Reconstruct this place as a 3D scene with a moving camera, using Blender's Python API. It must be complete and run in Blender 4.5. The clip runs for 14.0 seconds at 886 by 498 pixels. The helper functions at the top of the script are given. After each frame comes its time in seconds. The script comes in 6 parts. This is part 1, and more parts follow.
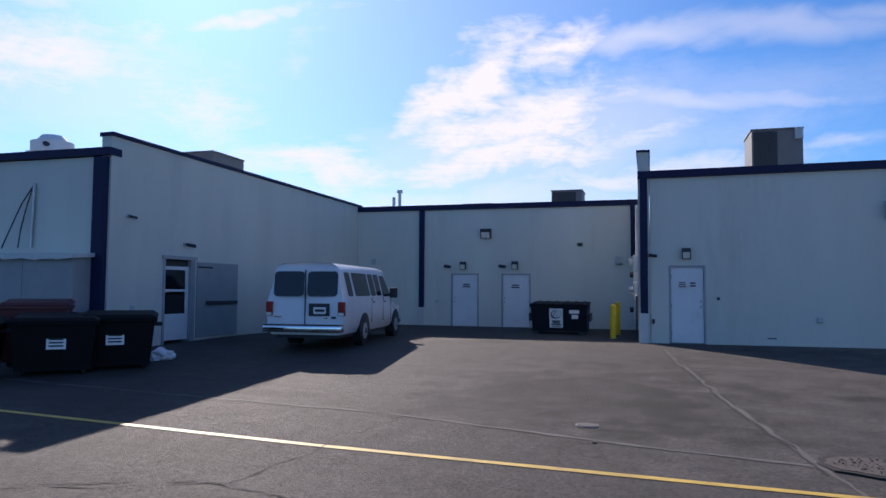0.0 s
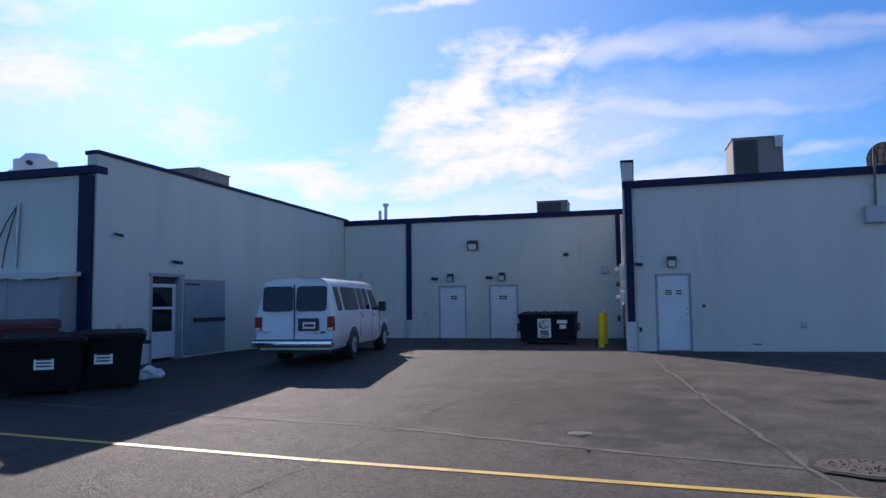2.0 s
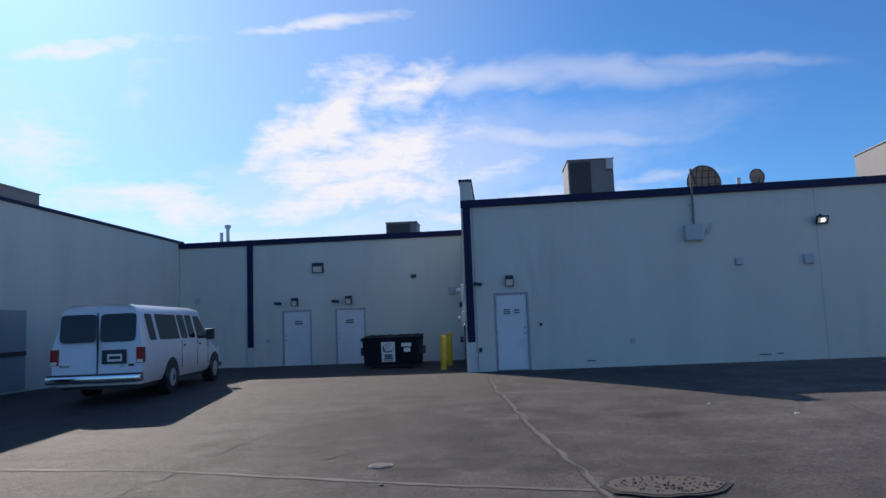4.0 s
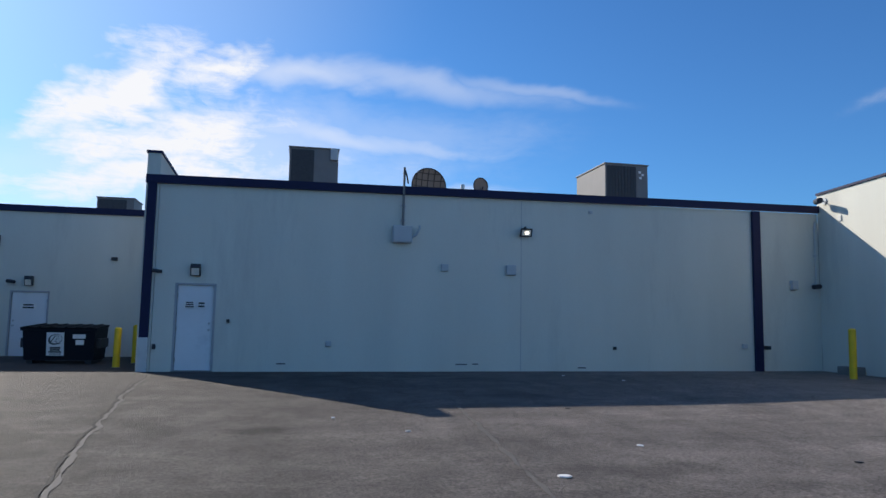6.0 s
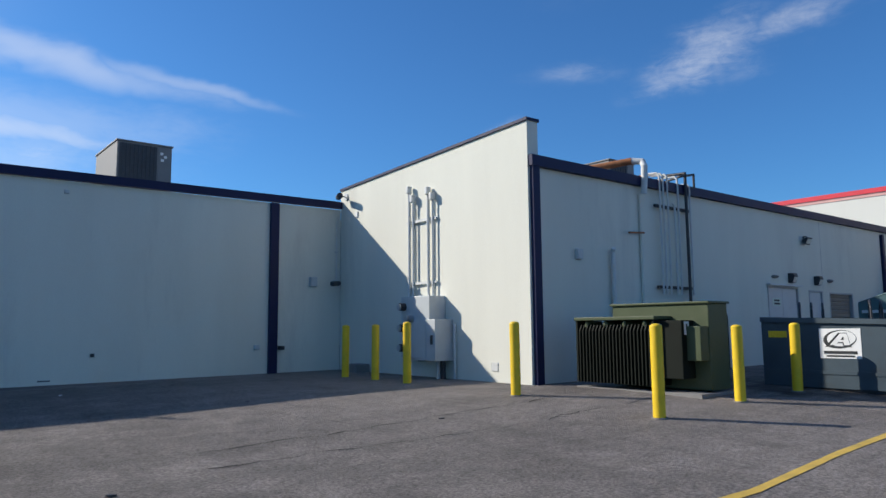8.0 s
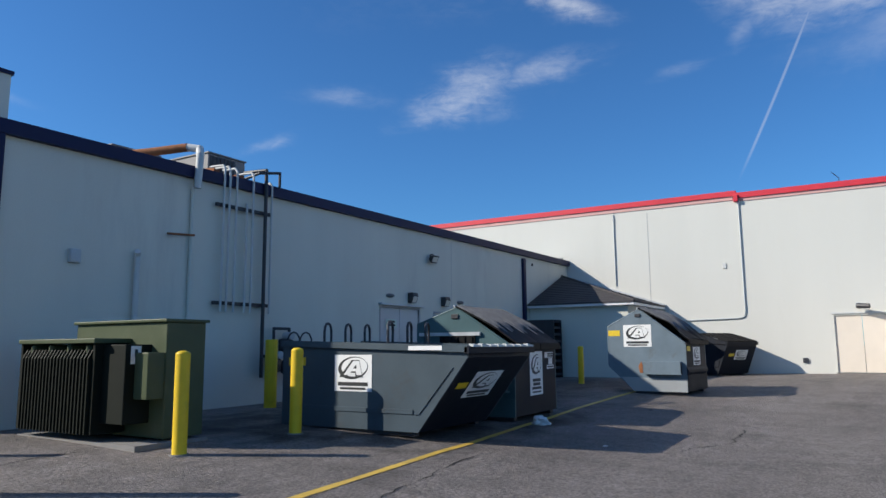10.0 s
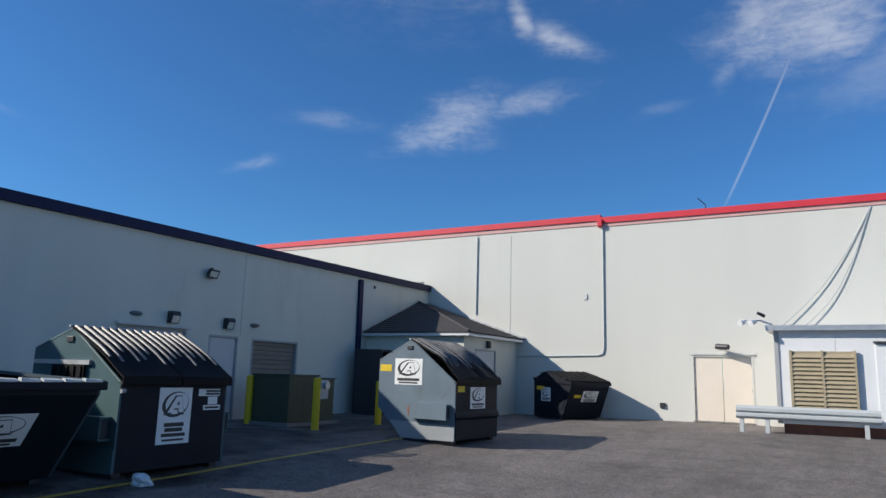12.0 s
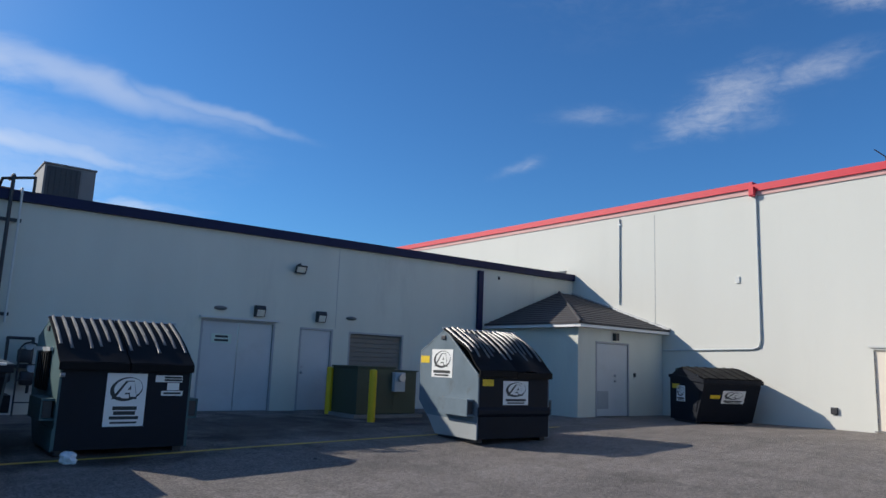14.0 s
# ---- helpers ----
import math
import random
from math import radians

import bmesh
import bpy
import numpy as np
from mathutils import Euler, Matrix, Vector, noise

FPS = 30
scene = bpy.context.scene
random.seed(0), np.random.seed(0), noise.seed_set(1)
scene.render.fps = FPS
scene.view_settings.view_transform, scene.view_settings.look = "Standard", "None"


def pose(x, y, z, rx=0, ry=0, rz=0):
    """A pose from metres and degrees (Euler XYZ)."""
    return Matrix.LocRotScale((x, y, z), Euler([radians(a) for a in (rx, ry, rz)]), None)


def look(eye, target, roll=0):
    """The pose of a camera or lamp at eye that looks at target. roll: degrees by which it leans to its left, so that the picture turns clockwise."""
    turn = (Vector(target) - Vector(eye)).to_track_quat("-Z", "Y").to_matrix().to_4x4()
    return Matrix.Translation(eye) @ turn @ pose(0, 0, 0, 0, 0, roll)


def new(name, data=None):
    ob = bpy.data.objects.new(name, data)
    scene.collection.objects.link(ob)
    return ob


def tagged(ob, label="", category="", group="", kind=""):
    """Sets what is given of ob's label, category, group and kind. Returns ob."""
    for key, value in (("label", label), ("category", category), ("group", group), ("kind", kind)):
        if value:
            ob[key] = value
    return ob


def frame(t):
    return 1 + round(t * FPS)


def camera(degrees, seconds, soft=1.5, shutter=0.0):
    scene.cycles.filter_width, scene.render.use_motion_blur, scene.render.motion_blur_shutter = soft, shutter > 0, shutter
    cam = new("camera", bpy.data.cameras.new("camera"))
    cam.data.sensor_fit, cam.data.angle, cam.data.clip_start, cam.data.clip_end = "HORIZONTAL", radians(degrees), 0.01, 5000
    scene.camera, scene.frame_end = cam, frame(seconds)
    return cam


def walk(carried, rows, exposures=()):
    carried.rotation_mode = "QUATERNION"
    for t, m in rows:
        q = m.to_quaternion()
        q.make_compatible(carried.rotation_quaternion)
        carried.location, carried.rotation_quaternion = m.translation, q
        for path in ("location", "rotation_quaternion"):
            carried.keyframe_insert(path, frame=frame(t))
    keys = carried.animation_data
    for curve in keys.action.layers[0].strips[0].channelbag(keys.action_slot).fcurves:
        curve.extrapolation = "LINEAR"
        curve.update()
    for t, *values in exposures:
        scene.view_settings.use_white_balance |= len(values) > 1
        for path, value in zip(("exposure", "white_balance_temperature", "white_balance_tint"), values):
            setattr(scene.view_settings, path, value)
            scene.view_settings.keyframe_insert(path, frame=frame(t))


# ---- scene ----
cam = camera(64.7, 14.0)
PATH = [
    (0, (-0.409, 0.078, 2.069), (-0.973, 1.994, 2.184), 0.4),
    (0.5, (-0.433, 0.057, 2.066), (-0.997, 1.974, 2.141), 0.5),
    (1, (-0.49, -0.01, 2.073), (-1.026, 1.915, 2.158), 0.7),
    (1.5, (-0.47, -0.01, 2.074), (-1.025, 1.908, 2.196), -0.5),
    (2, (-0.459, -0.016, 2.067), (-0.981, 1.909, 2.217), -0.7),
    (2.5, (-0.427, 0.029, 2.085), (-0.881, 1.968, 2.265), -1.2),
    (2.7, (-0.367, 0.09, 2.076), (-0.787, 2.035, 2.278), -1.8),
    (4.8, (1.052, 1.41, 1.986), (1.037, 3.399, 2.188), 0.2),
    (5, (1.308, 1.558, 1.986), (1.324, 3.549, 2.179), 0.9),
    (5.5, (2.068, 1.922, 1.948), (2.251, 3.904, 2.149), 0.9),
    (6, (2.976, 2.274, 1.931), (3.373, 4.223, 2.139), 1.0),
    (6.5, (3.967, 2.488, 1.953), (4.588, 4.378, 2.161), 0.7),
    (7, (5.035, 2.627, 1.914), (5.894, 4.42, 2.133), 0.9),
    (7.5, (6.14, 2.671, 1.851), (7.219, 4.339, 2.079), 0.3),
    (8, (7.374, 2.62, 1.846), (8.629, 4.161, 2.072), -0.5),
    (8.5, (8.651, 2.44, 1.859), (10.046, 3.849, 2.122), -0.6),
    (9, (9.965, 2.166, 1.86), (11.49, 3.431, 2.136), -1.4),
    (9.2, (10.465, 2.047, 1.849), (12.03, 3.263, 2.118), -1.0),
    (11.3, (15.625, -0.470, 2.006), (17.429, 0.325, 2.343), -0.8),
    (11.5, (16.097, -0.794, 2.025), (17.909, -0.018, 2.365), -0.6),
    (12, (17.227, -1.639, 2.087), (18.932, -0.655, 2.441), 1.7),
    (12.5, (18.291, -2.382, 2.091), (19.814, -1.143, 2.474), 3.4),
    (13, (19.26, -3.088, 2.096), (20.685, -1.717, 2.399), 2.4),
    (13.5, (20.216, -3.8, 2.114), (21.543, -2.336, 2.42), 1.4),
    (14, (21.182, -4.55, 2.128), (22.396, -2.994, 2.451), 2.3),
]
EXPOSURES = [(0.0, -0.02, 6500, 22), (0.5, 0.07, 6500, 22), (1.5, 0.06, 6500, 22), (2.7, 0.03, 6500, 21), (5.0, -0.15, 6500, 12.5), (5.6, -0.12, 6500, 12), (6.5, 0.04, 6500, 11), (7.5, -0.03, 6500, 10), (9.2, 0.0, 6500, 10), (12.0, -0.16, 6500, 10), (14.0, -0.14, 6500, 10)]
walk(cam, [(t, look(eye, target, roll)) for t, eye, target, roll in PATH], EXPOSURES)
SKY, SUNPOWER, CLOUD = 0.108, 5.6, (8.7, 8.9, 9.2, 1)

# ---- world, sun ----
SUN = Vector((-1.05, 1.375, 1.0)).normalized()
ELEV = math.asin(SUN.z)
AZIM = math.atan2(SUN.x, SUN.y)
world = bpy.data.worlds.new("world")
scene.world = world
world.use_nodes = True
wt = world.node_tree
wt.nodes.clear()


def wn(kind, **kw):
    n = wt.nodes.new(kind)
    for k, v in kw.items():
        if k in n.inputs:
            n.inputs[k].default_value = v
    return n


def wmath(op, a, b=None, c=None):
    n = wt.nodes.new("ShaderNodeMath")
    n.operation = op
    for i, v in enumerate((a, b, c)):
        if v is None:
            continue
        if isinstance(v, (int, float)):
            n.inputs[i].default_value = v
        else:
            wt.links.new(v, n.inputs[i])
    return n.outputs[0]


sky = wt.nodes.new("ShaderNodeTexSky")
sky.sky_type = "NISHITA"
sky.sun_disc = False
sky.sun_elevation = ELEV
sky.sun_rotation = AZIM
sky.altitude = 200
sky.air_density = 1.0
sky.dust_density = 0.6
sky.ozone_density = 2.5
coord = wt.nodes.new("ShaderNodeTexCoord")
sep = wt.nodes.new("ShaderNodeSeparateXYZ")
wt.links.new(coord.outputs["Generated"], sep.inputs[0])
DX, DY, DZ = sep.outputs


def lobe(d, width):
    """Soft patch of sky round the direction d; width is the cosine's drop at its edge."""
    d = Vector(d).normalized()
    dot = wmath("ADD", wmath("ADD", wmath("MULTIPLY", DX, d.x), wmath("MULTIPLY", DY, d.y)), wmath("MULTIPLY", DZ, d.z))
    mr = wt.nodes.new("ShaderNodeMapRange")
    mr.interpolation_type = "SMOOTHSTEP"
    mr.inputs[1].default_value, mr.inputs[2].default_value = 1 - width, 1.0
    wt.links.new(dot, mr.inputs[0])
    return mr.outputs[0]


# cirrus: drawn-out wisps at known bearings and heights over the lot (degrees), plus unseen ones
azim = wmath("MULTIPLY", wmath("ARCTAN2", DX, DY), 180 / math.pi)
elev = wmath("MULTIPLY", wmath("ARCSINE", DZ), 180 / math.pi)
skyc = wt.nodes.new("ShaderNodeCombineXYZ")
wt.links.new(azim, skyc.inputs[0])
wt.links.new(elev, skyc.inputs[1])


def sky_noise(scale, detail, stretch, tilt, seed, rough=0.55, swirl=0.35):
    mp = wt.nodes.new("ShaderNodeMapping")
    mp.inputs["Rotation"].default_value = (0, 0, radians(-tilt))
    mp.inputs["Scale"].default_value = (stretch, 1, 1)
    mp.inputs["Location"].default_value = (seed, seed * 0.7, seed)
    wt.links.new(skyc.outputs[0], mp.inputs[0])
    nz = wn("ShaderNodeTexNoise", Scale=scale, Detail=detail, Roughness=rough, Distortion=swirl)
    wt.links.new(mp.outputs[0], nz.inputs["Vector"])
    return nz.outputs[0]


def remap(v, a, b, c=0.0, d=1.0):
    mr = wt.nodes.new("ShaderNodeMapRange")
    mr.interpolation_type = "SMOOTHSTEP"
    for i, k in enumerate((a, b, c, d)):
        mr.inputs[i + 1].default_value = k
    wt.links.new(v, mr.inputs[0])
    return mr.outputs[0]


edge_u = remap(sky_noise(0.16, 4, 0.6, 10, 3.1), 0.25, 0.75, -3.0, 3.0)
edge_v = remap(sky_noise(0.18, 4, 0.5, 10, 8.4), 0.25, 0.75, -1.5, 1.5)
wisps = sky_noise(0.30, 9, 0.45, 22, 1.7, 0.62, 1.1)
curls = sky_noise(0.85, 8, 0.5, 35, 6.3, 0.66, 1.6)
fibres = sky_noise(1.6, 7, 0.16, 14, 5.2, 0.6, 0.8)
grain = wmath("MULTIPLY_ADD", fibres, 0.28, wmath("MULTIPLY_ADD", curls, 0.34, wmath("MULTIPLY", wisps, 0.38)))


def wisp(a, e, half_long, half_wide, tilt, strength, solidity):
    """One cloud: a soft uneven ellipse torn up by curled and fibrous noise."""
    ca, sa = math.cos(radians(tilt)), math.sin(radians(tilt))
    da = wmath("ADD", wmath("SUBTRACT", azim, a), wmath("MULTIPLY", edge_u, min(1.0, half_long / 8)))
    de = wmath("ADD", wmath("SUBTRACT", elev, e), wmath("MULTIPLY", edge_v, min(1.0, half_wide / 3.0)))
    p = wmath("DIVIDE", wmath("ADD", wmath("MULTIPLY", da, ca), wmath("MULTIPLY", de, sa)), half_long)
    q = wmath("DIVIDE", wmath("SUBTRACT", wmath("MULTIPLY", de, ca), wmath("MULTIPLY", da, sa)), half_wide)
    r = wmath("SQRT", wmath("ADD", wmath("MULTIPLY", p, p), wmath("MULTIPLY", q, q)))
    body = remap(r, 0.0, 1.35, 1.0, 0.0)
    torn = remap(wmath("MULTIPLY_ADD", body, 0.10 + 0.22 * solidity, grain), 0.44 - 0.06 * solidity, 0.86)
    return wmath("MULTIPLY", wmath("MULTIPLY", torn, body), strength)


cover = None
for w in ((-10.0, 11.5, 24.0, 6.5, 6, 0.52, 2.0), (-42.0, 14.0, 20.0, 9.0, 4, 0.42, 1.2), (-15.0, 7.0, 30.0, 3.0, 0, 0.6, 1.8), (6.0, 15.5, 16.0, 3.0, 3, 0.22, 1.5),
          (-14.5, 16.6, 8.0, 3.4, 38, 1.25, 0.75), (-7.5, 18.9, 7.0, 2.4, 16, 1.1, 0.7), (-10.0, 13.6, 12.0, 4.0, 8, 1.2, 0.75), (0.0, 19.4, 11.0, 1.8, 2, 0.55, 2.2), (10.0, 19.5, 12.0, 1.2, -7, 0.34, 2.6), (19.0, 18.9, 8.0, 0.7, -10, 0.24, 2.0), (-12.0, 10.8, 15.0, 2.8, 4, 1.1, 0.9),
          (2.0, 14.7, 14.0, 1.3, -3, 0.55, 2.0), (-1.0, 12.4, 12.0, 1.6, 3, 0.7, 0.8), (-1.0, 9.0, 16.0, 2.2, 2, 0.8, 0.9), (-26.0, 10.5, 14.0, 3.4, 4, 1.0, 0.8), (-46.0, 16.0, 14.0, 6.0, 10, 0.95, 0.7),
          (-36.0, 13.5, 9.0, 4.0, -15, 0.8, 0.6), (-28.0, 18.5, 5.0, 2.6, 50, 0.45, 0.5), (-32.0, 20.6, 9.5, 1.0, 14, 0.85, 0.9), (-15.0, 23.7, 12.0, 1.0, 5, 0.9, 0.9), (-48.0, 22.0, 12.0, 4.0, 10, 0.8, 0.6), (13.0, 10.6, 5.0, 0.8, 6, 0.4, 0.7),
          (61.0, 20.7, 6.0, 2.3, 14, 0.42, 0.5), (67.5, 22.0, 5.0, 1.0, 14, 0.3, 0.5), (50.0, 20.2, 5.0, 1.1, 3, 0.18, 0.4), (43.5, 16.0, 3.2, 0.6, 20, 0.22, 0.4), (66.6, 28.3, 3.0, 1.2, -50, 0.5, 0.5), (70.0, 26.6, 3.6, 1.4, -15, 0.5, 0.5), (89.0, 26.0, 7.0, 3.2, 0, 0.5, 0.5), (95.0, 22.5, 9.0, 3.0, 10, 0.16, 0.8),
          # the last four clouds are out of view, added for fill light
          (83.2, 23.3, 2.2, 0.8, 35, 0.2, 0.5), (78.2, 21.2, 2.6, 0.7, 10, 0.13, 0.4), (70.0, 34.0, 30.0, 6.0, 8, 0.2, 0.35), (-10.0, 34.0, 40.0, 6.0, 6, 0.4, 0.4), (150.0, 30.0, 45.0, 10.0, 5, 0.25, 0.4), (-120.0, 28.0, 40.0, 10.0, 5, 0.25, 0.4)):
    one = wisp(*w)
    cover = one if cover is None else wmath("MAXIMUM", cover, one)
# a thin vapour trail
ca, sa = math.cos(radians(63.2)), math.sin(radians(63.2))
ta, te = wmath("SUBTRACT", azim, 85.4), wmath("SUBTRACT", elev, 19.2)
along = wmath("ADD", wmath("MULTIPLY", ta, ca), wmath("MULTIPLY", te, sa))
off = wmath("ABSOLUTE", wmath("SUBTRACT", wmath("MULTIPLY", te, ca), wmath("MULTIPLY", ta, sa)))
trail = wmath("MULTIPLY", remap(off, 0.02, 0.16, 1.0, 0.0), remap(wmath("ABSOLUTE", along), 4.0, 8.0, 0.2, 0.0))
haze = wmath("MULTIPLY", lobe(SUN, 0.28), 0.22)
# unseen thin cirrus sheet overhead and over the southern half, added to whiten fill light
sheet = wmath("MAXIMUM", remap(elev, 38, 60), remap(wmath("ABSOLUTE", wmath("SUBTRACT", azim, 32)), 108, 140))
sheet = wmath("MULTIPLY", wmath("MULTIPLY", sheet, remap(DZ, 0.0, 0.12)), wmath("MULTIPLY", wisps, 0.06))
cover = wmath("MINIMUM", wmath("MAXIMUM", wmath("MAXIMUM", wmath("MAXIMUM", cover, trail), haze), sheet), 1.0)
mix = wt.nodes.new("ShaderNodeMix")
mix.data_type = "RGBA"
wt.links.new(cover, mix.inputs[0])
tint = wt.nodes.new("ShaderNodeMix")
tint.data_type, tint.blend_type = "RGBA", "MULTIPLY"
tint.inputs[0].default_value = 1.0
wt.links.new(sky.outputs[0], tint.inputs[6])
tint.inputs[7].default_value = (0.42, 0.87, 1.32, 1)
wt.links.new(tint.outputs[2], mix.inputs[6])
mix.inputs[7].default_value = CLOUD
back = wt.nodes.new("ShaderNodeBackground")
back.inputs[1].default_value = SKY
wt.links.new(mix.outputs[2], back.inputs[0])
wout = wt.nodes.new("ShaderNodeOutputWorld")
wt.links.new(back.outputs[0], wout.inputs[0])

sun = new("sun", bpy.data.lights.new("sun", "SUN"))
sun.data.energy = SUNPOWER
sun.data.angle = radians(0.53)
sun.data.color = (1.0, 0.93, 0.82)
sun.matrix_world = look(SUN * 100, (0, 0, 0))


# ---- materials ----
def material(name, colour, rough=0.7, metal=0.0, vary=0.12, scale=3.0, fine=60.0, bump=0.15, dirt=None, dirt_amount=0.0, streak=False, piece=0.0, spec=0.5):
    """A painted or raw surface: base colour with broad mottling, fine grain, an optional dirt or rust layer and fine relief."""
    m = bpy.data.materials.new(name)
    m.use_nodes = True
    nt = m.node_tree
    bsdf = nt.nodes["Principled BSDF"]
    bsdf.inputs["Roughness"].default_value = rough
    bsdf.inputs["Metallic"].default_value = metal
    bsdf.inputs["Specular IOR Level"].default_value = spec
    tc = nt.nodes.new("ShaderNodeTexCoord")
    geo = nt.nodes.new("ShaderNodeNewGeometry")
    mp = nt.nodes.new("ShaderNodeMapping")
    mp.inputs["Scale"].default_value = (1, 1, 0.18) if streak else (1, 1, 1)
    nt.links.new(geo.outputs["Position"], mp.inputs[0])
    n1 = nt.nodes.new("ShaderNodeTexNoise")
    n1.inputs["Scale"].default_value, n1.inputs["Detail"].default_value = scale, 6
    nt.links.new(mp.outputs[0], n1.inputs["Vector"])
    n2 = nt.nodes.new("ShaderNodeTexNoise")
    n2.inputs["Scale"].default_value, n2.inputs["Detail"].default_value = fine, 3
    nt.links.new(geo.outputs["Position"], n2.inputs["Vector"])
    add = nt.nodes.new("ShaderNodeMath")
    add.operation = "MULTIPLY_ADD"
    nt.links.new(n2.outputs[0], add.inputs[0])
    add.inputs[1].default_value = 0.35
    nt.links.new(n1.outputs[0], add.inputs[2])
    mr = nt.nodes.new("ShaderNodeMapRange")
    mr.inputs[1].default_value, mr.inputs[2].default_value = 0.35, 1.0
    mr.inputs[3].default_value, mr.inputs[4].default_value = 1 - vary, 1 + vary
    nt.links.new(add.outputs[0], mr.inputs[0])
    mul = nt.nodes.new("ShaderNodeMix")
    mul.data_type, mul.blend_type = "RGBA", "MULTIPLY"
    mul.inputs[0].default_value = 1.0
    mul.inputs[6].default_value = (*colour, 1)
    nt.links.new(mr.outputs[0], mul.inputs[7])
    out = mul.outputs[2]
    if dirt:
        n3 = nt.nodes.new("ShaderNodeTexNoise")
        n3.inputs["Scale"].default_value, n3.inputs["Detail"].default_value, n3.inputs["Roughness"].default_value = scale * 0.9, 8, 0.7
        mp2 = nt.nodes.new("ShaderNodeMapping")
        mp2.inputs["Location"].default_value = (7.3, 2.1, 4.4)
        nt.links.new(mp.outputs[0], mp2.inputs[0])
        nt.links.new(mp2.outputs[0], n3.inputs["Vector"])
        r3 = nt.nodes.new("ShaderNodeMapRange")
        r3.inputs[1].default_value, r3.inputs[2].default_value = 0.56, 0.74
        r3.inputs[4].default_value = dirt_amount
        nt.links.new(n3.outputs[0], r3.inputs[0])
        dm = nt.nodes.new("ShaderNodeMix")
        dm.data_type = "RGBA"
        nt.links.new(r3.outputs[0], dm.inputs[0])
        nt.links.new(out, dm.inputs[6])
        dm.inputs[7].default_value = (*dirt, 1)
        out = dm.outputs[2]
    if piece:
        oi = nt.nodes.new("ShaderNodeObjectInfo")
        pr = nt.nodes.new("ShaderNodeMapRange")
        pr.inputs[3].default_value, pr.inputs[4].default_value = 1 - piece, 1 + piece
        nt.links.new(oi.outputs["Random"], pr.inputs[0])
        pm = nt.nodes.new("ShaderNodeMix")
        pm.data_type, pm.blend_type = "RGBA", "MULTIPLY"
        pm.inputs[0].default_value = 1.0
        nt.links.new(out, pm.inputs[6])
        nt.links.new(pr.outputs[0], pm.inputs[7])
        out = pm.outputs[2]
    nt.links.new(out, bsdf.inputs["Base Color"])
    rr = nt.nodes.new("ShaderNodeMapRange")
    rr.inputs[3].default_value, rr.inputs[4].default_value = max(rough - 0.1, 0.03), min(rough + 0.1, 1)
    nt.links.new(n1.outputs[0], rr.inputs[0])
    nt.links.new(rr.outputs[0], bsdf.inputs["Roughness"])
    if bump:
        bp = nt.nodes.new("ShaderNodeBump")
        bp.inputs["Strength"].default_value = bump
        bp.inputs["Distance"].default_value = 0.02
        nt.links.new(add.outputs[0], bp.inputs["Height"])
        nt.links.new(bp.outputs[0], bsdf.inputs["Normal"])
    return m


STUCCO = material("stucco_paint", (0.66, 0.655, 0.575), 0.85, vary=0.10, scale=0.7, fine=45, bump=0.3, dirt=(0.38, 0.375, 0.35), dirt_amount=0.38, streak=True)
STUCCO_CREAM = material("cream_wall_paint", (0.625, 0.62, 0.57), 0.85, vary=0.05, scale=0.5, fine=40, bump=0.2, dirt=(0.5, 0.49, 0.45), dirt_amount=0.2, streak=True)
NAVY = material("navy_trim", (0.010, 0.013, 0.054), 0.55, vary=0.2, scale=2.0, bump=0.08, spec=0.25)
RED = material("red_trim", (0.62, 0.03, 0.05), 0.55, vary=0.12, scale=1.5)
PINK = material("faded_red_trim", (0.62, 0.36, 0.33), 0.7, vary=0.12, scale=1.5)
DOORW = material("white_door_paint", (0.74, 0.75, 0.76), 0.5, vary=0.06, scale=1.6, bump=0.06, dirt=(0.42, 0.42, 0.42), dirt_amount=0.35)
FRAMEW = material("door_frame_paint", (0.36, 0.37, 0.38), 0.5, vary=0.1, scale=3)
CREAMDOOR = material("cream_door_paint", (0.74, 0.66, 0.56), 0.55, vary=0.05, scale=2, bump=0.06)
TANDOOR = material("tan_roll_door", (0.20, 0.18, 0.155), 0.6, vary=0.1, scale=2)
STEELG = material("grey_plate_paint", (0.30, 0.32, 0.33), 0.5, vary=0.1, scale=2, dirt=(0.25, 0.16, 0.10), dirt_amount=0.3)
METAL = material("galvanised_steel", (0.50, 0.51, 0.52), 0.45, metal=0.7, vary=0.15, scale=5)
CONDUIT = material("painted_conduit", (0.58, 0.59, 0.57), 0.6, vary=0.08, scale=5)
METERBOX = material("meter_cabinet_paint", (0.46, 0.49, 0.50), 0.5, vary=0.08, scale=3)
DARK = material("dark_metal", (0.03, 0.03, 0.035), 0.5, vary=0.25, scale=6)
BLACKPL = material("black_plastic", (0.006, 0.006, 0.007), 0.62, vary=0.3, scale=4, bump=0.2, spec=0.15)
# ribs of the black lids, coloured grey so the sun's glint is painted in
GLINTRIB = material("worn_lid_rib_glint", (0.11, 0.11, 0.112), 0.36, vary=0.4, scale=9, bump=0.1, spec=0.6)
RUBBER = material("tyre_rubber", (0.015, 0.015, 0.016), 0.85, vary=0.2, scale=12)
YELLOW = material("yellow_bollard_paint", (0.74, 0.50, 0.012), 0.5, vary=0.1, scale=5, bump=0.12, dirt=(0.4, 0.28, 0.03), dirt_amount=0.5)
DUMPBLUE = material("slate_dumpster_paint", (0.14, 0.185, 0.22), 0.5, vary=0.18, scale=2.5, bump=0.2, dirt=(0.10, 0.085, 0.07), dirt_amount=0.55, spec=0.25)
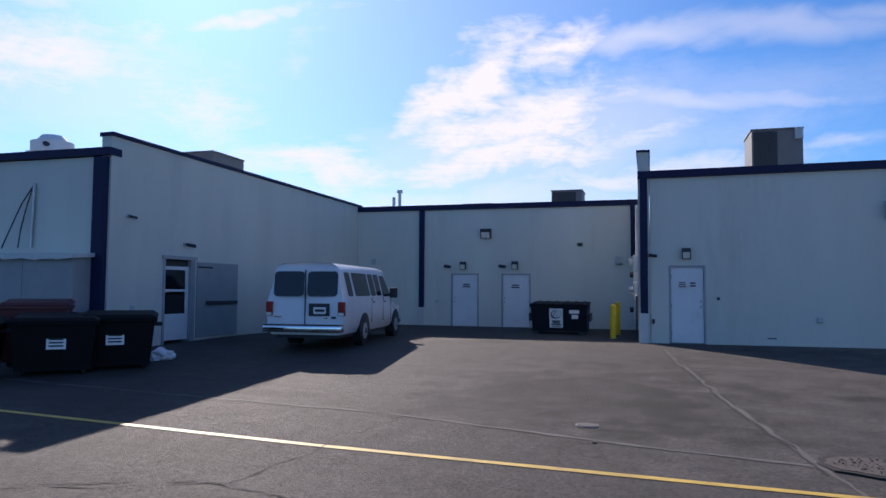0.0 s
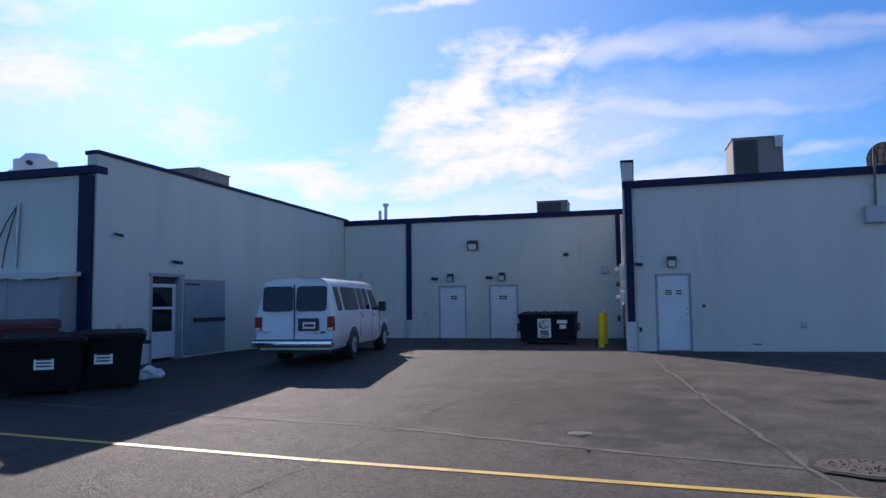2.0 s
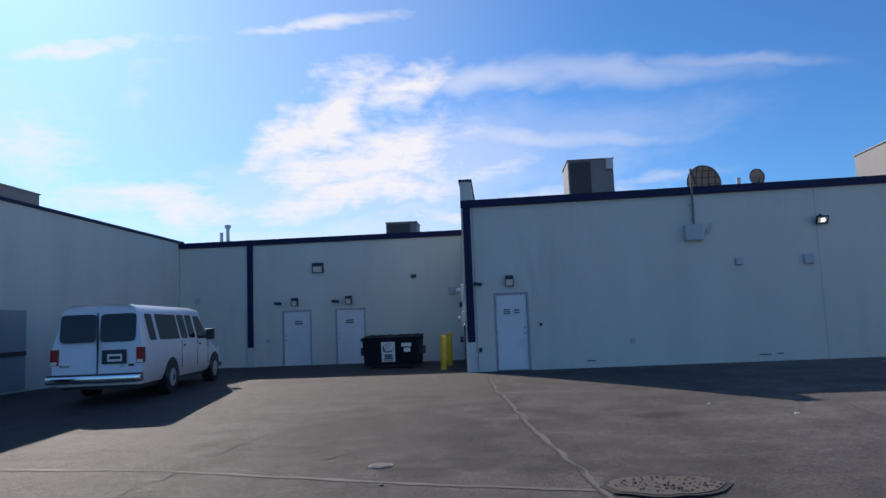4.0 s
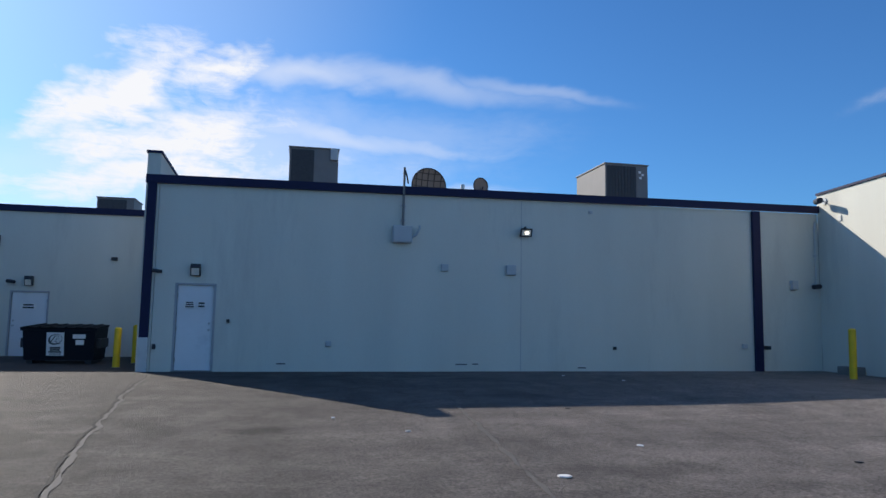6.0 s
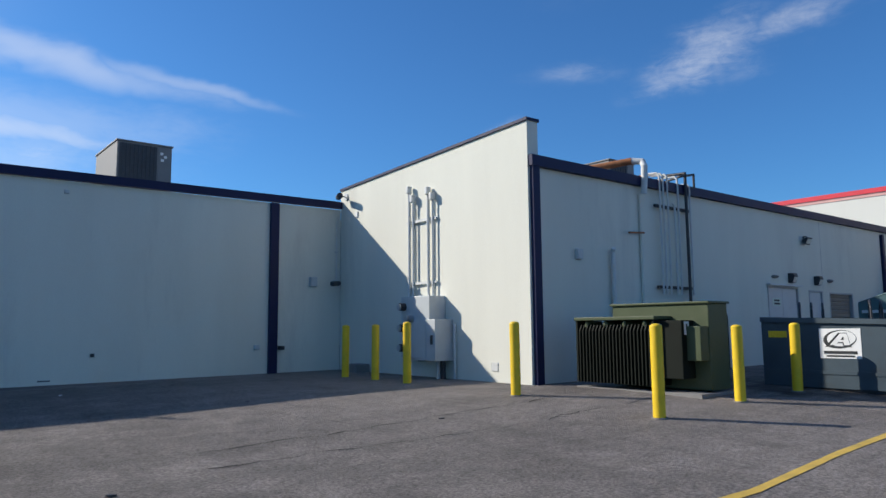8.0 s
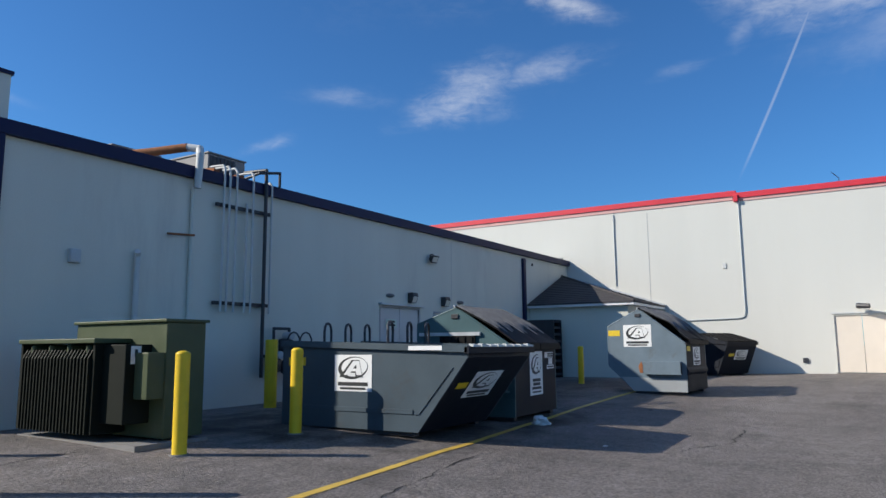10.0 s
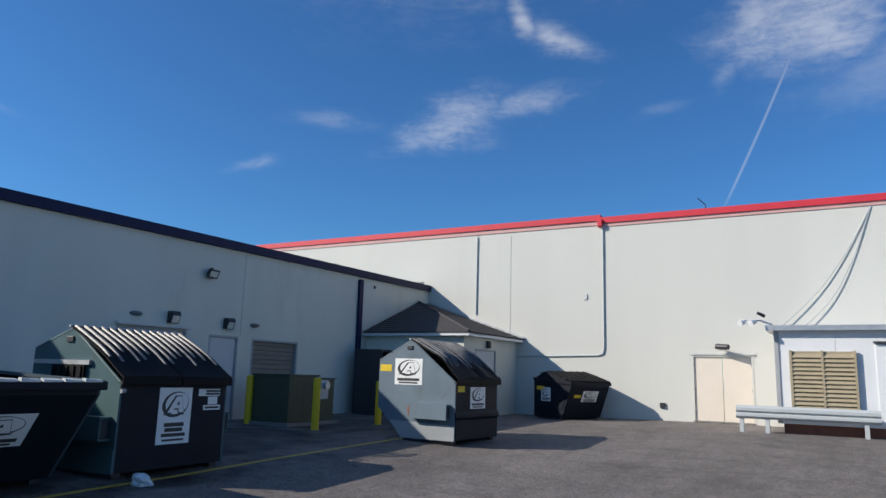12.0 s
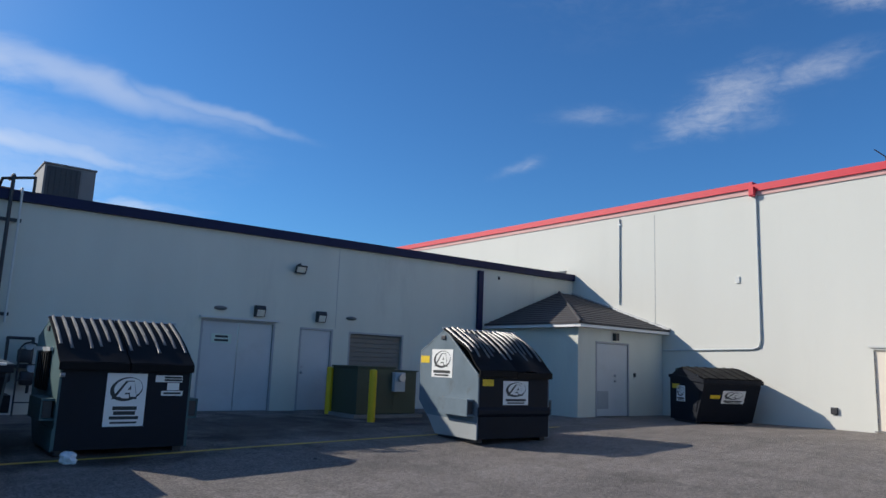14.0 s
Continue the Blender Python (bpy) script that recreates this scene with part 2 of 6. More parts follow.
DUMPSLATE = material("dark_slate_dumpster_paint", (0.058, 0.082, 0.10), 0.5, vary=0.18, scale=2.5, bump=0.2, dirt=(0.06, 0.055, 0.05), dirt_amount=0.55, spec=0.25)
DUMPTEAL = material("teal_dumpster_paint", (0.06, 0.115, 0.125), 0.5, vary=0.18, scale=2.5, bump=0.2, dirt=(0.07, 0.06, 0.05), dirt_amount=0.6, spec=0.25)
# near-black of the dark dumpsters, and of fronts with shade in their colour
DUMPDARK_SHADED = material("dark_and_shaded_dumpster_paint", (0.008, 0.011, 0.018), 0.6, vary=0.2, scale=2.5, bump=0.2, dirt=(0.014, 0.012, 0.010), dirt_amount=0.5, spec=0.2)
RUST = material("rust", (0.28, 0.11, 0.045), 0.9, vary=0.35, scale=9, bump=0.3)
OLIVE = material("olive_transformer_paint", (0.070, 0.088, 0.045), 0.5, vary=0.12, scale=3, dirt=(0.12, 0.13, 0.08), dirt_amount=0.4, spec=0.25)
OLIVEDARK = material("dark_green_fins", (0.008, 0.011, 0.008), 0.65, vary=0.2, scale=4, spec=0.15)
OLIVECAB = material("dark_olive_cabinet", (0.05, 0.065, 0.038), 0.55, vary=0.15, scale=3, dirt=(0.04, 0.045, 0.03), dirt_amount=0.4)
DOORG = material("pale_grey_door_paint", (0.56, 0.57, 0.57), 0.55, vary=0.06, scale=1.6, bump=0.06, dirt=(0.40, 0.40, 0.39), dirt_amount=0.3)
UNITGREY = material("rooftop_unit_paint", (0.19, 0.18, 0.175), 0.6, vary=0.12, scale=3)
UNITDARK = material("rooftop_unit_coil", (0.05, 0.05, 0.055), 0.6, vary=0.3, scale=15)
CONCRETE = material("concrete", (0.22, 0.21, 0.20), 0.9, vary=0.18, scale=4, bump=0.3)
SHINGLE = material("asphalt_shingle", (0.055, 0.052, 0.055), 0.9, vary=0.35, scale=12, fine=90, bump=0.5)
ROOFING = material("flat_roof_membrane", (0.22, 0.22, 0.22), 0.9, vary=0.2, scale=2)
WHITEP = material("white_panel_paint", (0.72, 0.73, 0.74), 0.45, vary=0.04, scale=2, bump=0.05)
VANWHITE = material("white_van_paint", (0.72, 0.73, 0.75), 0.22, vary=0.04, scale=2, bump=0.0)
CHROME = material("chrome", (0.75, 0.75, 0.76), 0.15, metal=1.0, vary=0.05, bump=0.0)
TAIL = material("red_tail_lens", (0.30, 0.01, 0.012), 0.15, vary=0.1, scale=20, bump=0.0)
SIGNW = material("white_sign_sheet", (0.78, 0.78, 0.76), 0.45, vary=0.05, scale=5, bump=0.03)
SIGNK = material("dark_sign_ink", (0.025, 0.028, 0.03), 0.5, vary=0.15, scale=8, bump=0.0)
SIGNY = material("yellow_label", (0.72, 0.50, 0.02), 0.5, vary=0.2, scale=20, bump=0.0)
SIGNG = material("pale_green_notice", (0.55, 0.66, 0.58), 0.5, vary=0.05, scale=10, bump=0.0)
LOUVER = material("tan_louver_paint", (0.36, 0.30, 0.20), 0.6, vary=0.12, scale=4)
BRICKRED = material("red_brown_skirt", (0.20, 0.075, 0.05), 0.85, vary=0.25, scale=6)
PLASTICBAG = material("translucent_bag", (0.75, 0.75, 0.76), 0.3, vary=0.1, scale=20, bump=0.3)
LENSW = material("lamp_lens", (0.75, 0.72, 0.62), 0.25, vary=0.08, scale=10, bump=0.0)
REDBIN = material("red_cart_plastic", (0.10, 0.012, 0.014), 0.45, vary=0.15, scale=4)
LINEY = material("worn_yellow_road_paint", (0.60, 0.40, 0.07), 0.58, vary=0.3, scale=3, fine=40, dirt=(0.12, 0.11, 0.10), dirt_amount=0.95)
LINEW = material("faded_line_paint", (0.10, 0.094, 0.088), 0.85, vary=0.3, scale=3, fine=40, dirt=(0.11, 0.105, 0.10), dirt_amount=0.9)
CRACKM = material("asphalt_crack", (0.02, 0.02, 0.02), 0.95, vary=0.3, scale=6)
FILLER = material("pale_crack_filler", (0.10, 0.093, 0.086), 0.85, vary=0.2, scale=4, dirt=(0.11, 0.105, 0.10), dirt_amount=0.8)
GRAVEL = material("gravel_rubble", (0.075, 0.064, 0.054), 0.95, vary=0.4, scale=20, bump=0.6)

GLASS = bpy.data.materials.new("tinted_glass")
GLASS.use_nodes = True
gb = GLASS.node_tree.nodes["Principled BSDF"]
gb.inputs["Base Color"].default_value = (0.012, 0.013, 0.016, 1)
gb.inputs["Roughness"].default_value = 0.06
gb.inputs["IOR"].default_value = 1.5

LAMPON = bpy.data.materials.new("lit_flood_lamp")
LAMPON.use_nodes = True
lb = LAMPON.node_tree.nodes["Principled BSDF"]
lb.inputs["Emission Color"].default_value = (1.0, 0.93, 0.78, 1)
lb.inputs["Emission Strength"].default_value = 3.0

# asphalt: aggregate grain, worn pale traffic lanes, dark oil stains, painted shade by the dumpsters
ASPHALT = bpy.data.materials.new("worn_asphalt")
ASPHALT.use_nodes = True
an = ASPHALT.node_tree
ab = an.nodes["Principled BSDF"]
ab.inputs["Roughness"].default_value = 0.70
ab.inputs["Specular IOR Level"].default_value = 0.23
geo = an.nodes.new("ShaderNodeNewGeometry")


def anoise(scale, detail, rough, stretch=(1, 1, 1), at=(0, 0, 0)):
    mp = an.nodes.new("ShaderNodeMapping")
    mp.inputs["Scale"].default_value = stretch
    mp.inputs["Location"].default_value = at
    an.links.new(geo.outputs["Position"], mp.inputs[0])
    n = an.nodes.new("ShaderNodeTexNoise")
    n.inputs["Scale"].default_value, n.inputs["Detail"].default_value, n.inputs["Roughness"].default_value = scale, detail, rough
    an.links.new(mp.outputs[0], n.inputs["Vector"])
    return n.outputs[0]


def amap(v, a, b, c, d):
    r = an.nodes.new("ShaderNodeMapRange")
    for i, k in enumerate((a, b, c, d)):
        r.inputs[i + 1].default_value = k
    an.links.new(v, r.inputs[0])
    return r.outputs[0]


def amul(p, q, op="MULTIPLY"):
    n = an.nodes.new("ShaderNodeMath")
    n.operation = op
    an.links.new(p, n.inputs[0])
    an.links.new(q, n.inputs[1])
    return n.outputs[0]


broad = amap(anoise(0.22, 5, 0.6), 0.3, 0.7, 0.86, 1.14)
lanes = amap(anoise(0.8, 4, 0.55, (0.25, 1.3, 1), (3, 1, 0)), 0.3, 0.72, 0.88, 1.14)
blot = amap(anoise(0.55, 6, 0.68, (1, 1, 1), (11, 5, 0)), 0.54, 0.70, 1.0, 0.72)
mottle = amap(anoise(7.0, 6, 0.78, (1, 1, 1), (4, 7, 0)), 0.36, 0.66, 0.84, 1.16)
tracks = amap(anoise(1.3, 5, 0.6, (1.6, 0.22, 1), (7, 2, 0)), 0.5, 0.68, 1.0, 0.84)
scuff = amap(anoise(2.2, 9, 0.75, (0.6, 1.2, 1), (2, 9, 0)), 0.42, 0.72, 0.92, 1.18)
grain = amap(anoise(30, 6, 0.82), 0.36, 0.64, 0.40, 1.72)
speck = anoise(160, 2, 0.6)
warp = an.nodes.new("ShaderNodeTexNoise")
warp.inputs["Scale"].default_value, warp.inputs["Detail"].default_value = 1.4, 5
an.links.new(geo.outputs["Position"], warp.inputs["Vector"])
stain_shade = None
# last five patches, x 20 to 32, paint shade round the dumpsters and wall
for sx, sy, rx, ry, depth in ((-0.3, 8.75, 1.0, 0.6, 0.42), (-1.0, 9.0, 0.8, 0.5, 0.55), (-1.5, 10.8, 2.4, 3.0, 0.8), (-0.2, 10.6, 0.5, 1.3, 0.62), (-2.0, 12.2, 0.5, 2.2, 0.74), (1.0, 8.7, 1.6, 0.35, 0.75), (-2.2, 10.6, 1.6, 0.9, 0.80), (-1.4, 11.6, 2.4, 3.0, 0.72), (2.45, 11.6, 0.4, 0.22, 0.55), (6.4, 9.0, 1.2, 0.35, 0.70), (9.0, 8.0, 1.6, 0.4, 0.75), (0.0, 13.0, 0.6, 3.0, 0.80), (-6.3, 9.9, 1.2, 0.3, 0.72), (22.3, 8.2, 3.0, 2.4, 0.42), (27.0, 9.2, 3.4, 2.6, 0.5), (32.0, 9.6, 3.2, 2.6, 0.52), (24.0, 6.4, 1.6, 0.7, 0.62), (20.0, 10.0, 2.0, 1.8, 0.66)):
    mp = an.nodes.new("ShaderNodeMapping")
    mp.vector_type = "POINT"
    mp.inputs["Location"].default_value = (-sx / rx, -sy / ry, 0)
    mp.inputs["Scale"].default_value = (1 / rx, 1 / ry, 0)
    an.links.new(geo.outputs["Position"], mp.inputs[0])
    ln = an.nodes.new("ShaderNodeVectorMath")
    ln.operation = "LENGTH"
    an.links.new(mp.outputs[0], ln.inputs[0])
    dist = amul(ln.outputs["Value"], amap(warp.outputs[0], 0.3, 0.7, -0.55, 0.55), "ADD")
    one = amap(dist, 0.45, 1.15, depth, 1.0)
    stain_shade = one if stain_shade is None else amul(stain_shade, one)
val = amul(amul(mottle, tracks), amul(amul(amul(amul(broad, lanes), amul(blot, scuff)), grain), stain_shade))
acol = an.nodes.new("ShaderNodeMix")
acol.data_type, acol.blend_type = "RGBA", "MULTIPLY"
acol.inputs[0].default_value = 1.0
acol.inputs[6].default_value = (0.126, 0.112, 0.103, 1)
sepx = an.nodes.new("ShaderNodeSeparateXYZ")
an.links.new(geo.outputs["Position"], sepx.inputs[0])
# base colour grows paler eastward, x 0.5 to 13, with a wavy edge
east_tone = amap(amul(sepx.outputs[0], amap(warp.outputs[0], 0.3, 0.7, -2.5, 2.5), "ADD"), 0.5, 13.0, 0.55, 1.72)
val = amul(val, east_tone)
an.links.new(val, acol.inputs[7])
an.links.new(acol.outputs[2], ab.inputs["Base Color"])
abump = an.nodes.new("ShaderNodeBump")
abump.inputs["Strength"].default_value = 0.65
abump.inputs["Distance"].default_value = 0.02
an.links.new(amul(grain, speck, "ADD"), abump.inputs["Height"])
an.links.new(abump.outputs[0], ab.inputs["Normal"])


# ---- mesh helpers ----
def box(bm, x0, x1, y0, y1, z0, z1, bevel=0.0):
    vs = [bm.verts.new((x, y, z)) for x in (x0, x1) for y in (y0, y1) for z in (z0, z1)]
    fs = [bm.faces.new([vs[i] for i in f]) for f in ((0, 1, 3, 2), (4, 6, 7, 5), (0, 4, 5, 1), (2, 3, 7, 6), (0, 2, 6, 4), (1, 5, 7, 3))]
    if bevel:
        es = list({e for f in fs for e in f.edges})
        bmesh.ops.bevel(bm, geom=es, offset=bevel, segments=2, affect="EDGES", profile=0.5)
    return bm


def hexa(bm, pts):
    """Eight corners: the lower four in order round, then the upper four."""
    v = [bm.verts.new(p) for p in pts]
    for f in ((3, 2, 1, 0), (4, 5, 6, 7), (0, 1, 5, 4), (1, 2, 6, 5), (2, 3, 7, 6), (3, 0, 4, 7)):
        bm.faces.new([v[i] for i in f])
    return bm


def cyl(bm, p, q, r, seg=14, r2=None):
    p, q = Vector(p), Vector(q)
    d = q - p
    m = Matrix.Translation((p + q) / 2) @ d.to_track_quat("Z", "Y").to_matrix().to_4x4()
    bmesh.ops.create_cone(bm, cap_ends=True, segments=seg, radius1=r, radius2=r if r2 is None else r2, depth=d.length, matrix=m)
    return bm


def tube(bm, pts, r, seg=10):
    """A bent pipe through the points, with a ball of the same radius at each bend."""
    for a, b in zip(pts, pts[1:]):
        cyl(bm, a, b, r, seg)
    for p in pts[1:-1]:
        bmesh.ops.create_uvsphere(bm, u_segments=seg, v_segments=6, radius=r * 1.02, matrix=Matrix.Translation(p))
    return bm


def prism(bm, pts, a0, a1, axis="x"):
    """A closed outline carried along an axis. Outline in (y, z) for x, (x, z) for y, (x, y) for z."""
    def at(p, a):
        return {"x": (a, p[0], p[1]), "y": (p[0], a, p[1]), "z": (p[0], p[1], a)}[axis]
    lo = [bm.verts.new(at(p, a0)) for p in pts]
    hi = [bm.verts.new(at(p, a1)) for p in pts]
    bm.faces.new(lo)
    bm.faces.new(hi[::-1])
    for i in range(len(pts)):
        j = (i + 1) % len(pts)
        bm.faces.new((lo[i], hi[i], hi[j], lo[j]))
    return bm


def rounded(x0, x1, z0, z1, r, n=4):
    pts = []
    for cx, cz, a in ((x1 - r, z1 - r, 0), (x0 + r, z1 - r, 90), (x0 + r, z0 + r, 180), (x1 - r, z0 + r, 270)):
        for i in range(n + 1):
            b = radians(a + 90 * i / n)
            pts.append((cx + r * math.cos(b), cz + r * math.sin(b)))
    return pts


def mesh_of(name, bm, mat, smooth=False):
    bmesh.ops.recalc_face_normals(bm, faces=bm.faces)
    me = bpy.data.meshes.new(name)
    bm.to_mesh(me)
    bm.free()
    me.materials.append(mat)
    if smooth:
        for p in me.polygons:
            p.use_smooth = True
        me.set_sharp_from_angle(angle=radians(38))
    return me


def part(name, bm, mat, parent, label="", smooth=False, at=None):
    ob = new(name, mesh_of(name, bm, mat, smooth))
    ob.parent = parent
    if at is not None:
        ob.matrix_basis = at
    return tagged(ob, label)


def thing(name, m, label, category, group="", kind=""):
    ob = new(name)
    ob.empty_display_size = 0.2
    ob.matrix_basis = m
    return tagged(ob, label, category, group, kind)


def solid(name, bm, mat, label, category, m=None, group="", kind="", smooth=False):
    ob = new(name, mesh_of(name, bm, mat, smooth))
    if m is not None:
        ob.matrix_basis = m
    return tagged(ob, label, category, group, kind)


B = bmesh.new


def interp(x, xs, ys):
    return float(np.interp(x, xs, ys))


def ground(x, y):
    zs = interp(x, [-30, 0, 20, 24, 30, 36, 45], [0.12, 0.30, 0.42, 0.47, 0.61, 0.88, 0.90])
    zn = 0.67 + 0.004 * max(min(x, 45), 0)
    ye = interp(x, [-30, 0, 10, 16, 20, 24, 28, 32], [19, 19.5, 18.5, 12.2, 9.6, 10.3, 9.2, 8.0])
    u = max(0.0, min(1.0, (y - 2) / (ye - 2)))
    return zs + (zn - zs) * u * u * (3 - 2 * u)


# ---- ground ----
def axis_steps(lo, hi, step):
    near = list(np.arange(lo, hi + 1e-6, step))
    far = [8, 20, 50, 120, 300, 700, 1500]
    return [lo - f for f in reversed(far)] + near + [hi + f for f in far]


gx, gy = axis_steps(-32, 48, 0.8), axis_steps(-24, 28, 0.8)
verts = [(x, y, ground(x, y)) for y in gy for x in gx]
nx = len(gx)
faces = [(j * nx + i, j * nx + i + 1, (j + 1) * nx + i + 1, (j + 1) * nx + i) for j in range(len(gy) - 1) for i in range(nx - 1)]
gm = bpy.data.meshes.new("ground")
gm.from_pydata(verts, [], faces)
gm.materials.append(ASPHALT)
for p in gm.polygons:
    p.use_smooth = True
tagged(new("ground", gm), "worn grey asphalt lot, stained and cracked, with painted shade by the dumpsters", "asphalt", kind="structure")


# ---- walls ----
class Wall:
    """A straight wall: u runs along its face from p0 to p1, local -y points out of it."""

    def __init__(self, p0, p1):
        self.p0, d = Vector(p0), Vector(p1) - Vector(p0)
        self.length, self.angle = d.length, math.degrees(math.atan2(d.y, d.x))
        self.d = d.normalized()

    def at(self, u, z=0.0):
        p = self.p0 + self.d * u
        return pose(p.x, p.y, z, 0, 0, self.angle)

    def u_of(self, x, y):
        return (Vector((x, y)) - self.p0).dot(self.d)

    def build(self, name, z0, ztop, ztop_end, thick, openings, mat, label):
        us = sorted({0.0, self.length, *[o[0] for o in openings], *[o[1] for o in openings]})
        bm = B()
        for a, b in zip(us, us[1:]):
            ta = ztop + (ztop_end - ztop) * a / self.length
            tb = ztop + (ztop_end - ztop) * b / self.length
            holes = sorted((o[2], o[3]) for o in openings if o[0] <= a + 1e-6 and o[1] >= b - 1e-6)
            z = z0
            for h0, h1 in holes + [(None, None)]:
                ea, eb = (ta, tb) if h0 is None else (h0, h0)
                if ea > z + 1e-4:
                    hexa(bm, [(a, 0, z), (b, 0, z), (b, thick, z), (a, thick, z), (a, 0, ea), (b, 0, eb), (b, thick, eb), (a, thick, ea)])
                z = h1 if h1 else z
        bmesh.ops.remove_doubles(bm, verts=bm.verts, dist=0.0004)
        return solid(name, bm, mat, label, "wall", self.at(0), kind="structure")


WA = Wall((-0.37, 19.72), (17.55, 19.72))
WP = Wall((-0.68, 26.1), (-0.68, 19.70))
WB = Wall((-11.65, 26.1), (-0.68, 26.1))
WV = Wall((-12.4, 13.4), (-11.65, 26.4))
WS = Wall((-34.0, 13.4), (-12.7, 13.4))
WC = Wall((17.56, 19.72), (17.38, 12.2))
WD = Wall((17.685, 12.2), (40.2, 12.2))
WR = Wall((40.2, 30.0), (40.2, -30.0))

D3 = (WA.u_of(0.10, 0), WA.u_of(1.03, 0), 0.60, 2.75)
D1 = (WB.u_of(-7.74, 0), WB.u_of(-6.64, 0), 0.55, 2.68)
D2 = (WB.u_of(-5.76, 0), WB.u_of(-4.64, 0), 0.55, 2.68)
DV = (1.78, 2.98, 0.6, 2.86)
DD = (WD.u_of(27.02, 0), WD.u_of(28.92, 0), 0.7, 2.98)
D5 = (WD.u_of(29.62, 0), WD.u_of(30.60, 0), 0.7, 2.92)
DT = (WD.u_of(31.10, 0), WD.u_of(32.92, 0), 0.7, 2.89)
DW = (30 - 2.56, 30 - 0.80, 0.84, 2.92)

WA.build("wall_a", 0, 5.12, 5.22, 0.3, [D3], STUCCO, "pale grey painted stucco wall with a white door")
WP.build("wall_p", 0, 5.45, 5.83, 0.3, [], STUCCO, "pale grey painted end wall with a raised parapet")
WB.build("wall_b", 0, 5.15, 5.15, 0.3, [D1, D2], STUCCO, "pale grey painted stucco wall with two white doors")
WV.build("wall_v", 0, 5.60, 5.36, 0.3, [DV], STUCCO, "pale grey painted side wall with a sloping parapet")
WS.build("wall_s", 0, 5.10, 5.12, 0.3, [], STUCCO, "pale grey painted stucco wall with conduit")
WC.build("wall_c", 0, 5.76, 6.02, 0.3, [], STUCCO, "sunlit cream-grey stucco side wall with conduits")
WD.build("wall_d", 0, 5.08, 5.22, 0.3, [DD, D5, DT], STUCCO, "grey painted stucco wall with service doors")
WR.build("wall_r", 0, 7.35, 7.35, 0.35, [DW], STUCCO_CREAM, "tall sunlit cream wall with a red coping")


def coping(name, wall, u0, u1, z0, z1, h, out, inn, mat, label, drop=0.0):
    bm = B()
    hexa(bm, [(u0, -out, z0 - drop), (u1, -out, z1 - drop), (u1, inn, z1), (u0, inn, z0), (u0, -out, z0 + h), (u1, -out, z1 + h), (u1, inn, z1 + h), (u0, inn, z0 + h)])
    return solid(name, bm, mat, label, "coping", wall.at(0), kind="structure")


coping("trim_a", WA, -0.31, WA.length - 0.003, 5.10, 5.24, 0.2, 0.10, 0.021, NAVY, "dark navy metal roof fascia")
coping("trim_p", WP, 0, WP.length + 0.03, 5.45, 5.83, 0.06, 0.03, 0.33, NAVY, "dark navy parapet cap")
coping("trim_b", WB, 0.01, WB.length - 0.04, 5.15, 5.15, 0.2, 0.08, 0.35, NAVY, "dark navy metal roof fascia")
coping("trim_v", WV, -0.03, WV.length, 5.60, 5.36, 0.09, 0.05, 0.35, NAVY, "dark navy parapet cap")
coping("trim_s", WS, 0, WS.length + 0.33, 5.12, 5.14, 0.18, 0.12, 0.3, NAVY, "dark navy metal roof fascia")
coping("trim_c", WC, 0.0, WC.length + 0.03, 5.76, 6.02, 0.06, 0.04, 0.33, NAVY, "navy blue parapet cap")
coping("trim_d", WD, -0.29, WD.length - 0.004, 5.08, 5.22, 0.22, 0.12, 0.35, NAVY, "dark navy metal roof fascia")
UST = 30 - 5.40
coping("trim_r", WR, 0, UST - 0.0, 7.44, 7.44, 0.2, 0.08, 0.4, RED, "bright red roof coping")
coping("trim_r_end", WR, UST + 0.002, WR.length, 7.35, 7.35, 0.2, 0.08, 0.4, RED, "bright red roof coping, one step lower")
coping("trim_r_band", WR, 0, UST - 0.12, 7.29, 7.29, 0.149, 0.03, 0.0, PINK, "faded pink-red band below the coping")
coping("trim_r_band_end", WR, UST + 0.05, WR.length, 7.23, 7.23, 0.119, 0.03, 0.0, PINK, "faded pink-red band below the coping")


def roof(name, x0, x1, y0, y1, z):
    solid(name, box(B(), x0, x1, y0, y1, z - 0.2, z), ROOFING, "flat grey roof membrane behind the parapet", "roof", kind="structure")


roof("roof_a", -0.36, 17.54, 20.03, 44, 5.0)
roof("roof_b", -11.3, -0.69, 26.41, 44, 5.0)
roof("roof_w", -34, -12.75, 13.72, 44, 5.0)
roof("roof_d", 17.76, 40.19, 12.51, 44, 5.0)
roof("roof_r", 40.56, 80, -30, 30, 7.0)
for nm, b in (("wall_back", (-34, 40.2, 44, 44.3)), ("wall_west", (-34.3, -34, 13.4, 44)), ("wall_r_south", (40.56, 80, -30.3, -30)), ("wall_r_north", (40.56, 80, 30, 30.3))):
    solid(nm, box(B(), *b, 0, 4.9 if "_r_" not in nm else 6.9), STUCCO, "plain painted rear wall", "wall", kind="structure")


def pilaster(name, wall, u, z0, z1, w=0.22, out=0.1, foot=0.0):
    t = thing(name, wall.at(u), "dark navy box downspout on the wall", "downspout", "downspouts", "structure")
    part("spout", box(B(), -w / 2, w / 2, -out, 0.0, z0 + foot, z1, 0.012), NAVY, t)
    if foot:
        part("spout_foot", box(B(), -w / 2 - 0.01, w / 2 + 0.01, -out - 0.012, 0.0, z0, z0 + foot, 0.012), CONDUIT, t, "white painted lower guard")
    return t


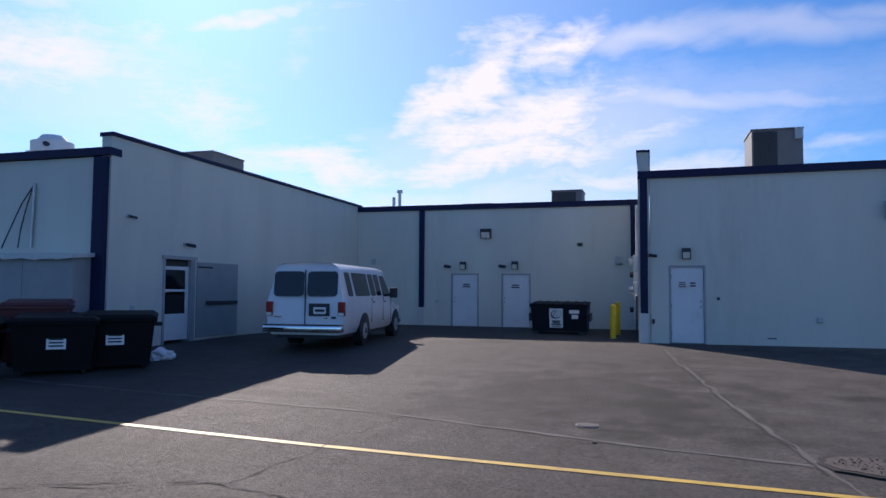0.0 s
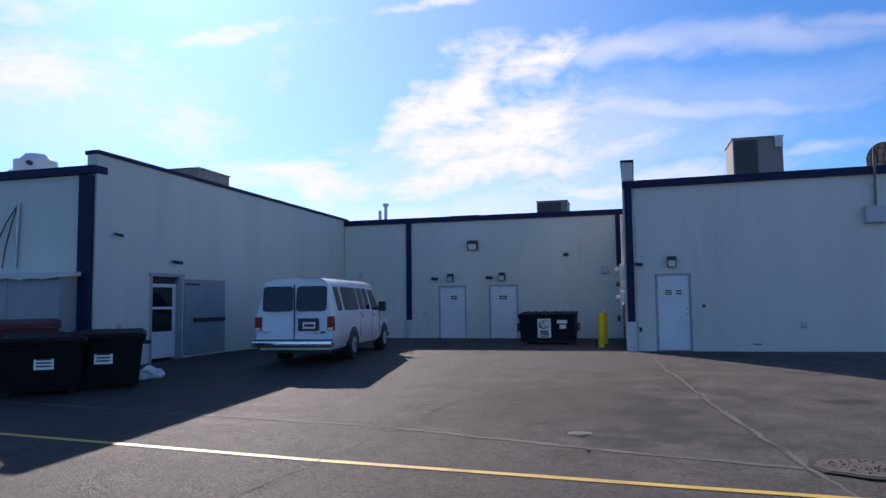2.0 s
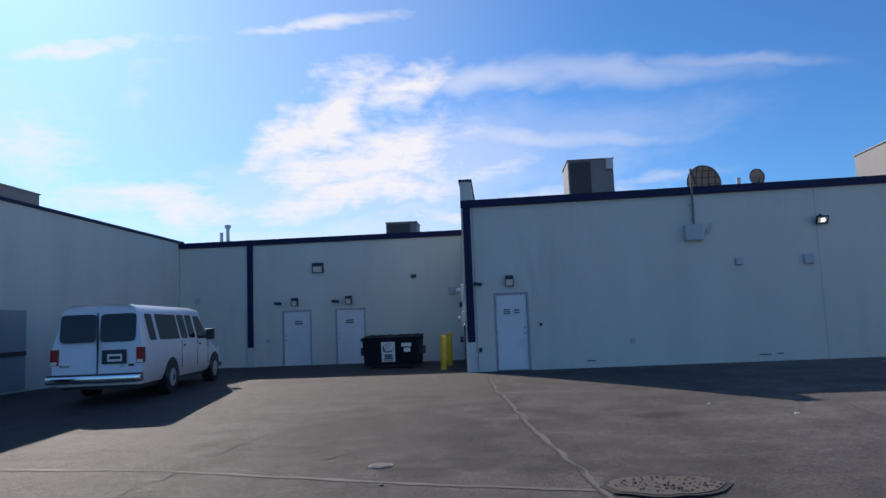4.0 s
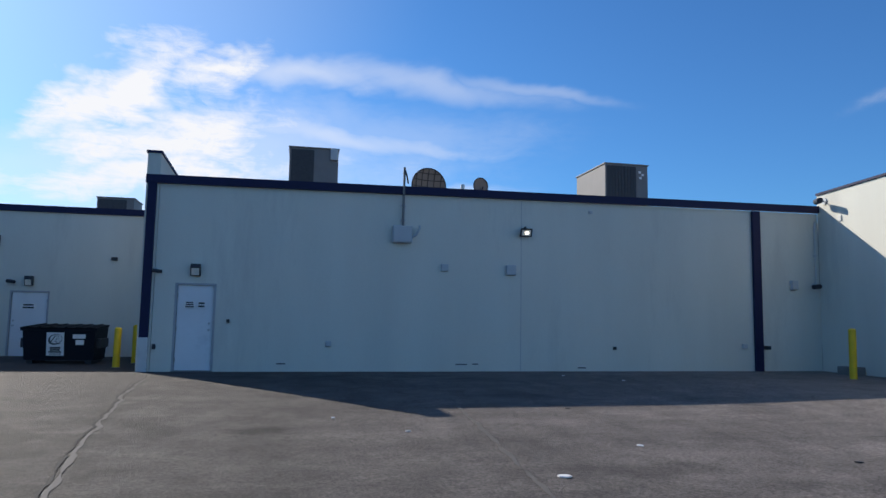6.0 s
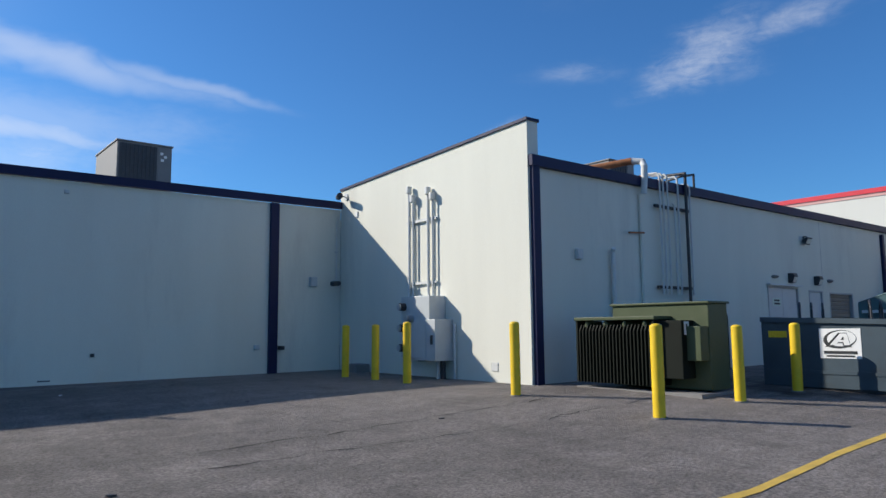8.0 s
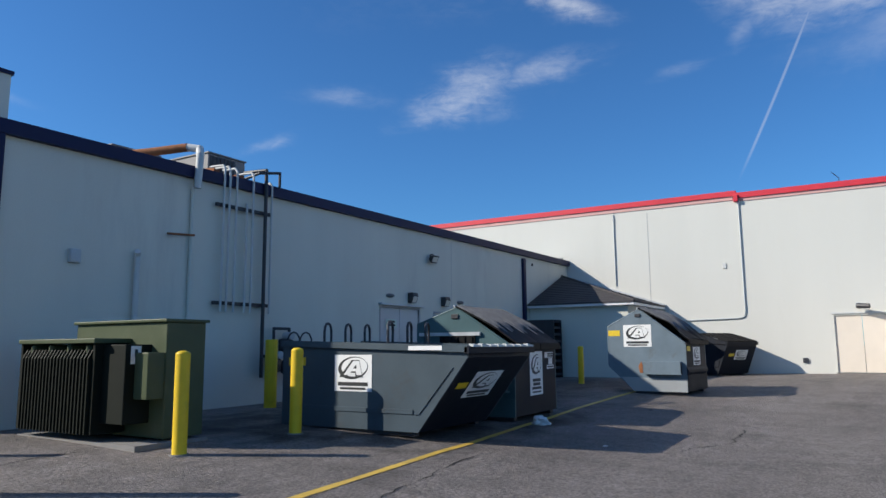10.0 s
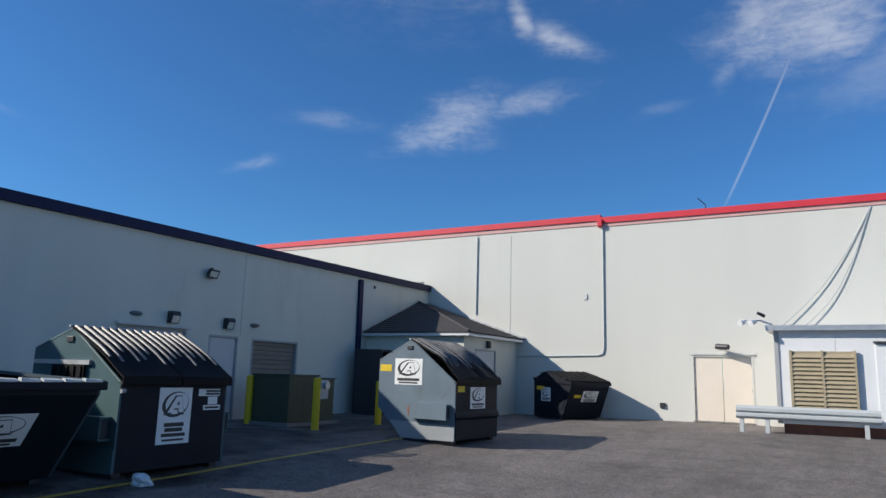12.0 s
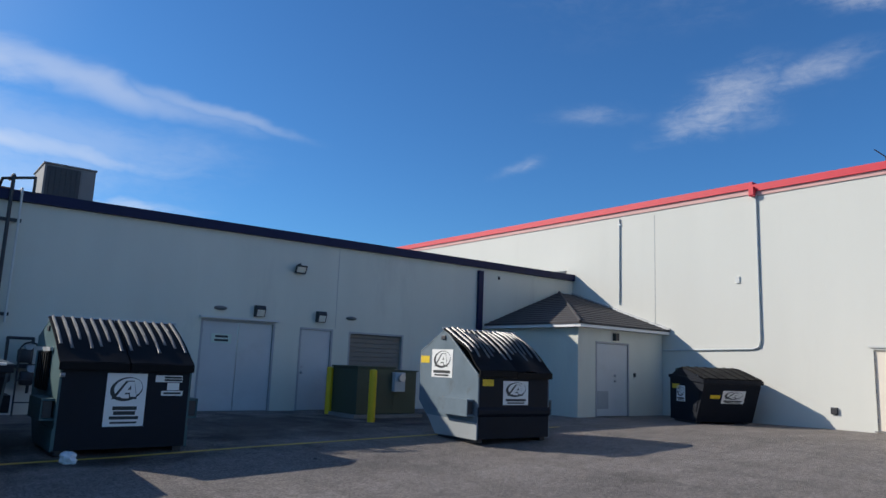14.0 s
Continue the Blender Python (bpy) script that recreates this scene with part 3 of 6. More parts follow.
pilaster("downspout", WA, WA.u_of(15.51, 0), 0.70, 5.2, 0.24)
pilaster("downspout", WA, -0.16, 0.66, 5.10, 0.2, 0.1, 0.80)
pilaster("downspout", WB, WB.u_of(-8.92, 0), 0.62, 5.15, 0.2, 0.1, 0.75)
pilaster("downspout", WB, WB.u_of(-0.93, 0), 3.3, 5.15, 0.18)
pilaster("downspout", WS, WS.length + 0.08, 0.64, 5.1, 0.34, 0.14)
pilaster("downspout", WD, -0.15, 0.72, 5.1, 0.2, 0.1)
pilaster("downspout", WD, WD.u_of(35.78, 0), 0.78, 5.1, 0.2)


def seam(wall, u, z0, z1, w=0.012):
    solid("wall_joint", box(B(), u - w / 2, u + w / 2, -0.004, 0.0, z0, z1), FRAMEW, "narrow vertical wall joint", "wall joint", wall.at(0), "wall joints", "structure")


seam(WA, WA.u_of(8.62, 0), 0.72, 5.12)
seam(WD, WD.u_of(30.66, 0), 2.95, 5.1)
seam(WR, 30 - 8.75, 3.3, 7.15, 0.02)


# ---- doors ----
def door(name, wall, o, mat, label, leaves=1, recess=0.075, hinge=1, deadbolt=True, frame_mat=FRAMEW):
    u0, u1, z0, z1 = o
    w = u1 - u0
    t = thing(name, wall.at(u0), label, "door", kind="structure")
    fw = 0.05
    part("jamb", box(B(), 0, fw, -0.012, 0.2, z0, z1), frame_mat, t)
    part("jamb", box(B(), w - fw, w, -0.012, 0.2, z0, z1), frame_mat, t)
    part("head", box(B(), fw, w - fw, -0.012, 0.2, z1 - fw, z1), frame_mat, t)
    lw = (w - 2 * fw) / leaves
    for k in range(leaves):
        a = fw + lw * k
        leaf = part("leaf", box(B(), a + 0.008, a + lw - 0.008, recess - 0.04, recess, z0 + 0.1, z1 - fw - 0.004, 0.004), mat, t)
        side = hinge if leaves == 1 else (-1 if k == 0 else 1)
        hx = a + lw - 0.012 if side > 0 else a + 0.012
        for hz in (z0 + 0.35, (z0 + z1) / 2, z1 - 0.3):
            part("hinge", cyl(B(), (hx, recess - 0.052, hz - 0.05), (hx, recess - 0.052, hz + 0.05), 0.012, 8), FRAMEW, leaf)
        if leaves == 1:
            kx = a + 0.08 if side > 0 else a + lw - 0.08
            bm = B()
            cyl(bm, (kx, recess - 0.04, z0 + 1.05), (kx, recess - 0.10, z0 + 1.05), 0.03, 12)
            part("knob", bm, METAL, leaf, "worn steel knob", True)
            if deadbolt:
                part("deadbolt", cyl(B(), (kx, recess - 0.04, z0 + 1.2), (kx, recess - 0.065, z0 + 1.2), 0.03, 12), METAL, leaf, "steel deadbolt", True)
    part("threshold", box(B(), 0, w, -0.05, 0.2, z0 + 0.06, z0 + 0.095), CONCRETE, t)
    return t


def notice(name, wall, u, z, w, h, out, label, rows=3, mat=None, dark=0.75, parent=None, m=None):
    """A flat sheet with printed lines as plain bars."""
    mm = m if m is not None else wall.at(u, z)
    t = thing(name, mm, label, "notice")
    part("sheet", box(B(), -w / 2, w / 2, -out - 0.004, -out, -h / 2, h / 2), mat or SIGNW, t)
    for i in range(rows):
        lw = w * dark * (0.42 + 0.08 * ((i * 7) % 3) / 2)
        zz = h / 2 - h * (i + 0.7) / (rows + 0.4)
        part("print_bar", box(B(), -lw, lw, -out - 0.008, -out - 0.004, zz - h * 0.16 / rows * 1.5, zz + h * 0.16 / rows * 1.5), SIGNK, t)
    return t


door("door_1", WA, D3, DOORW, "closed white steel door with a knob and notice", hinge=-1)
door("door_2", WB, D1, DOORW, "closed white steel door, lightly stained")
door("door_3", WB, D2, DOORW, "closed white steel door behind a dumpster")
door("door_4", WD, DD, DOORG, "closed pale grey double door with a notice", 2)
door("door_5", WD, D5, DOORG, "closed white steel service door", hinge=1)
door("door_6", WR, DW, CREAMDOOR, "closed cream double door in the tall wall", 2, frame_mat=STUCCO_CREAM)

# roll-up door
t = thing("door_7", WD.at(DT[0]), "closed tan roll-up door with horizontal slats", "door", kind="structure")
wdt = DT[1] - DT[0]
part("frame", box(B(), 0, 0.05, -0.01, 0.2, DT[2], DT[3]), FRAMEW, t)
part("frame", box(B(), wdt - 0.05, wdt, -0.01, 0.2, DT[2], DT[3]), FRAMEW, t)
part("frame", box(B(), 0.05, wdt - 0.05, -0.01, 0.2, DT[3] - 0.05, DT[3]), FRAMEW, t)
slat = None
for i in range(17):
    z0 = DT[2] + 0.02 + i * 0.125
    if slat is None:
        slat = part("slat", prism(B(), [(0.10, 0.0), (0.085, 0.02), (0.085, 0.10), (0.10, 0.122), (0.13, 0.122), (0.13, 0.0)], 0.05, wdt - 0.05), TANDOOR, t, at=pose(0, 0, z0))
    else:
        o = slat.copy()
        scene.collection.objects.link(o)
        o.matrix_basis = pose(0, 0, z0)

# glazed storm door in the west side wall, with a steel plate beside it
t = thing("door_8", WV.at(DV[0]), "open-framed white door with a dark two-pane window", "door", kind="structure")
wv = DV[1] - DV[0]
part("jamb", box(B(), 0, 0.07, -0.03, 0.25, DV[2], DV[3]), FRAMEW, t)
part("jamb", box(B(), wv - 0.16, wv, -0.03, 0.25, DV[2], DV[3]), STEELG, t)
part("head", box(B(), -0.05, wv + 0.05, -0.06, 0.25, DV[3] - 0.06, DV[3] + 0.03), FRAMEW, t)
part("transom", box(B(), 0.07, wv - 0.16, 0.10, 0.15, DV[3] - 0.28, DV[3] - 0.07), DARK, t)
bm = B()
for b in ((0.07, 0.17, 0.1, 2.02), (wv - 0.27, wv - 0.16, 0.1, 2.02), (0.17, wv - 0.27, 0.1, 0.78), (0.17, wv - 0.27, 1.93, 2.02), (0.17, wv - 0.27, 1.36, 1.42)):
    box(bm, b[0], b[1], 0.06, 0.10, DV[2] + b[2], DV[2] + b[3])
leaf = part("leaf", bm, DOORW, t)
part("pane", box(B(), 0.17, wv - 0.27, 0.075, 0.085, DV[2] + 0.78, DV[2] + 1.30), GLASS, leaf)
part("pane", box(B(), 0.17, wv - 0.27, 0.075, 0.085, DV[2] + 1.42, DV[2] + 1.93), GLASS, leaf)
t = thing("steel_plate", WV.at(DV[1] + 0.08), "grey steel sheet fixed to the wall with a dark bar", "steel plate")
part("sheet", box(B(), 0, 1.8, -0.035, -0.006, 0.72, 2.76, 0.004), STEELG, t)
part("bar", box(B(), 0.38, 1.75, -0.09, -0.035, 1.60, 1.70, 0.006), DARK, t, "dark locking bar")
part("rail", box(B(), 0.03, 0.62, -0.05, -0.035, 2.60, 2.65), DARK, t)


# ---- bollards ----
def bollard(x, y, h=1.22, lean=0.0):
    g = ground(x, y)
    bm = B()
    cyl(bm, (0, 0, -0.1), (0, 0, h - 0.04), 0.085, 20)
    bmesh.ops.create_uvsphere(bm, u_segments=20, v_segments=8, radius=0.085, matrix=Matrix.Translation((0, 0, h - 0.045)) @ Matrix.Diagonal((1, 1, 0.5, 1)))
    t = thing("bollard", pose(x, y, g, lean, lean * 0.6, 20), "yellow painted steel bollard standing in the asphalt", "bollard", "yellow bollards")
    part("post", bm, YELLOW, t, "", True)
    part("footing", cyl(B(), (0, 0, -0.1), (0, 0, 0.012), 0.115, 18), CONCRETE, t, "thin concrete collar")


for x, y, h in ((16.03, 16.9, 1.22), (16.0, 15.6, 1.22), (15.93, 14.32, 1.26), (15.84, 11.11, 1.24), (15.74, 8.28, 1.28), (17.96, 8.31, 1.2), (19.83, 8.27, 1.18), (29.9, 10.95, 1.16), (29.74, 8.74, 1.16), (32.15, 8.72, 1.1), (-1.42, 21.1, 1.0), (-1.37, 22.9, 1.05)):
    bollard(x, y, h, random.uniform(-0.6, 0.6))


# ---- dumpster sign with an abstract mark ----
def dumpster_sign(parent, m, w, h, tall=False):
    s = part("sign", box(B(), -w / 2, w / 2, -0.004, 0, -h / 2, h / 2), SIGNW, parent, "white sheet sign with a dark round mark", at=m)
    cz = h * (0.2 if tall else 0.14)
    rx, rz = w * 0.40, h * (0.23 if tall else 0.31)
    def oval(sx, sz, dx, dz, y):
        bm = B()
        prism(bm, [(rx * sx * math.cos(a) + dx * rx + 0.18 * rz * sz * math.sin(a), rz * sz * math.sin(a) + cz + dz * rz) for a in [2 * math.pi * i / 30 for i in range(30)]], y - 0.0015, y, "y")
        return bm
    part("mark_ring", oval(1.0, 1.0, 0, 0, -0.0045), SIGNK, s)
    part("mark_field", oval(0.86, 0.84, 0.10, 0.08, -0.0065), SIGNW, s)
    letter = ((-0.62, -0.62), (0.02, 0.62), (0.42, 0.62), (0.60, -0.62), (0.24, -0.62), (0.20, -0.30), (-0.10, -0.30), (-0.26, -0.62))
    part("mark_shadow", prism(B(), [((px * 1.3 - 0.10) * rx, (pz * 1.22 - 0.06) * rz + cz) for px, pz in letter], -0.0100, -0.0082, "y"), SIGNK, s)
    part("mark_bars", prism(B(), [((px + 0.02) * rx, pz * rz + cz) for px, pz in letter], -0.0125, -0.0105, "y"), SIGNW, s)
    part("mark_counter", prism(B(), [((px + 0.02) * rx, pz * rz + cz) for px, pz in ((0.03, -0.06), (0.22, 0.30), (0.25, -0.06))], -0.0142, -0.0127, "y"), SIGNK, s)
    rows = ((-0.16, 0.30, 0.035), (-0.25, 0.27, 0.035), (-0.34, 0.36, 0.03), (-0.43, 0.33, 0.018)) if tall else ((-0.30, 0.40, 0.05), (-0.42, 0.34, 0.03))
    for z, hw, hh in rows:
        part("print_bar", box(B(), -w * hw, w * hw, -0.008, -0.004, h * (z - hh), h * (z + hh)), SIGNK, s)
    return s


def sideface(x, y, z):
    """Pose on a face that looks along local -x."""
    return pose(x, y, z, 0, 0, -90)


# ---- front-load dumpster with a raked lid ----
def raked_dumpster(name, m, w, paint, shaded_front, label, front_sign, side_sign, warp=0.0, ridge=2.04, bow=0.075):
    """Local frame: x along the front, front face at y=0 looking to -y, back at y=1.93, base at z=0."""
    t = thing(name, m, label, "dumpster", "front-load dumpsters")
    prof = [(0.0, 0.07), (0.0, 1.20), (1.10, ridge), (1.93, 1.62), (1.93, 0.66), (1.30, 0.07)]
    for x0 in (0.0, w - 0.03):
        side = part("side_panel", prism(B(), prof, x0, x0 + 0.03), paint, t)
        xo = x0 - 0.014 if x0 == 0.0 else x0 + 0.03
        part("side_skirt", prism(B(), [(0.0, 0.06), (0.0, 0.36), (1.60, 0.40), (1.30, 0.06)], xo, xo + 0.014), STEELG if side_sign else paint, side, "paler worn lower plate")
        part("edge_flange", tube(B(), [(x0 + 0.015, 0.02, 1.21), (x0 + 0.015, 1.10, ridge + 0.01), (x0 + 0.015, 1.92, 1.63)], 0.022, 8), paint, side)
        part("corner_lug", box(B(), x0 - 0.025, x0 + 0.055, 1.06, 1.20, ridge - 0.18, ridge - 0.10, 0.008), DARK, side)
    # front darker than the sides: its shade is put into the colour
    part("front_panel", box(B(), 0.03, w - 0.03, 0.0, 0.03, 0.07, 1.18), shaded_front, t)
    part("back_panel", box(B(), 0.03, w - 0.03, 1.90, 1.93, 0.66, 1.60), paint, t)
    part("back_chamfer", prism(B(), [(1.30, 0.07), (1.93, 0.66), (1.90, 0.68), (1.28, 0.10)], 0.03, w - 0.03), paint, t)
    part("floor_panel", box(B(), 0.03, w - 0.03, 0.03, 1.28, 0.10, 0.14), DUMPDARK_SHADED, t)
    part("rear_slope", prism(B(), [(1.10, ridge), (1.93, 1.62), (1.93, 1.59), (1.10, ridge - 0.03)], 0.03, w - 0.03), paint, t)
    for x0 in (0.05, w - 0.17):
        part("skid", box(B(), x0, x0 + 0.12, 0.06, 1.28, 0.0, 0.10), DARK, t)
    if not front_sign[4]:
        part("front_rib", prism(B(), [(-0.04, 0.52), (-0.04, 0.58), (0.0, 0.64), (0.0, 0.46)], 0.0, w), shaded_front, t)
        part("front_plate", box(B(), 0.02, w - 0.02, -0.018, 0.0, 0.08, 0.46, 0.004), shaded_front, t)
    for x0 in (-0.17, w):
        pk = B()
        for b in ((0.10, 1.00, 0.74, 0.77), (0.10, 1.00, 0.47, 0.50)):
            box(pk, x0, x0 + 0.17, b[0], b[1], b[2], b[3])
        xo = x0 if x0 < 0 else x0 + 0.15
        box(pk, xo, xo + 0.02, 0.10, 1.00, 0.50, 0.74)
        box(pk, x0, x0 + 0.17, 0.985, 1.0, 0.50, 0.74)
        part("fork_pocket", pk, paint, t, "steel lifting pocket")
        part("pocket_mouth", box(B(), x0 + 0.03, x0 + 0.14, 0.11, 0.14, 0.51, 0.73), DARK, t)
    part("top_rail", tube(B(), [(0.0, 0.0, 1.20), (w, 0.0, 1.20)], 0.028, 8), DARK, t)
    part("hinge_rod", tube(B(), [(-0.05, 1.12, ridge + 0.04), (w + 0.05, 1.12, ridge + 0.04)], 0.018, 8), METAL, t)
    up, slope = Vector((0, 1.13, ridge + 0.03)), Vector((0, -1.20, 1.24 - ridge))
    n = Vector((0, 1.24 - ridge, 1.20)).normalized()

    def lid_point(x, s, k, lift=0.0):
        """A point of the lid: bulging down the slope, dented and twisted where it is worn."""
        bulge = bow * math.sin(math.pi * min(s * 1.05, 1.0)) + warp * (0.9 * noise.noise(Vector((x * 2.2, s * 2.4, k * 5.0))) + 0.5 * s * (x / w - 0.5) * (1 if k else -1))
        p = up + slope * s + n * (max(bulge, 0.0) + lift)
        return Vector((x, p.y, p.z))

    for k in range(2):
        a0 = -0.04 + k * (w / 2 + 0.03)
        wd = w / 2 + 0.01
        nx_, ns_ = 8, 12
        bm = B()
        lo = [[bm.verts.new(lid_point(a0 + wd * i / nx_, j / ns_, k)) for i in range(nx_ + 1)] for j in range(ns_ + 1)]
        hi = [[bm.verts.new(lid_point(a0 + wd * i / nx_, j / ns_, k, 0.022)) for i in range(nx_ + 1)] for j in range(ns_ + 1)]
        for j in range(ns_):
            for i in range(nx_):
                bm.faces.new((lo[j][i], lo[j][i + 1], lo[j + 1][i + 1], lo[j + 1][i]))
                bm.faces.new((hi[j][i], hi[j + 1][i], hi[j + 1][i + 1], hi[j][i + 1]))
            for i in (0, nx_):
                bm.faces.new((lo[j][i], lo[j + 1][i], hi[j + 1][i], hi[j][i]))
        for j in (0, ns_):
            for i in range(nx_):
                bm.faces.new((lo[j][i], lo[j][i + 1], hi[j][i + 1], hi[j][i]))
        lid = part("lid", bm, BLACKPL, t, "black ribbed plastic lid", True)
        end = lid_point(a0, 1.0, k)
        part("lid_lip", box(B(), a0, a0 + wd, end.y - 0.03, end.y - 0.002, end.z - 0.10, end.z + 0.012, 0.008), BLACKPL, lid)
        for j in range(7):
            x = a0 + 0.06 + (wd - 0.12) * j / 6
            last = 0.66 + 0.10 * math.sin(j * 2.3 + k)
            rb = B()
            rings = []
            for i in range(9):
                sx = 0.02 + last * i / 8
                fade = 0.3 + 0.7 * math.sin(math.pi * min(1.0, (8 - i) / 3 + 0.12) / 2)
                c = lid_point(x, sx, k, 0.02)
                rings.append([rb.verts.new(c + Vector((dx, 0, 0)) + n * h * fade) for dx, h in ((-0.024, 0.0), (-0.016, 0.026), (0.0, 0.036), (0.016, 0.026), (0.024, 0.0))])
            for p, q in zip(rings, rings[1:]):
                for i in range(4):
                    rb.faces.new((p[i], p[i + 1], q[i + 1], q[i]))
                rb.faces.new((p[4], p[0], q[0], q[4]))
            rb.faces.new(rings[0])
            rb.faces.new(rings[-1][::-1])
            part("lid_rib", rb, GLINTRIB, lid, "", True)
    fx, fz, fw, fh, tall = front_sign
    dumpster_sign(t, pose(fx, -0.003, fz), fw, fh, tall)
    if side_sign:
        sy, sz, sw, sh = side_sign
        dumpster_sign(t, sideface(-0.002, sy, sz), sw, sh, False)
        part("warning_label", box(B(), -0.15, 0.15, -0.004, 0, -0.07, 0.07), SIGNY, t, "small yellow warning label", at=sideface(-0.002, 1.75, 1.47))
    return t


ga = raked_dumpster("dumpster", pose(29.72, 5.19, ground(30.5, 5.8), 0, 0, -3), 1.76, DUMPBLUE, DUMPDARK_SHADED, "blue-grey steel dumpster with a raked black ribbed lid", (0.90, 0.90, 0.62, 0.44, False), (1.16, 1.40, 0.70, 0.54), 0.07)
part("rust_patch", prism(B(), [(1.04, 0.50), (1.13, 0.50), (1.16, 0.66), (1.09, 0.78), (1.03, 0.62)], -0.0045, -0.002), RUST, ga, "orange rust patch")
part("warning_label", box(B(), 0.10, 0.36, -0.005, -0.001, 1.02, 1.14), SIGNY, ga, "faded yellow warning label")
gb2 = raked_dumpster("dumpster", pose(23.14, 6.50, ground(24, 7), 0, 0, 1), 1.84, DUMPTEAL, DUMPDARK_SHADED, "dark teal steel dumpster with a sloping black ribbed lid", (0.9, 0.76, 0.56, 0.76, True), None, 0.012, 1.90, 0.035)
part("label_sheet", box(B(), 1.30, 1.70, -0.006, -0.002, 1.02, 1.12), SIGNW, gb2, "small white label")
part("label_sheet", box(B(), 1.48, 1.66, -0.006, -0.002, 0.90, 1.01), SIGNW, gb2, "small white label")
part("label_sheet", box(B(), 1.40, 1.72, -0.006, -0.002, 0.82, 0.89), SIGNW, gb2, "small white label with dark print")
for z in (0.855, 1.05, 1.09):
    part("print_bar", box(B(), 1.43, 1.69, -0.010, -0.006, z - 0.015, z + 0.015), SIGNK, gb2)


# ---- long dumpster with a flared front ----
def flared_dumpster(name, m, w, depth, h, flare, paint, label, side_sign, front_sign, lids):
    """Local frame: x along the front; front foot at y=0, its rim leans out to y=-flare; back at y=depth."""
    t = thing(name, m, label, "dumpster", "front-load dumpsters")
    prof = [(0.0, 0.06), (-flare, h - 0.22), (-flare, h - 0.1), (depth, h), (depth, 0.06)]
    for x0 in (0.0, w - 0.03):
        part("side_panel", prism(B(), prof, x0, x0 + 0.03), paint, t)
    # flared front and its rim are coloured near-black to hold their shade
    part("front_panel", prism(B(), [(0.0, 0.06), (-flare, h - 0.22), (-flare, h - 0.1), (-flare + 0.03, h - 0.1), (-flare + 0.03, h - 0.22), (0.03, 0.06)], 0.03, w - 0.03), DUMPDARK_SHADED, t)
    part("back_panel", box(B(), 0.03, w - 0.03, depth - 0.03, depth, 0.06, h), paint, t)
    part("floor_panel", box(B(), 0.03, w - 0.03, 0.03, depth - 0.03, 0.06, 0.1), DUMPDARK_SHADED, t)
    for x0 in (0.06, w - 0.18):
        part("skid", box(B(), x0, x0 + 0.12, 0.1, depth - 0.1, 0.0, 0.06), DARK, t)
    for x0, x1 in ((-0.05, 0.03), (w - 0.03, w + 0.05)):
        part("side_rim", hexa(B(), [(x0, -flare - 0.02, h - 0.15), (x1, -flare - 0.02, h - 0.15), (x1, depth, h - 0.05), (x0, depth, h - 0.05), (x0, -flare - 0.02, h - 0.06), (x1, -flare - 0.02, h - 0.06), (x1, depth, h + 0.04), (x0, depth, h + 0.04)]), paint, t)
    part("front_rim", box(B(), -0.05, w + 0.05, -flare - 0.06, -flare + 0.03, h - 0.17, h - 0.07, 0.01), DUMPDARK_SHADED, t)
    part("side_rib", box(B(), -0.014, 0.0, 0.08, depth - 0.05, 0.30, 0.36), paint, t)
    part("side_rib", hexa(B(), [(-0.014, -0.02, 0.30), (0.0, -0.02, 0.30), (0.0, 0.06, 0.30), (-0.014, 0.06, 0.30), (-0.014, -flare * 0.85 + 0.1, h - 0.35), (0, -flare * 0.85 + 0.1, h - 0.35), (0, -flare * 0.85 + 0.16, h - 0.35), (-0.014, -flare * 0.85 + 0.16, h - 0.35)]), paint, t)
    for x0 in (-0.2, w):
        pk = B()
        box(pk, x0, x0 + 0.2, 0.35, 1.35, 0.52, 0.76)
        part("fork_pocket", pk, DUMPDARK_SHADED, t, "dark lifting pocket") if x0 > 0 else pk.free()
    if lids:
        for k in range(2):
            a0 = -0.02 + k * (w / 2 + 0.02)
            bm = B()
            pts = [(depth * 0.75, h + 0.16), (depth * 0.45, h + 0.22), (0.2, h + 0.13), (-flare - 0.05, h - 0.06)]
            for p, q in zip(pts, pts[1:]):
                hexa(bm, [(a0, p[0], p[1]), (a0 + w / 2, p[0], p[1]), (a0 + w / 2, q[0], q[1]), (a0, q[0], q[1]), (a0, p[0], p[1] + 0.03), (a0 + w / 2, p[0], p[1] + 0.03), (a0 + w / 2, q[0], q[1] + 0.03), (a0, q[0], q[1] + 0.03)])
            bmesh.ops.remove_doubles(bm, verts=bm.verts, dist=0.0006)
            lid = part("lid", bm, BLACKPL, t, "black plastic lid")
            for j in range(3):
                part("lid_rib", tube(B(), [(a0 + 0.16 + j * 0.26, p[0], p[1] + 0.035) for p in pts], 0.018, 6), BLACKPL, lid)
        for x0 in (0.0, w - 0.03):
            part("lid_bracket", prism(B(), [(-flare, h - 0.1), (0.2, h + 0.12), (depth * 0.45, h + 0.2), (depth * 0.75, h + 0.15), (depth, h)], x0, x0 + 0.03), paint, t)
    if side_sign:
        dumpster_sign(t, sideface(-0.003, side_sign[0], side_sign[1]), side_sign[2], side_sign[3])
        part("warning_label", box(B(), -0.17, 0.17, -0.004, 0, -0.06, 0.06), SIGNY, t, "yellow warning label", at=sideface(-0.003, depth - 0.3, h - 0.28))
    ang = math.degrees(math.atan2(flare, h - 0.28))
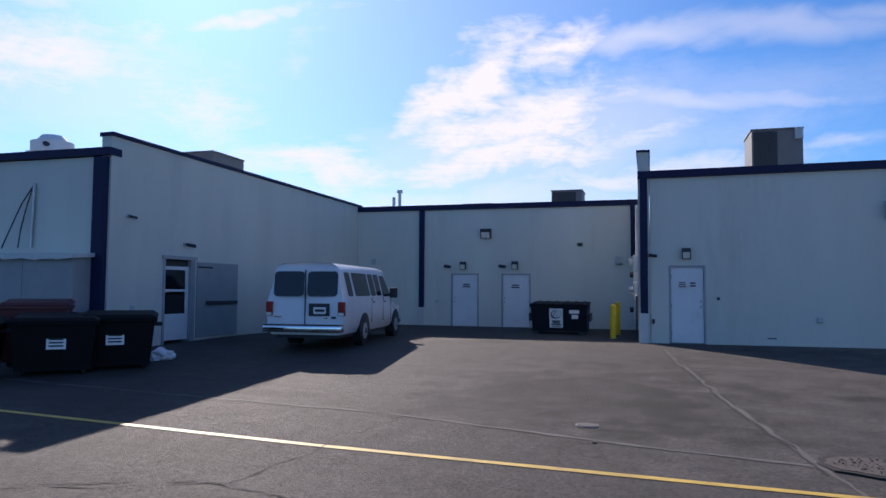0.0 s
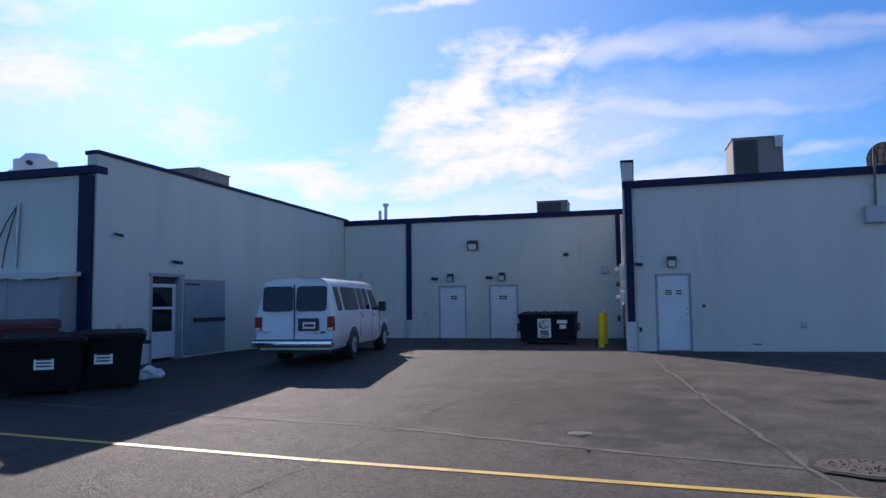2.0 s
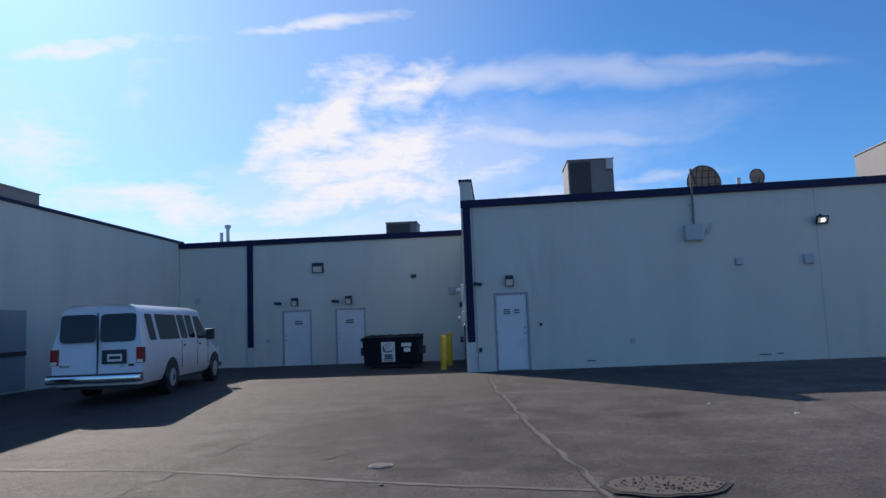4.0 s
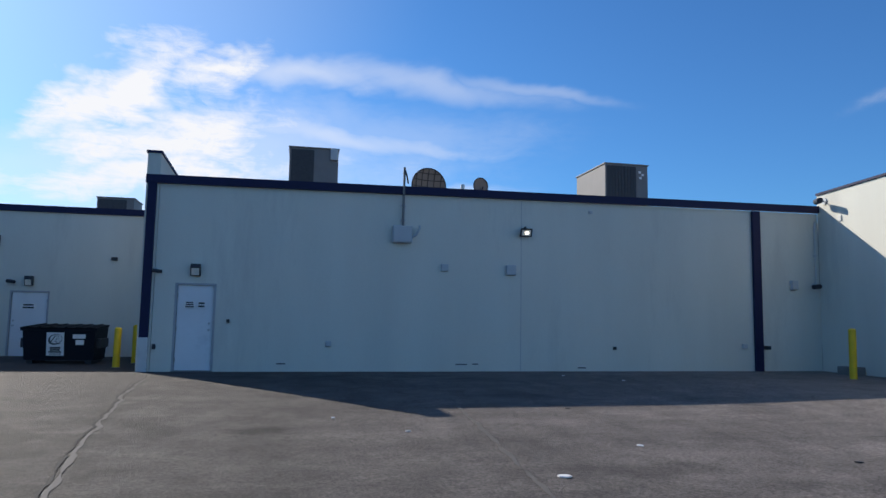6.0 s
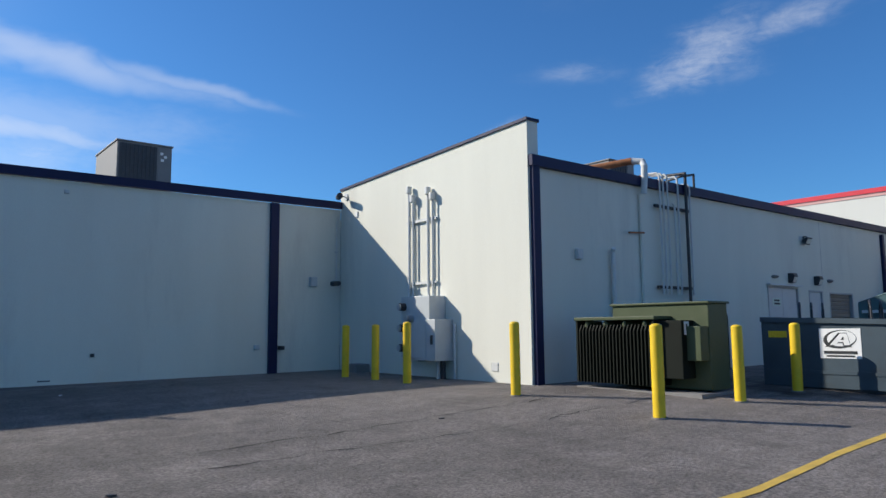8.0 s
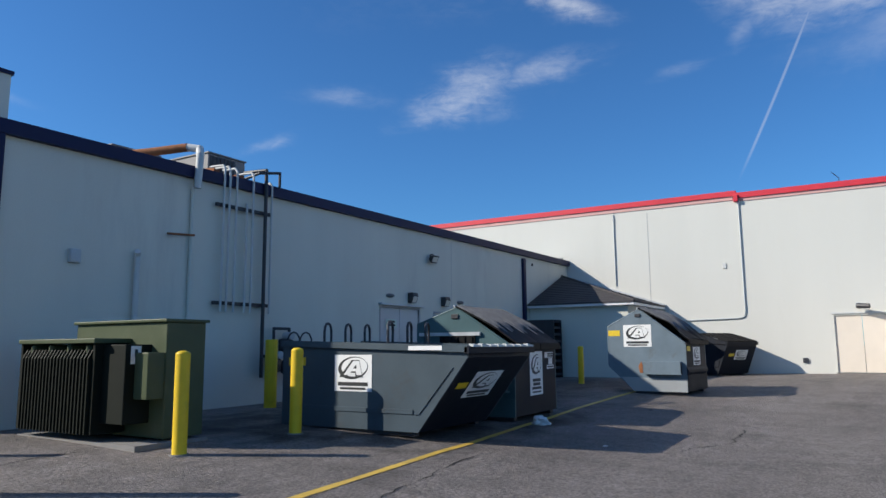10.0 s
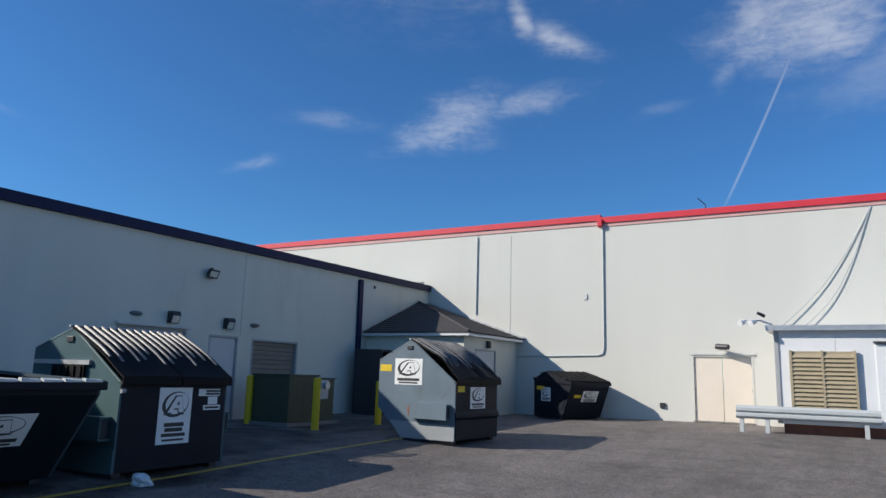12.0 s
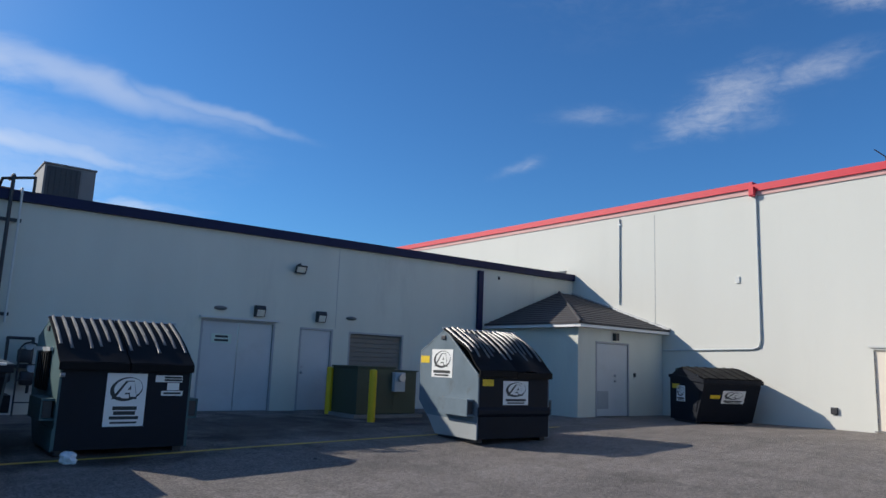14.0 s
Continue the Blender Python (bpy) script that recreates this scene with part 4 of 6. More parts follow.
    if front_sign:
        fx, s, fw, fh = front_sign
        nrm = Vector((0, -(h - 0.28), -flare)).normalized()
        c = Vector((fx, -flare * s, 0.06 + (h - 0.28) * s)) + nrm * 0.004
        dumpster_sign(t, Matrix.Translation(c) @ pose(0, 0, 0, ang, 0, 0), fw, fh)
        part("warning_label", box(B(), -0.14, 0.14, -0.004, 0, -0.05, 0.05), SIGNY, t, "yellow warning label", at=Matrix.Translation(c + Vector((-fw * 0.5 - 0.2, 0, 0))) @ pose(0, 0, 0, ang, 0, 0))
    return t


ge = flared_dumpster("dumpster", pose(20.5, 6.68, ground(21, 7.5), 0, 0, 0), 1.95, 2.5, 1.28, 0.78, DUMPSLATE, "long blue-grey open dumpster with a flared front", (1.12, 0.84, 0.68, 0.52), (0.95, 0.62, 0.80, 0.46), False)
part("notice_strip", box(B(), -0.27, 0.27, -0.004, 0, -0.03, 0.03), SIGNW, ge, "narrow white notice on the rim", at=sideface(-0.053, -0.15, 1.19))
for k in range(8):
    part("rim_plate", hexa(B(), [(0.02 + k * 0.24, -0.86, 1.20), (0.23 + k * 0.24, -0.86, 1.20), (0.23 + k * 0.24, -0.79, 1.215), (0.02 + k * 0.24, -0.79, 1.215), (0.02 + k * 0.24, -0.86, 1.235 + 0.012 * math.sin(k * 2.1)), (0.23 + k * 0.24, -0.86, 1.22), (0.23 + k * 0.24, -0.79, 1.235), (0.02 + k * 0.24, -0.79, 1.245)]), CONDUIT, ge, "pale worn plate on the rim")
for y0 in (0.75, 1.95):
    for k in range(3):
        x0 = 0.22 + k * 0.50
        bm = tube(B(), [(x0 + 0.18 - 0.18 * math.cos(math.pi * i / 8), y0 - 0.10 + 0.025 * i, 1.38 + 0.20 * math.sin(math.pi * i / 8)) if 0 < i < 8 else (x0 + 0.18 - 0.18 * math.cos(math.pi * i / 8), y0 - 0.10 + 0.025 * i, 0.14) for i in range(9)], 0.02, 7)
        solid("pipe_hoop", bm, DARK, "bent dark steel pipe hoop standing in the dumpster", "pipe hoop", pose(20.5, 6.68, ground(21, 7.5)), "pipe hoops")
flared_dumpster("dumpster", pose(38.02, 6.02, ground(38, 6), 0, 0, -26), 1.66, 1.25, 1.22, 0.40, DUMPDARK_SHADED, "black dumpster with two closed black lids beside the wall", (0.7, 0.75, 0.42, 0.42), (0.92, 0.70, 0.66, 0.36), True)

# small dark dumpster by the back doors
t = thing("dumpster", pose(-4.08, 22.4, ground(-3, 23)) @ Matrix.Scale(0.92, 4), "small dark dumpster with flat black lids by the doors", "dumpster", "front-load dumpsters")
bm = B()
hexa(bm, [(0.08, 0.12, 0.1), (1.92, 0.12, 0.1), (1.92, 1.3, 0.1), (0.08, 1.3, 0.1), (0.04, 0, 0.98), (1.96, 0, 0.98), (1.96, 1.4, 1.05), (0.04, 1.4, 1.05)])
part("body", bm, DUMPDARK_SHADED, t)
for x0 in (0.15, 1.70):
    part("skid", box(B(), x0, x0 + 0.15, 0.15, 1.25, 0.0, 0.1), DARK, t)
part("rim", box(B(), 0.0, 2.0, -0.05, 0.03, 0.93, 1.0, 0.01), DUMPDARK_SHADED, t)
for k in range(2):
    lid = part("lid", hexa(B(), [(k, -0.06, 0.99), (k + 0.98, -0.06, 0.99), (k + 0.98, 1.42, 1.06), (k, 1.42, 1.06), (k, -0.06, 1.03), (k + 0.98, -0.06, 1.03), (k + 0.98, 1.42, 1.11), (k, 1.42, 1.11)]), BLACKPL, t)
    for j in range(3):
        part("lid_rib", hexa(B(), [(k + 0.15 + j * 0.3, -0.05, 1.03), (k + 0.22 + j * 0.3, -0.05, 1.03), (k + 0.22 + j * 0.3, 1.4, 1.11), (k + 0.15 + j * 0.3, 1.4, 1.11), (k + 0.15 + j * 0.3, -0.05, 1.055), (k + 0.22 + j * 0.3, -0.05, 1.055), (k + 0.22 + j * 0.3, 1.4, 1.135), (k + 0.15 + j * 0.3, 1.4, 1.135)]), BLACKPL, lid)
for x0 in (-0.06, 1.94):
    part("fork_pocket", box(B(), x0, x0 + 0.12, 0.2, 1.1, 0.45, 0.72, 0.01), DARK, t)
dumpster_sign(t, pose(0.92, -0.012, 0.56, 7), 0.46, 0.66, True)
part("label_sheet", box(B(), 1.36, 1.70, 0.012, 0.02, 0.72, 0.84), SIGNW, t, "small white label")
part("label_sheet", box(B(), 1.44, 1.66, 0.03, 0.04, 0.54, 0.68), SIGNW, t, "small white label")


# ---- black rubbish containers on the west side ----
def tub(name, x, y, w, d, h, rz, mat, lidmat, label, lab):
    t = thing(name, pose(x, y, ground(x, y), 0, 0, rz), label, "rubbish bin", "black rubbish bins")
    bm = B()
    hexa(bm, [(-w * 0.42, -d * 0.40, 0.08), (w * 0.42, -d * 0.40, 0.08), (w * 0.42, d * 0.42, 0.08), (-w * 0.42, d * 0.42, 0.08), (-w * 0.48, -d * 0.48, h - 0.1), (w * 0.48, -d * 0.48, h - 0.1), (w * 0.48, d * 0.48, h - 0.1), (-w * 0.48, d * 0.48, h - 0.1)])
    part("body", bm, mat, t)
    part("rim", box(B(), -w * 0.51, w * 0.51, -d * 0.51, d * 0.51, h - 0.15, h - 0.07, 0.015), mat, t)
    part("lid", hexa(B(), [(-w * 0.52, -d * 0.53, h - 0.07), (w * 0.52, -d * 0.53, h - 0.07), (w * 0.52, d * 0.5, h - 0.02), (-w * 0.52, d * 0.5, h - 0.02), (-w * 0.45, -d * 0.45, h - 0.01), (w * 0.45, -d * 0.45, h - 0.01), (w * 0.45, d * 0.46, h + 0.05), (-w * 0.45, d * 0.46, h + 0.05)]), lidmat, t)
    for sx in (-1, 1):
        part("trunnion", cyl(B(), (sx * w * 0.46, 0, h * 0.8), (sx * w * 0.58, 0, h * 0.8), 0.04, 10), DARK, t)
        for sy in (-1, 1):
            part("wheel", cyl(B(), (sx * w * 0.34 - 0.03, sy * d * 0.3, 0.07), (sx * w * 0.34 + 0.03, sy * d * 0.3, 0.07), 0.07, 12), RUBBER, t)
    if lab:
        s = part("label_sheet", box(B(), -0.16, 0.16, -0.004, 0, -0.12, 0.12), SIGNW, t, "small white label", at=pose(lab, -d * 0.455, h * 0.56, -5))
        for i in range(3):
            part("print_bar", box(B(), -0.12, 0.12, -0.007, -0.004, -0.075 + i * 0.06, -0.045 + i * 0.06), SIGNK, s)
    return t


tub("rubbish_bin", -10.45, 11.6, 1.35, 0.95, 1.06, 38, BLACKPL, BLACKPL, "black plastic wheeled rubbish container with a label", -0.05)
tub("rubbish_bin", -11.1, 10.72, 1.45, 1.0, 1.06, 38, BLACKPL, BLACKPL, "black plastic wheeled rubbish container beside another", 0.05)
tub("rubbish_bin", -12.45, 11.55, 1.25, 0.9, 1.28, 38, REDBIN, REDBIN, "dark red plastic bin behind black containers", 0)
tub("rubbish_bin", -12.2, 9.6, 1.45, 1.0, 1.06, 38, BLACKPL, BLACKPL, "black plastic wheeled rubbish container in shade", 0)

# walk-in cooler box against the west wall
t = thing("walk_in_cooler", pose(-12.75, 12.75, ground(-13, 12)), "grey panelled walk-in cooler box with a ragged metal roof edge", "cooler")
for k in range(4):
    part("wall_panel", box(B(), -1.45 * (k + 1) + 0.006, -1.45 * k - 0.006, 0, 0.6, 0, 2.25), STEELG, t)
for k in range(12):
    a, b = -5.9 + k * 0.5, -5.9 + (k + 1) * 0.5
    d = 0.03 * math.sin(k * 1.9)
    part("roof_sheet", hexa(B(), [(a, -0.14, 2.19 - d), (b, -0.14, 2.19 + d), (b, 0.62, 2.255), (a, 0.62, 2.255), (a, -0.14, 2.30), (b, -0.14, 2.30), (b, 0.62, 2.36), (a, 0.62, 2.36)]), CONDUIT, t, "pale dented roof sheet")


# ---- passenger van ----
def van_x(z):
    """Half width of the body at height z over the ground."""
    return interp(z, [0.35, 0.5, 0.62, 1.12, 1.25, 1.9, 2.0, 2.07, 2.10], [0.88, 0.95, 0.99, 1.0, 0.965, 0.80, 0.74, 0.60, 0.0])


def van_rear(z):
    return interp(z, [0.4, 1.15, 1.95, 2.10], [0.02, 0.0, 0.10, 0.24])


def build_van(m):
    t = thing("passenger_van", m, "white full-size passenger van with dark windows, parked in shade", "van")
    zs = [0.35, 0.5, 0.62, 0.9, 1.12, 1.25, 1.5, 1.75, 1.9, 2.0, 2.07, 2.10]
    stations = [(0.0, 2.10, 0.955), (0.12, 2.10, 1.0), (0.6, 2.10, 1.0), (1.7, 2.10, 1.0), (3.0, 2.10, 1.0), (4.1, 2.09, 1.0), (4.4, 2.05, 1.0), (5.0, 1.34, 0.99), (5.2, 1.20, 0.985), (5.75, 1.12, 0.97), (5.98, 1.00, 0.92)]
    bm = B()
    rings = []
    for y, top, wf in stations:
        ring = []
        for s in (-1, 1):
            for z in (zs if s > 0 else zs[::-1]):
                zz = 0.35 + (z - 0.35) * (top - 0.35) / (2.10 - 0.35) if top < 2.0 else min(z, top)
                yy = y + (van_rear(z) if y == 0.0 else 0.0)
                ring.append(bm.verts.new((s * van_x(z if top > 2 else 0.35 + (z - 0.35) * 0.93) * wf, yy, zz)))
        rings.append(ring)
    k = len(rings[0])
    for a, b in zip(rings, rings[1:]):
        for i in range(k):
            j = (i + 1) % k
            bm.faces.new((a[i], a[j], b[j], b[i]))
    bm.faces.new(rings[0][::-1])
    bm.faces.new(rings[-1])
    bmesh.ops.remove_doubles(bm, verts=bm.verts, dist=0.0005)
    body = part("body", bm, VANWHITE, t, "", True)

    def side_window(y0, y1, z0, z1, s, rake=0.0, nm="side_window"):
        bm = B()
        pts = rounded(y0, y1, z0, z1, 0.06)
        lo = [bm.verts.new((s * (van_x(z) + 0.001), y + rake * (z1 - z) * (1 if y > (y0 + y1) / 2 else 0), z)) for y, z in pts]
        hi = [bm.verts.new((s * (van_x(z) + 0.008), y + rake * (z1 - z) * (1 if y > (y0 + y1) / 2 else 0), z)) for y, z in pts]
        bm.faces.new(hi)
        for i in range(len(pts)):
            j = (i + 1) % len(pts)
            bm.faces.new((lo[i], lo[j], hi[j], hi[i]))
        part(nm, bm, GLASS, body, "dark tinted glass")

    for s in (-1, 1):
        side_window(0.42, 0.82, 1.27, 1.86, s)
        side_window(1.02, 2.38, 1.27, 1.86, s)
        side_window(2.50, 3.00, 1.27, 1.86, s)
        side_window(3.10, 3.60, 1.27, 1.86, s)
        side_window(3.76, 4.24, 1.24, 1.84, s, 0.75, "front_window")
        for y in (2.44, 3.68, 4.62):
            part("door_gap", box(B(), s * 0.995 - 0.008, s * 0.995 + 0.008, y - 0.006, y + 0.006, 0.55, 1.22), DARK, body)
        for y in (2.54, 3.78):
            part("door_handle", box(B(), s * 1.0 - 0.012, s * 1.0 + 0.02, y, y + 0.16, 1.08, 1.12, 0.008), DARK, body)
        for y in (1.73, 5.24):
            arch = B()
            prism(arch, [(y + 0.46 * math.cos(a), 0.38 + 0.46 * math.sin(a)) for a in [math.pi * i / 12 for i in range(13)]], s * 0.999 - 0.012, s * 0.999 + 0.012)
            part("wheel_arch", arch, DARK, body)
            wh = part("wheel", cyl(B(), (s * 0.74, y, 0.37), (s * 1.0, y, 0.37), 0.37, 28), RUBBER, t, "", True)
            part("rim", cyl(B(), (s * 0.98, y, 0.37), (s * 1.02, y, 0.37), 0.21, 20), METAL, wh, "steel wheel rim", True)
            part("hub", cyl(B(), (s * 1.015, y, 0.37), (s * 1.04, y, 0.37), 0.075, 12), CHROME, wh)
        mr = part("mirror", box(B(), *sorted((s * 1.05, s * 1.27)), 4.20, 4.34, 1.20, 1.50, 0.03), DARK, t, "black door mirror")
        part("mirror_arm", box(B(), *sorted((s * 0.93, s * 1.08)), 4.24, 4.30, 1.26, 1.32), DARK, mr)
        part("tail_light", box(B(), *sorted((s * 0.82, s * 0.985)), -0.012, 0.14, 0.80, 1.14, 0.015), TAIL, t, "red tail lamp")
        part("tail_light_lens", box(B(), *sorted((s * 0.84, s * 0.97)), -0.018, 0.0, 0.81, 0.88), LENSW, t, "clear reverse lamp")
        part("headlight", box(B(), *sorted((s * 0.62, s * 0.93)), 5.90, 6.0, 0.72, 0.95, 0.02), LENSW, t)
        x0, x1 = (0.045, 0.80) if s > 0 else (-0.80, -0.045)
        bm = B()
        pts = rounded(x0, x1, 1.27, 1.87, 0.09)
        lo = [bm.verts.new((x, van_rear(z) - 0.002, z)) for x, z in pts]
        hi = [bm.verts.new((x, van_rear(z) - 0.010, z)) for x, z in pts]
        bm.faces.new(hi)
        for i in range(len(pts)):
            j = (i + 1) % len(pts)
            bm.faces.new((lo[i], lo[j], hi[j], hi[i]))
        part("rear_window", bm, GLASS, body, "dark tinted glass")
    part("door_gap", box(B(), -0.008, 0.008, -0.006, 0.05, 0.52, 1.9), DARK, body)
    part("bumper", box(B(), -0.98, 0.98, -0.22, 0.03, 0.42, 0.58, 0.03), CHROME, t, "chrome rear bumper", True)
    part("bumper_step", box(B(), -0.96, 0.96, -0.21, 0.03, 0.582, 0.60), DARK, t)
    part("front_bumper", box(B(), -0.98, 0.98, 5.88, 6.1, 0.42, 0.62, 0.03), CHROME, t, "", True)
    pl = part("plate_recess", box(B(), 0.10, 0.62, -0.012, 0.0, 0.80, 1.10, 0.005), DARK, t)
    part("licence_plate", box(B(), 0.22, 0.53, -0.02, -0.012, 0.85, 1.01), SIGNW, pl, "white licence plate")
    part("print_bar", box(B(), 0.26, 0.50, -0.024, -0.02, 0.90, 0.96), SIGNK, pl)
    part("badge", box(B(), -0.78, -0.58, -0.008, 0.004, 0.76, 0.80), CHROME, t)
    part("badge", box(B(), 0.66, 0.78, -0.008, 0.004, 0.74, 0.79), DARK, t)
    part("badge", box(B(), 0.48, 0.58, -0.008, 0.004, 0.74, 0.77), CHROME, t)
    part("spare_wheel", cyl(B(), (0, 0.3, 0.42), (0, 0.9, 0.42), 0.16, 14), DARK, t)
    part("underbody", box(B(), -0.8, 0.8, 0.2, 5.8, 0.26, 0.4), DARK, t)
    return t


build_van(pose(-8.05, 14.75, 0.66, 0, 0, 7.0) @ Matrix.Scale(0.965, 4))


# ---- pad transformer ----
t = thing("transformer", pose(17.75, 8.9, ground(18.3, 9.6)), "olive green pad-mounted transformer with dark cooling fins", "transformer")
part("pad", box(B(), 0.0, 1.06, -0.06, 2.5, -0.1, 0.03), CONCRETE, t, "concrete pad")
tank = part("tank", box(B(), 0.42, 1.02, 0.0, 1.95, 0.06, 1.50, 0.015), OLIVE, t)
part("tank_top", box(B(), 0.38, 1.06, -0.03, 1.98, 1.50, 1.54, 0.01), OLIVE, tank)
part("terminal_box", box(B(), 0.05, 0.42, 0.28, 0.75, 0.25, 1.22, 0.01), OLIVEDARK, t)
part("terminal_box", box(B(), 0.18, 0.42, 0.02, 0.28, 0.55, 1.12, 0.01), OLIVE, t)
part("notice_sheet", box(B(), 0.12, 0.26, 0.272, 0.278, 0.98, 1.2), SIGNW, t, "white notice")
part("notice_mark", box(B(), 0.17, 0.21, 0.268, 0.272, 1.06, 1.16), SIGNK, t)
cover = part("radiator_cover", box(B(), -0.10, 0.42, 0.70, 2.45, 1.24, 1.30, 0.01), OLIVE, t)
part("radiator_end", box(B(), -0.06, 0.40, 0.74, 0.78, 0.12, 1.24), OLIVEDARK, t)
part("radiator_end", box(B(), -0.06, 0.40, 2.40, 2.44, 0.12, 1.24), OLIVEDARK, t)
fin = None
for i in range(21):
    y = 0.82 + i * 0.075
    if fin is None:
        fin = part("cooling_fin", prism(B(), [(-0.10, 0.12), (-0.10, 1.05), (-0.04, 1.16), (0.40, 1.16), (0.40, 0.12)], -0.012, 0.012, "y"), OLIVEDARK, t, at=pose(0, y, 0))
    else:
        o = fin.copy()
        scene.collection.objects.link(o)
        o.matrix_basis = pose(0, y, 0)
for i in range(4):
    part("header_pipe", tube(B(), [(0.0, 0.95 + i * 0.42, 1.12), (0.0, 0.95 + i * 0.42, 1.19), (0.40, 0.95 + i * 0.42, 1.19)], 0.045, 10), OLIVE, t)
part("radiator_core", box(B(), 0.12, 0.38, 0.80, 2.38, 0.14, 1.14), DARK, t)

# green utility cabinet by the service doors
t = thing("utility_cabinet", pose(29.95, 9.75, ground(30.8, 10)), "dark olive utility cabinet with a grey meter on its face", "utility cabinet")
part("base", box(B(), -0.08, 1.88, -0.08, 1.25, -0.05, 0.08), CONCRETE, t)
part("body", box(B(), 0, 1.05, 0, 1.15, 0.08, 1.16, 0.015), OLIVECAB, t)
part("body", box(B(), 1.05, 1.75, 0.05, 1.15, 0.08, 1.10, 0.015), OLIVECAB, t)
part("top_lip", box(B(), -0.03, 1.08, -0.03, 1.18, 1.16, 1.20, 0.008), OLIVECAB, t)
part("top_lip", box(B(), 1.08, 1.79, 0.02, 1.18, 1.10, 1.13, 0.008), OLIVECAB, t)
part("door_gap", box(B(), 0.52, 0.53, -0.004, 0.02, 0.12, 1.1), DARK, t)
mb = part("meter_box", box(B(), 0.98, 1.28, -0.14, 0.0, 0.62, 1.08, 0.01), METERBOX, t, "grey electric meter box")
part("meter_dial", cyl(B(), (1.13, -0.14, 0.95), (1.13, -0.24, 0.95), 0.09, 18), METAL, mb, "round glass-covered meter", True)

# ---- shed with a hipped shingle roof ----
gz = ground(37, 9)
t = thing("shed", pose(0, 0, 0), "small pale stucco shed with a hipped dark shingle roof", "shed")
part("wall_west", box(B(), 36.25, 36.45, 8.72, 12.17, gz - 0.2, 3.28), STUCCO, t)
bm = B()
for b in ((36.25, 37.0, gz - 0.2, 3.28), (38.5, 40.17, gz - 0.2, 3.28), (37.0, 38.5, 2.93, 3.28)):
    box(bm, b[0], b[1], 8.5, 8.72, b[2], b[3])
part("wall_south", bm, STUCCO, t)
fr = B()
box(fr, 37.0, 37.05, 8.485, 8.6, gz, 2.93)
box(fr, 38.45, 38.5, 8.485, 8.6, gz, 2.93)
box(fr, 37.05, 38.45, 8.485, 8.6, 2.88, 2.93)
dr = part("shed_door", box(B(), 37.055, 38.445, 8.52, 8.56, gz + 0.02, 2.875, 0.004), DOORG, t, "white steel door")
part("door_frame", fr, FRAMEW, t)
part("hatch", box(B(), 37.10, 37.58, 8.508, 8.52, gz + 0.22, gz + 0.72, 0.004), FRAMEW, dr, "small square hatch")
for z in (1.0, 1.16):
    part("lever" if z < 1.1 else "deadbolt", cyl(B(), (37.86, 8.52, gz + z), (37.86, 8.46, gz + z), 0.028, 10), METAL, dr)
part("wall_lamp", box(B(), 37.76, 37.92, 8.38, 8.5, 2.98, 3.20, 0.01), DARK, t, "dark wall lamp over the door")
part("bell_box", box(B(), 38.72, 38.80, 8.46, 8.5, 1.95, 2.07, 0.008), DARK, t)
part("gutter", prism(B(), [(8.22, 3.28), (8.22, 3.38), (8.36, 3.38), (8.36, 3.28)], 36.02, 40.17), WHITEP, t, "white fascia gutter")
part("gutter", prism(B(), [(36.02, 3.28), (36.02, 3.38), (36.15, 3.38), (36.15, 3.28)], 8.37, 12.17, "y"), WHITEP, t, "white fascia gutter")
part("soffit", box(B(), 36.15, 40.17, 8.36, 12.17, 3.282, 3.32), WHITEP, t)
AP, NE = Vector((39.45, 12.15, 4.72)), Vector((40.16, 12.15, 4.72))
SW, SE, NW = Vector((36.0, 8.2, 3.39)), Vector((40.16, 8.2, 3.39)), Vector((36.0, 12.15, 3.39))


def slope_course(a0, a1, b0, b1, n, nm):
    """Shingle courses from the eave a0-a1 up to b0-b1, each lapping over the one below."""
    deck = part(nm, hexa(B(), [a0 - Vector((0, 0, 0.03)), a1 - Vector((0, 0, 0.03)), b1 - Vector((0, 0, 0.03)), b0 - Vector((0, 0, 0.03)), a0, a1, b1, b0]), SHINGLE, t)
    for i in range(n):
        bm = B()
        s, e = i / n, min((i + 1.15) / n, 1.0)
        p, q = a0.lerp(b0, s), a1.lerp(b1, s)
        r, u = a1.lerp(b1, e), a0.lerp(b0, e)
        h = Vector((0, 0, 0.03))
        d = Vector((0, 0, 0.008))
        hexa(bm, [p, q, r - d, u - d, p + h, q + h, r + d, u + d])
        part("shingle_course", bm, SHINGLE, deck)
    return deck


slope_course(SW, SE, AP, NE, 16, "roof_slope_south")
slope_course(NW, SW, AP - Vector((0.02, 0, 0)), AP, 16, "roof_slope_west")
part("hip_cap", tube(B(), [SW + Vector((0, 0, 0.03)), AP + Vector((0, 0, 0.03))], 0.045, 8), SHINGLE, t)
bm = B()
hexa(bm, [(40.10, 8.2, 3.40), (40.195, 8.2, 3.40), (40.195, 12.15, 4.73), (40.10, 12.15, 4.73), (40.10, 8.2, 3.47), (40.195, 8.2, 3.47), (40.195, 12.15, 4.80), (40.10, 12.15, 4.80)])
part("flashing", bm, METAL, t, "bright metal wall flashing")

# roof end piece of the long wall
t = thing("roof_vent_hood", pose(38.6, 12.3, 5.3), "pale sheet metal hood at the roof edge", "roof vent")
part("hood", hexa(B(), [(-0.2, 0, 0), (1.3, 0, 0), (1.3, 1.0, 0), (-0.2, 1.0, 0), (0.3, 0, 0.10), (1.35, -0.05, 0.28), (1.35, 1.0, 0.28), (0.3, 1.0, 0.10)]), METAL, t)

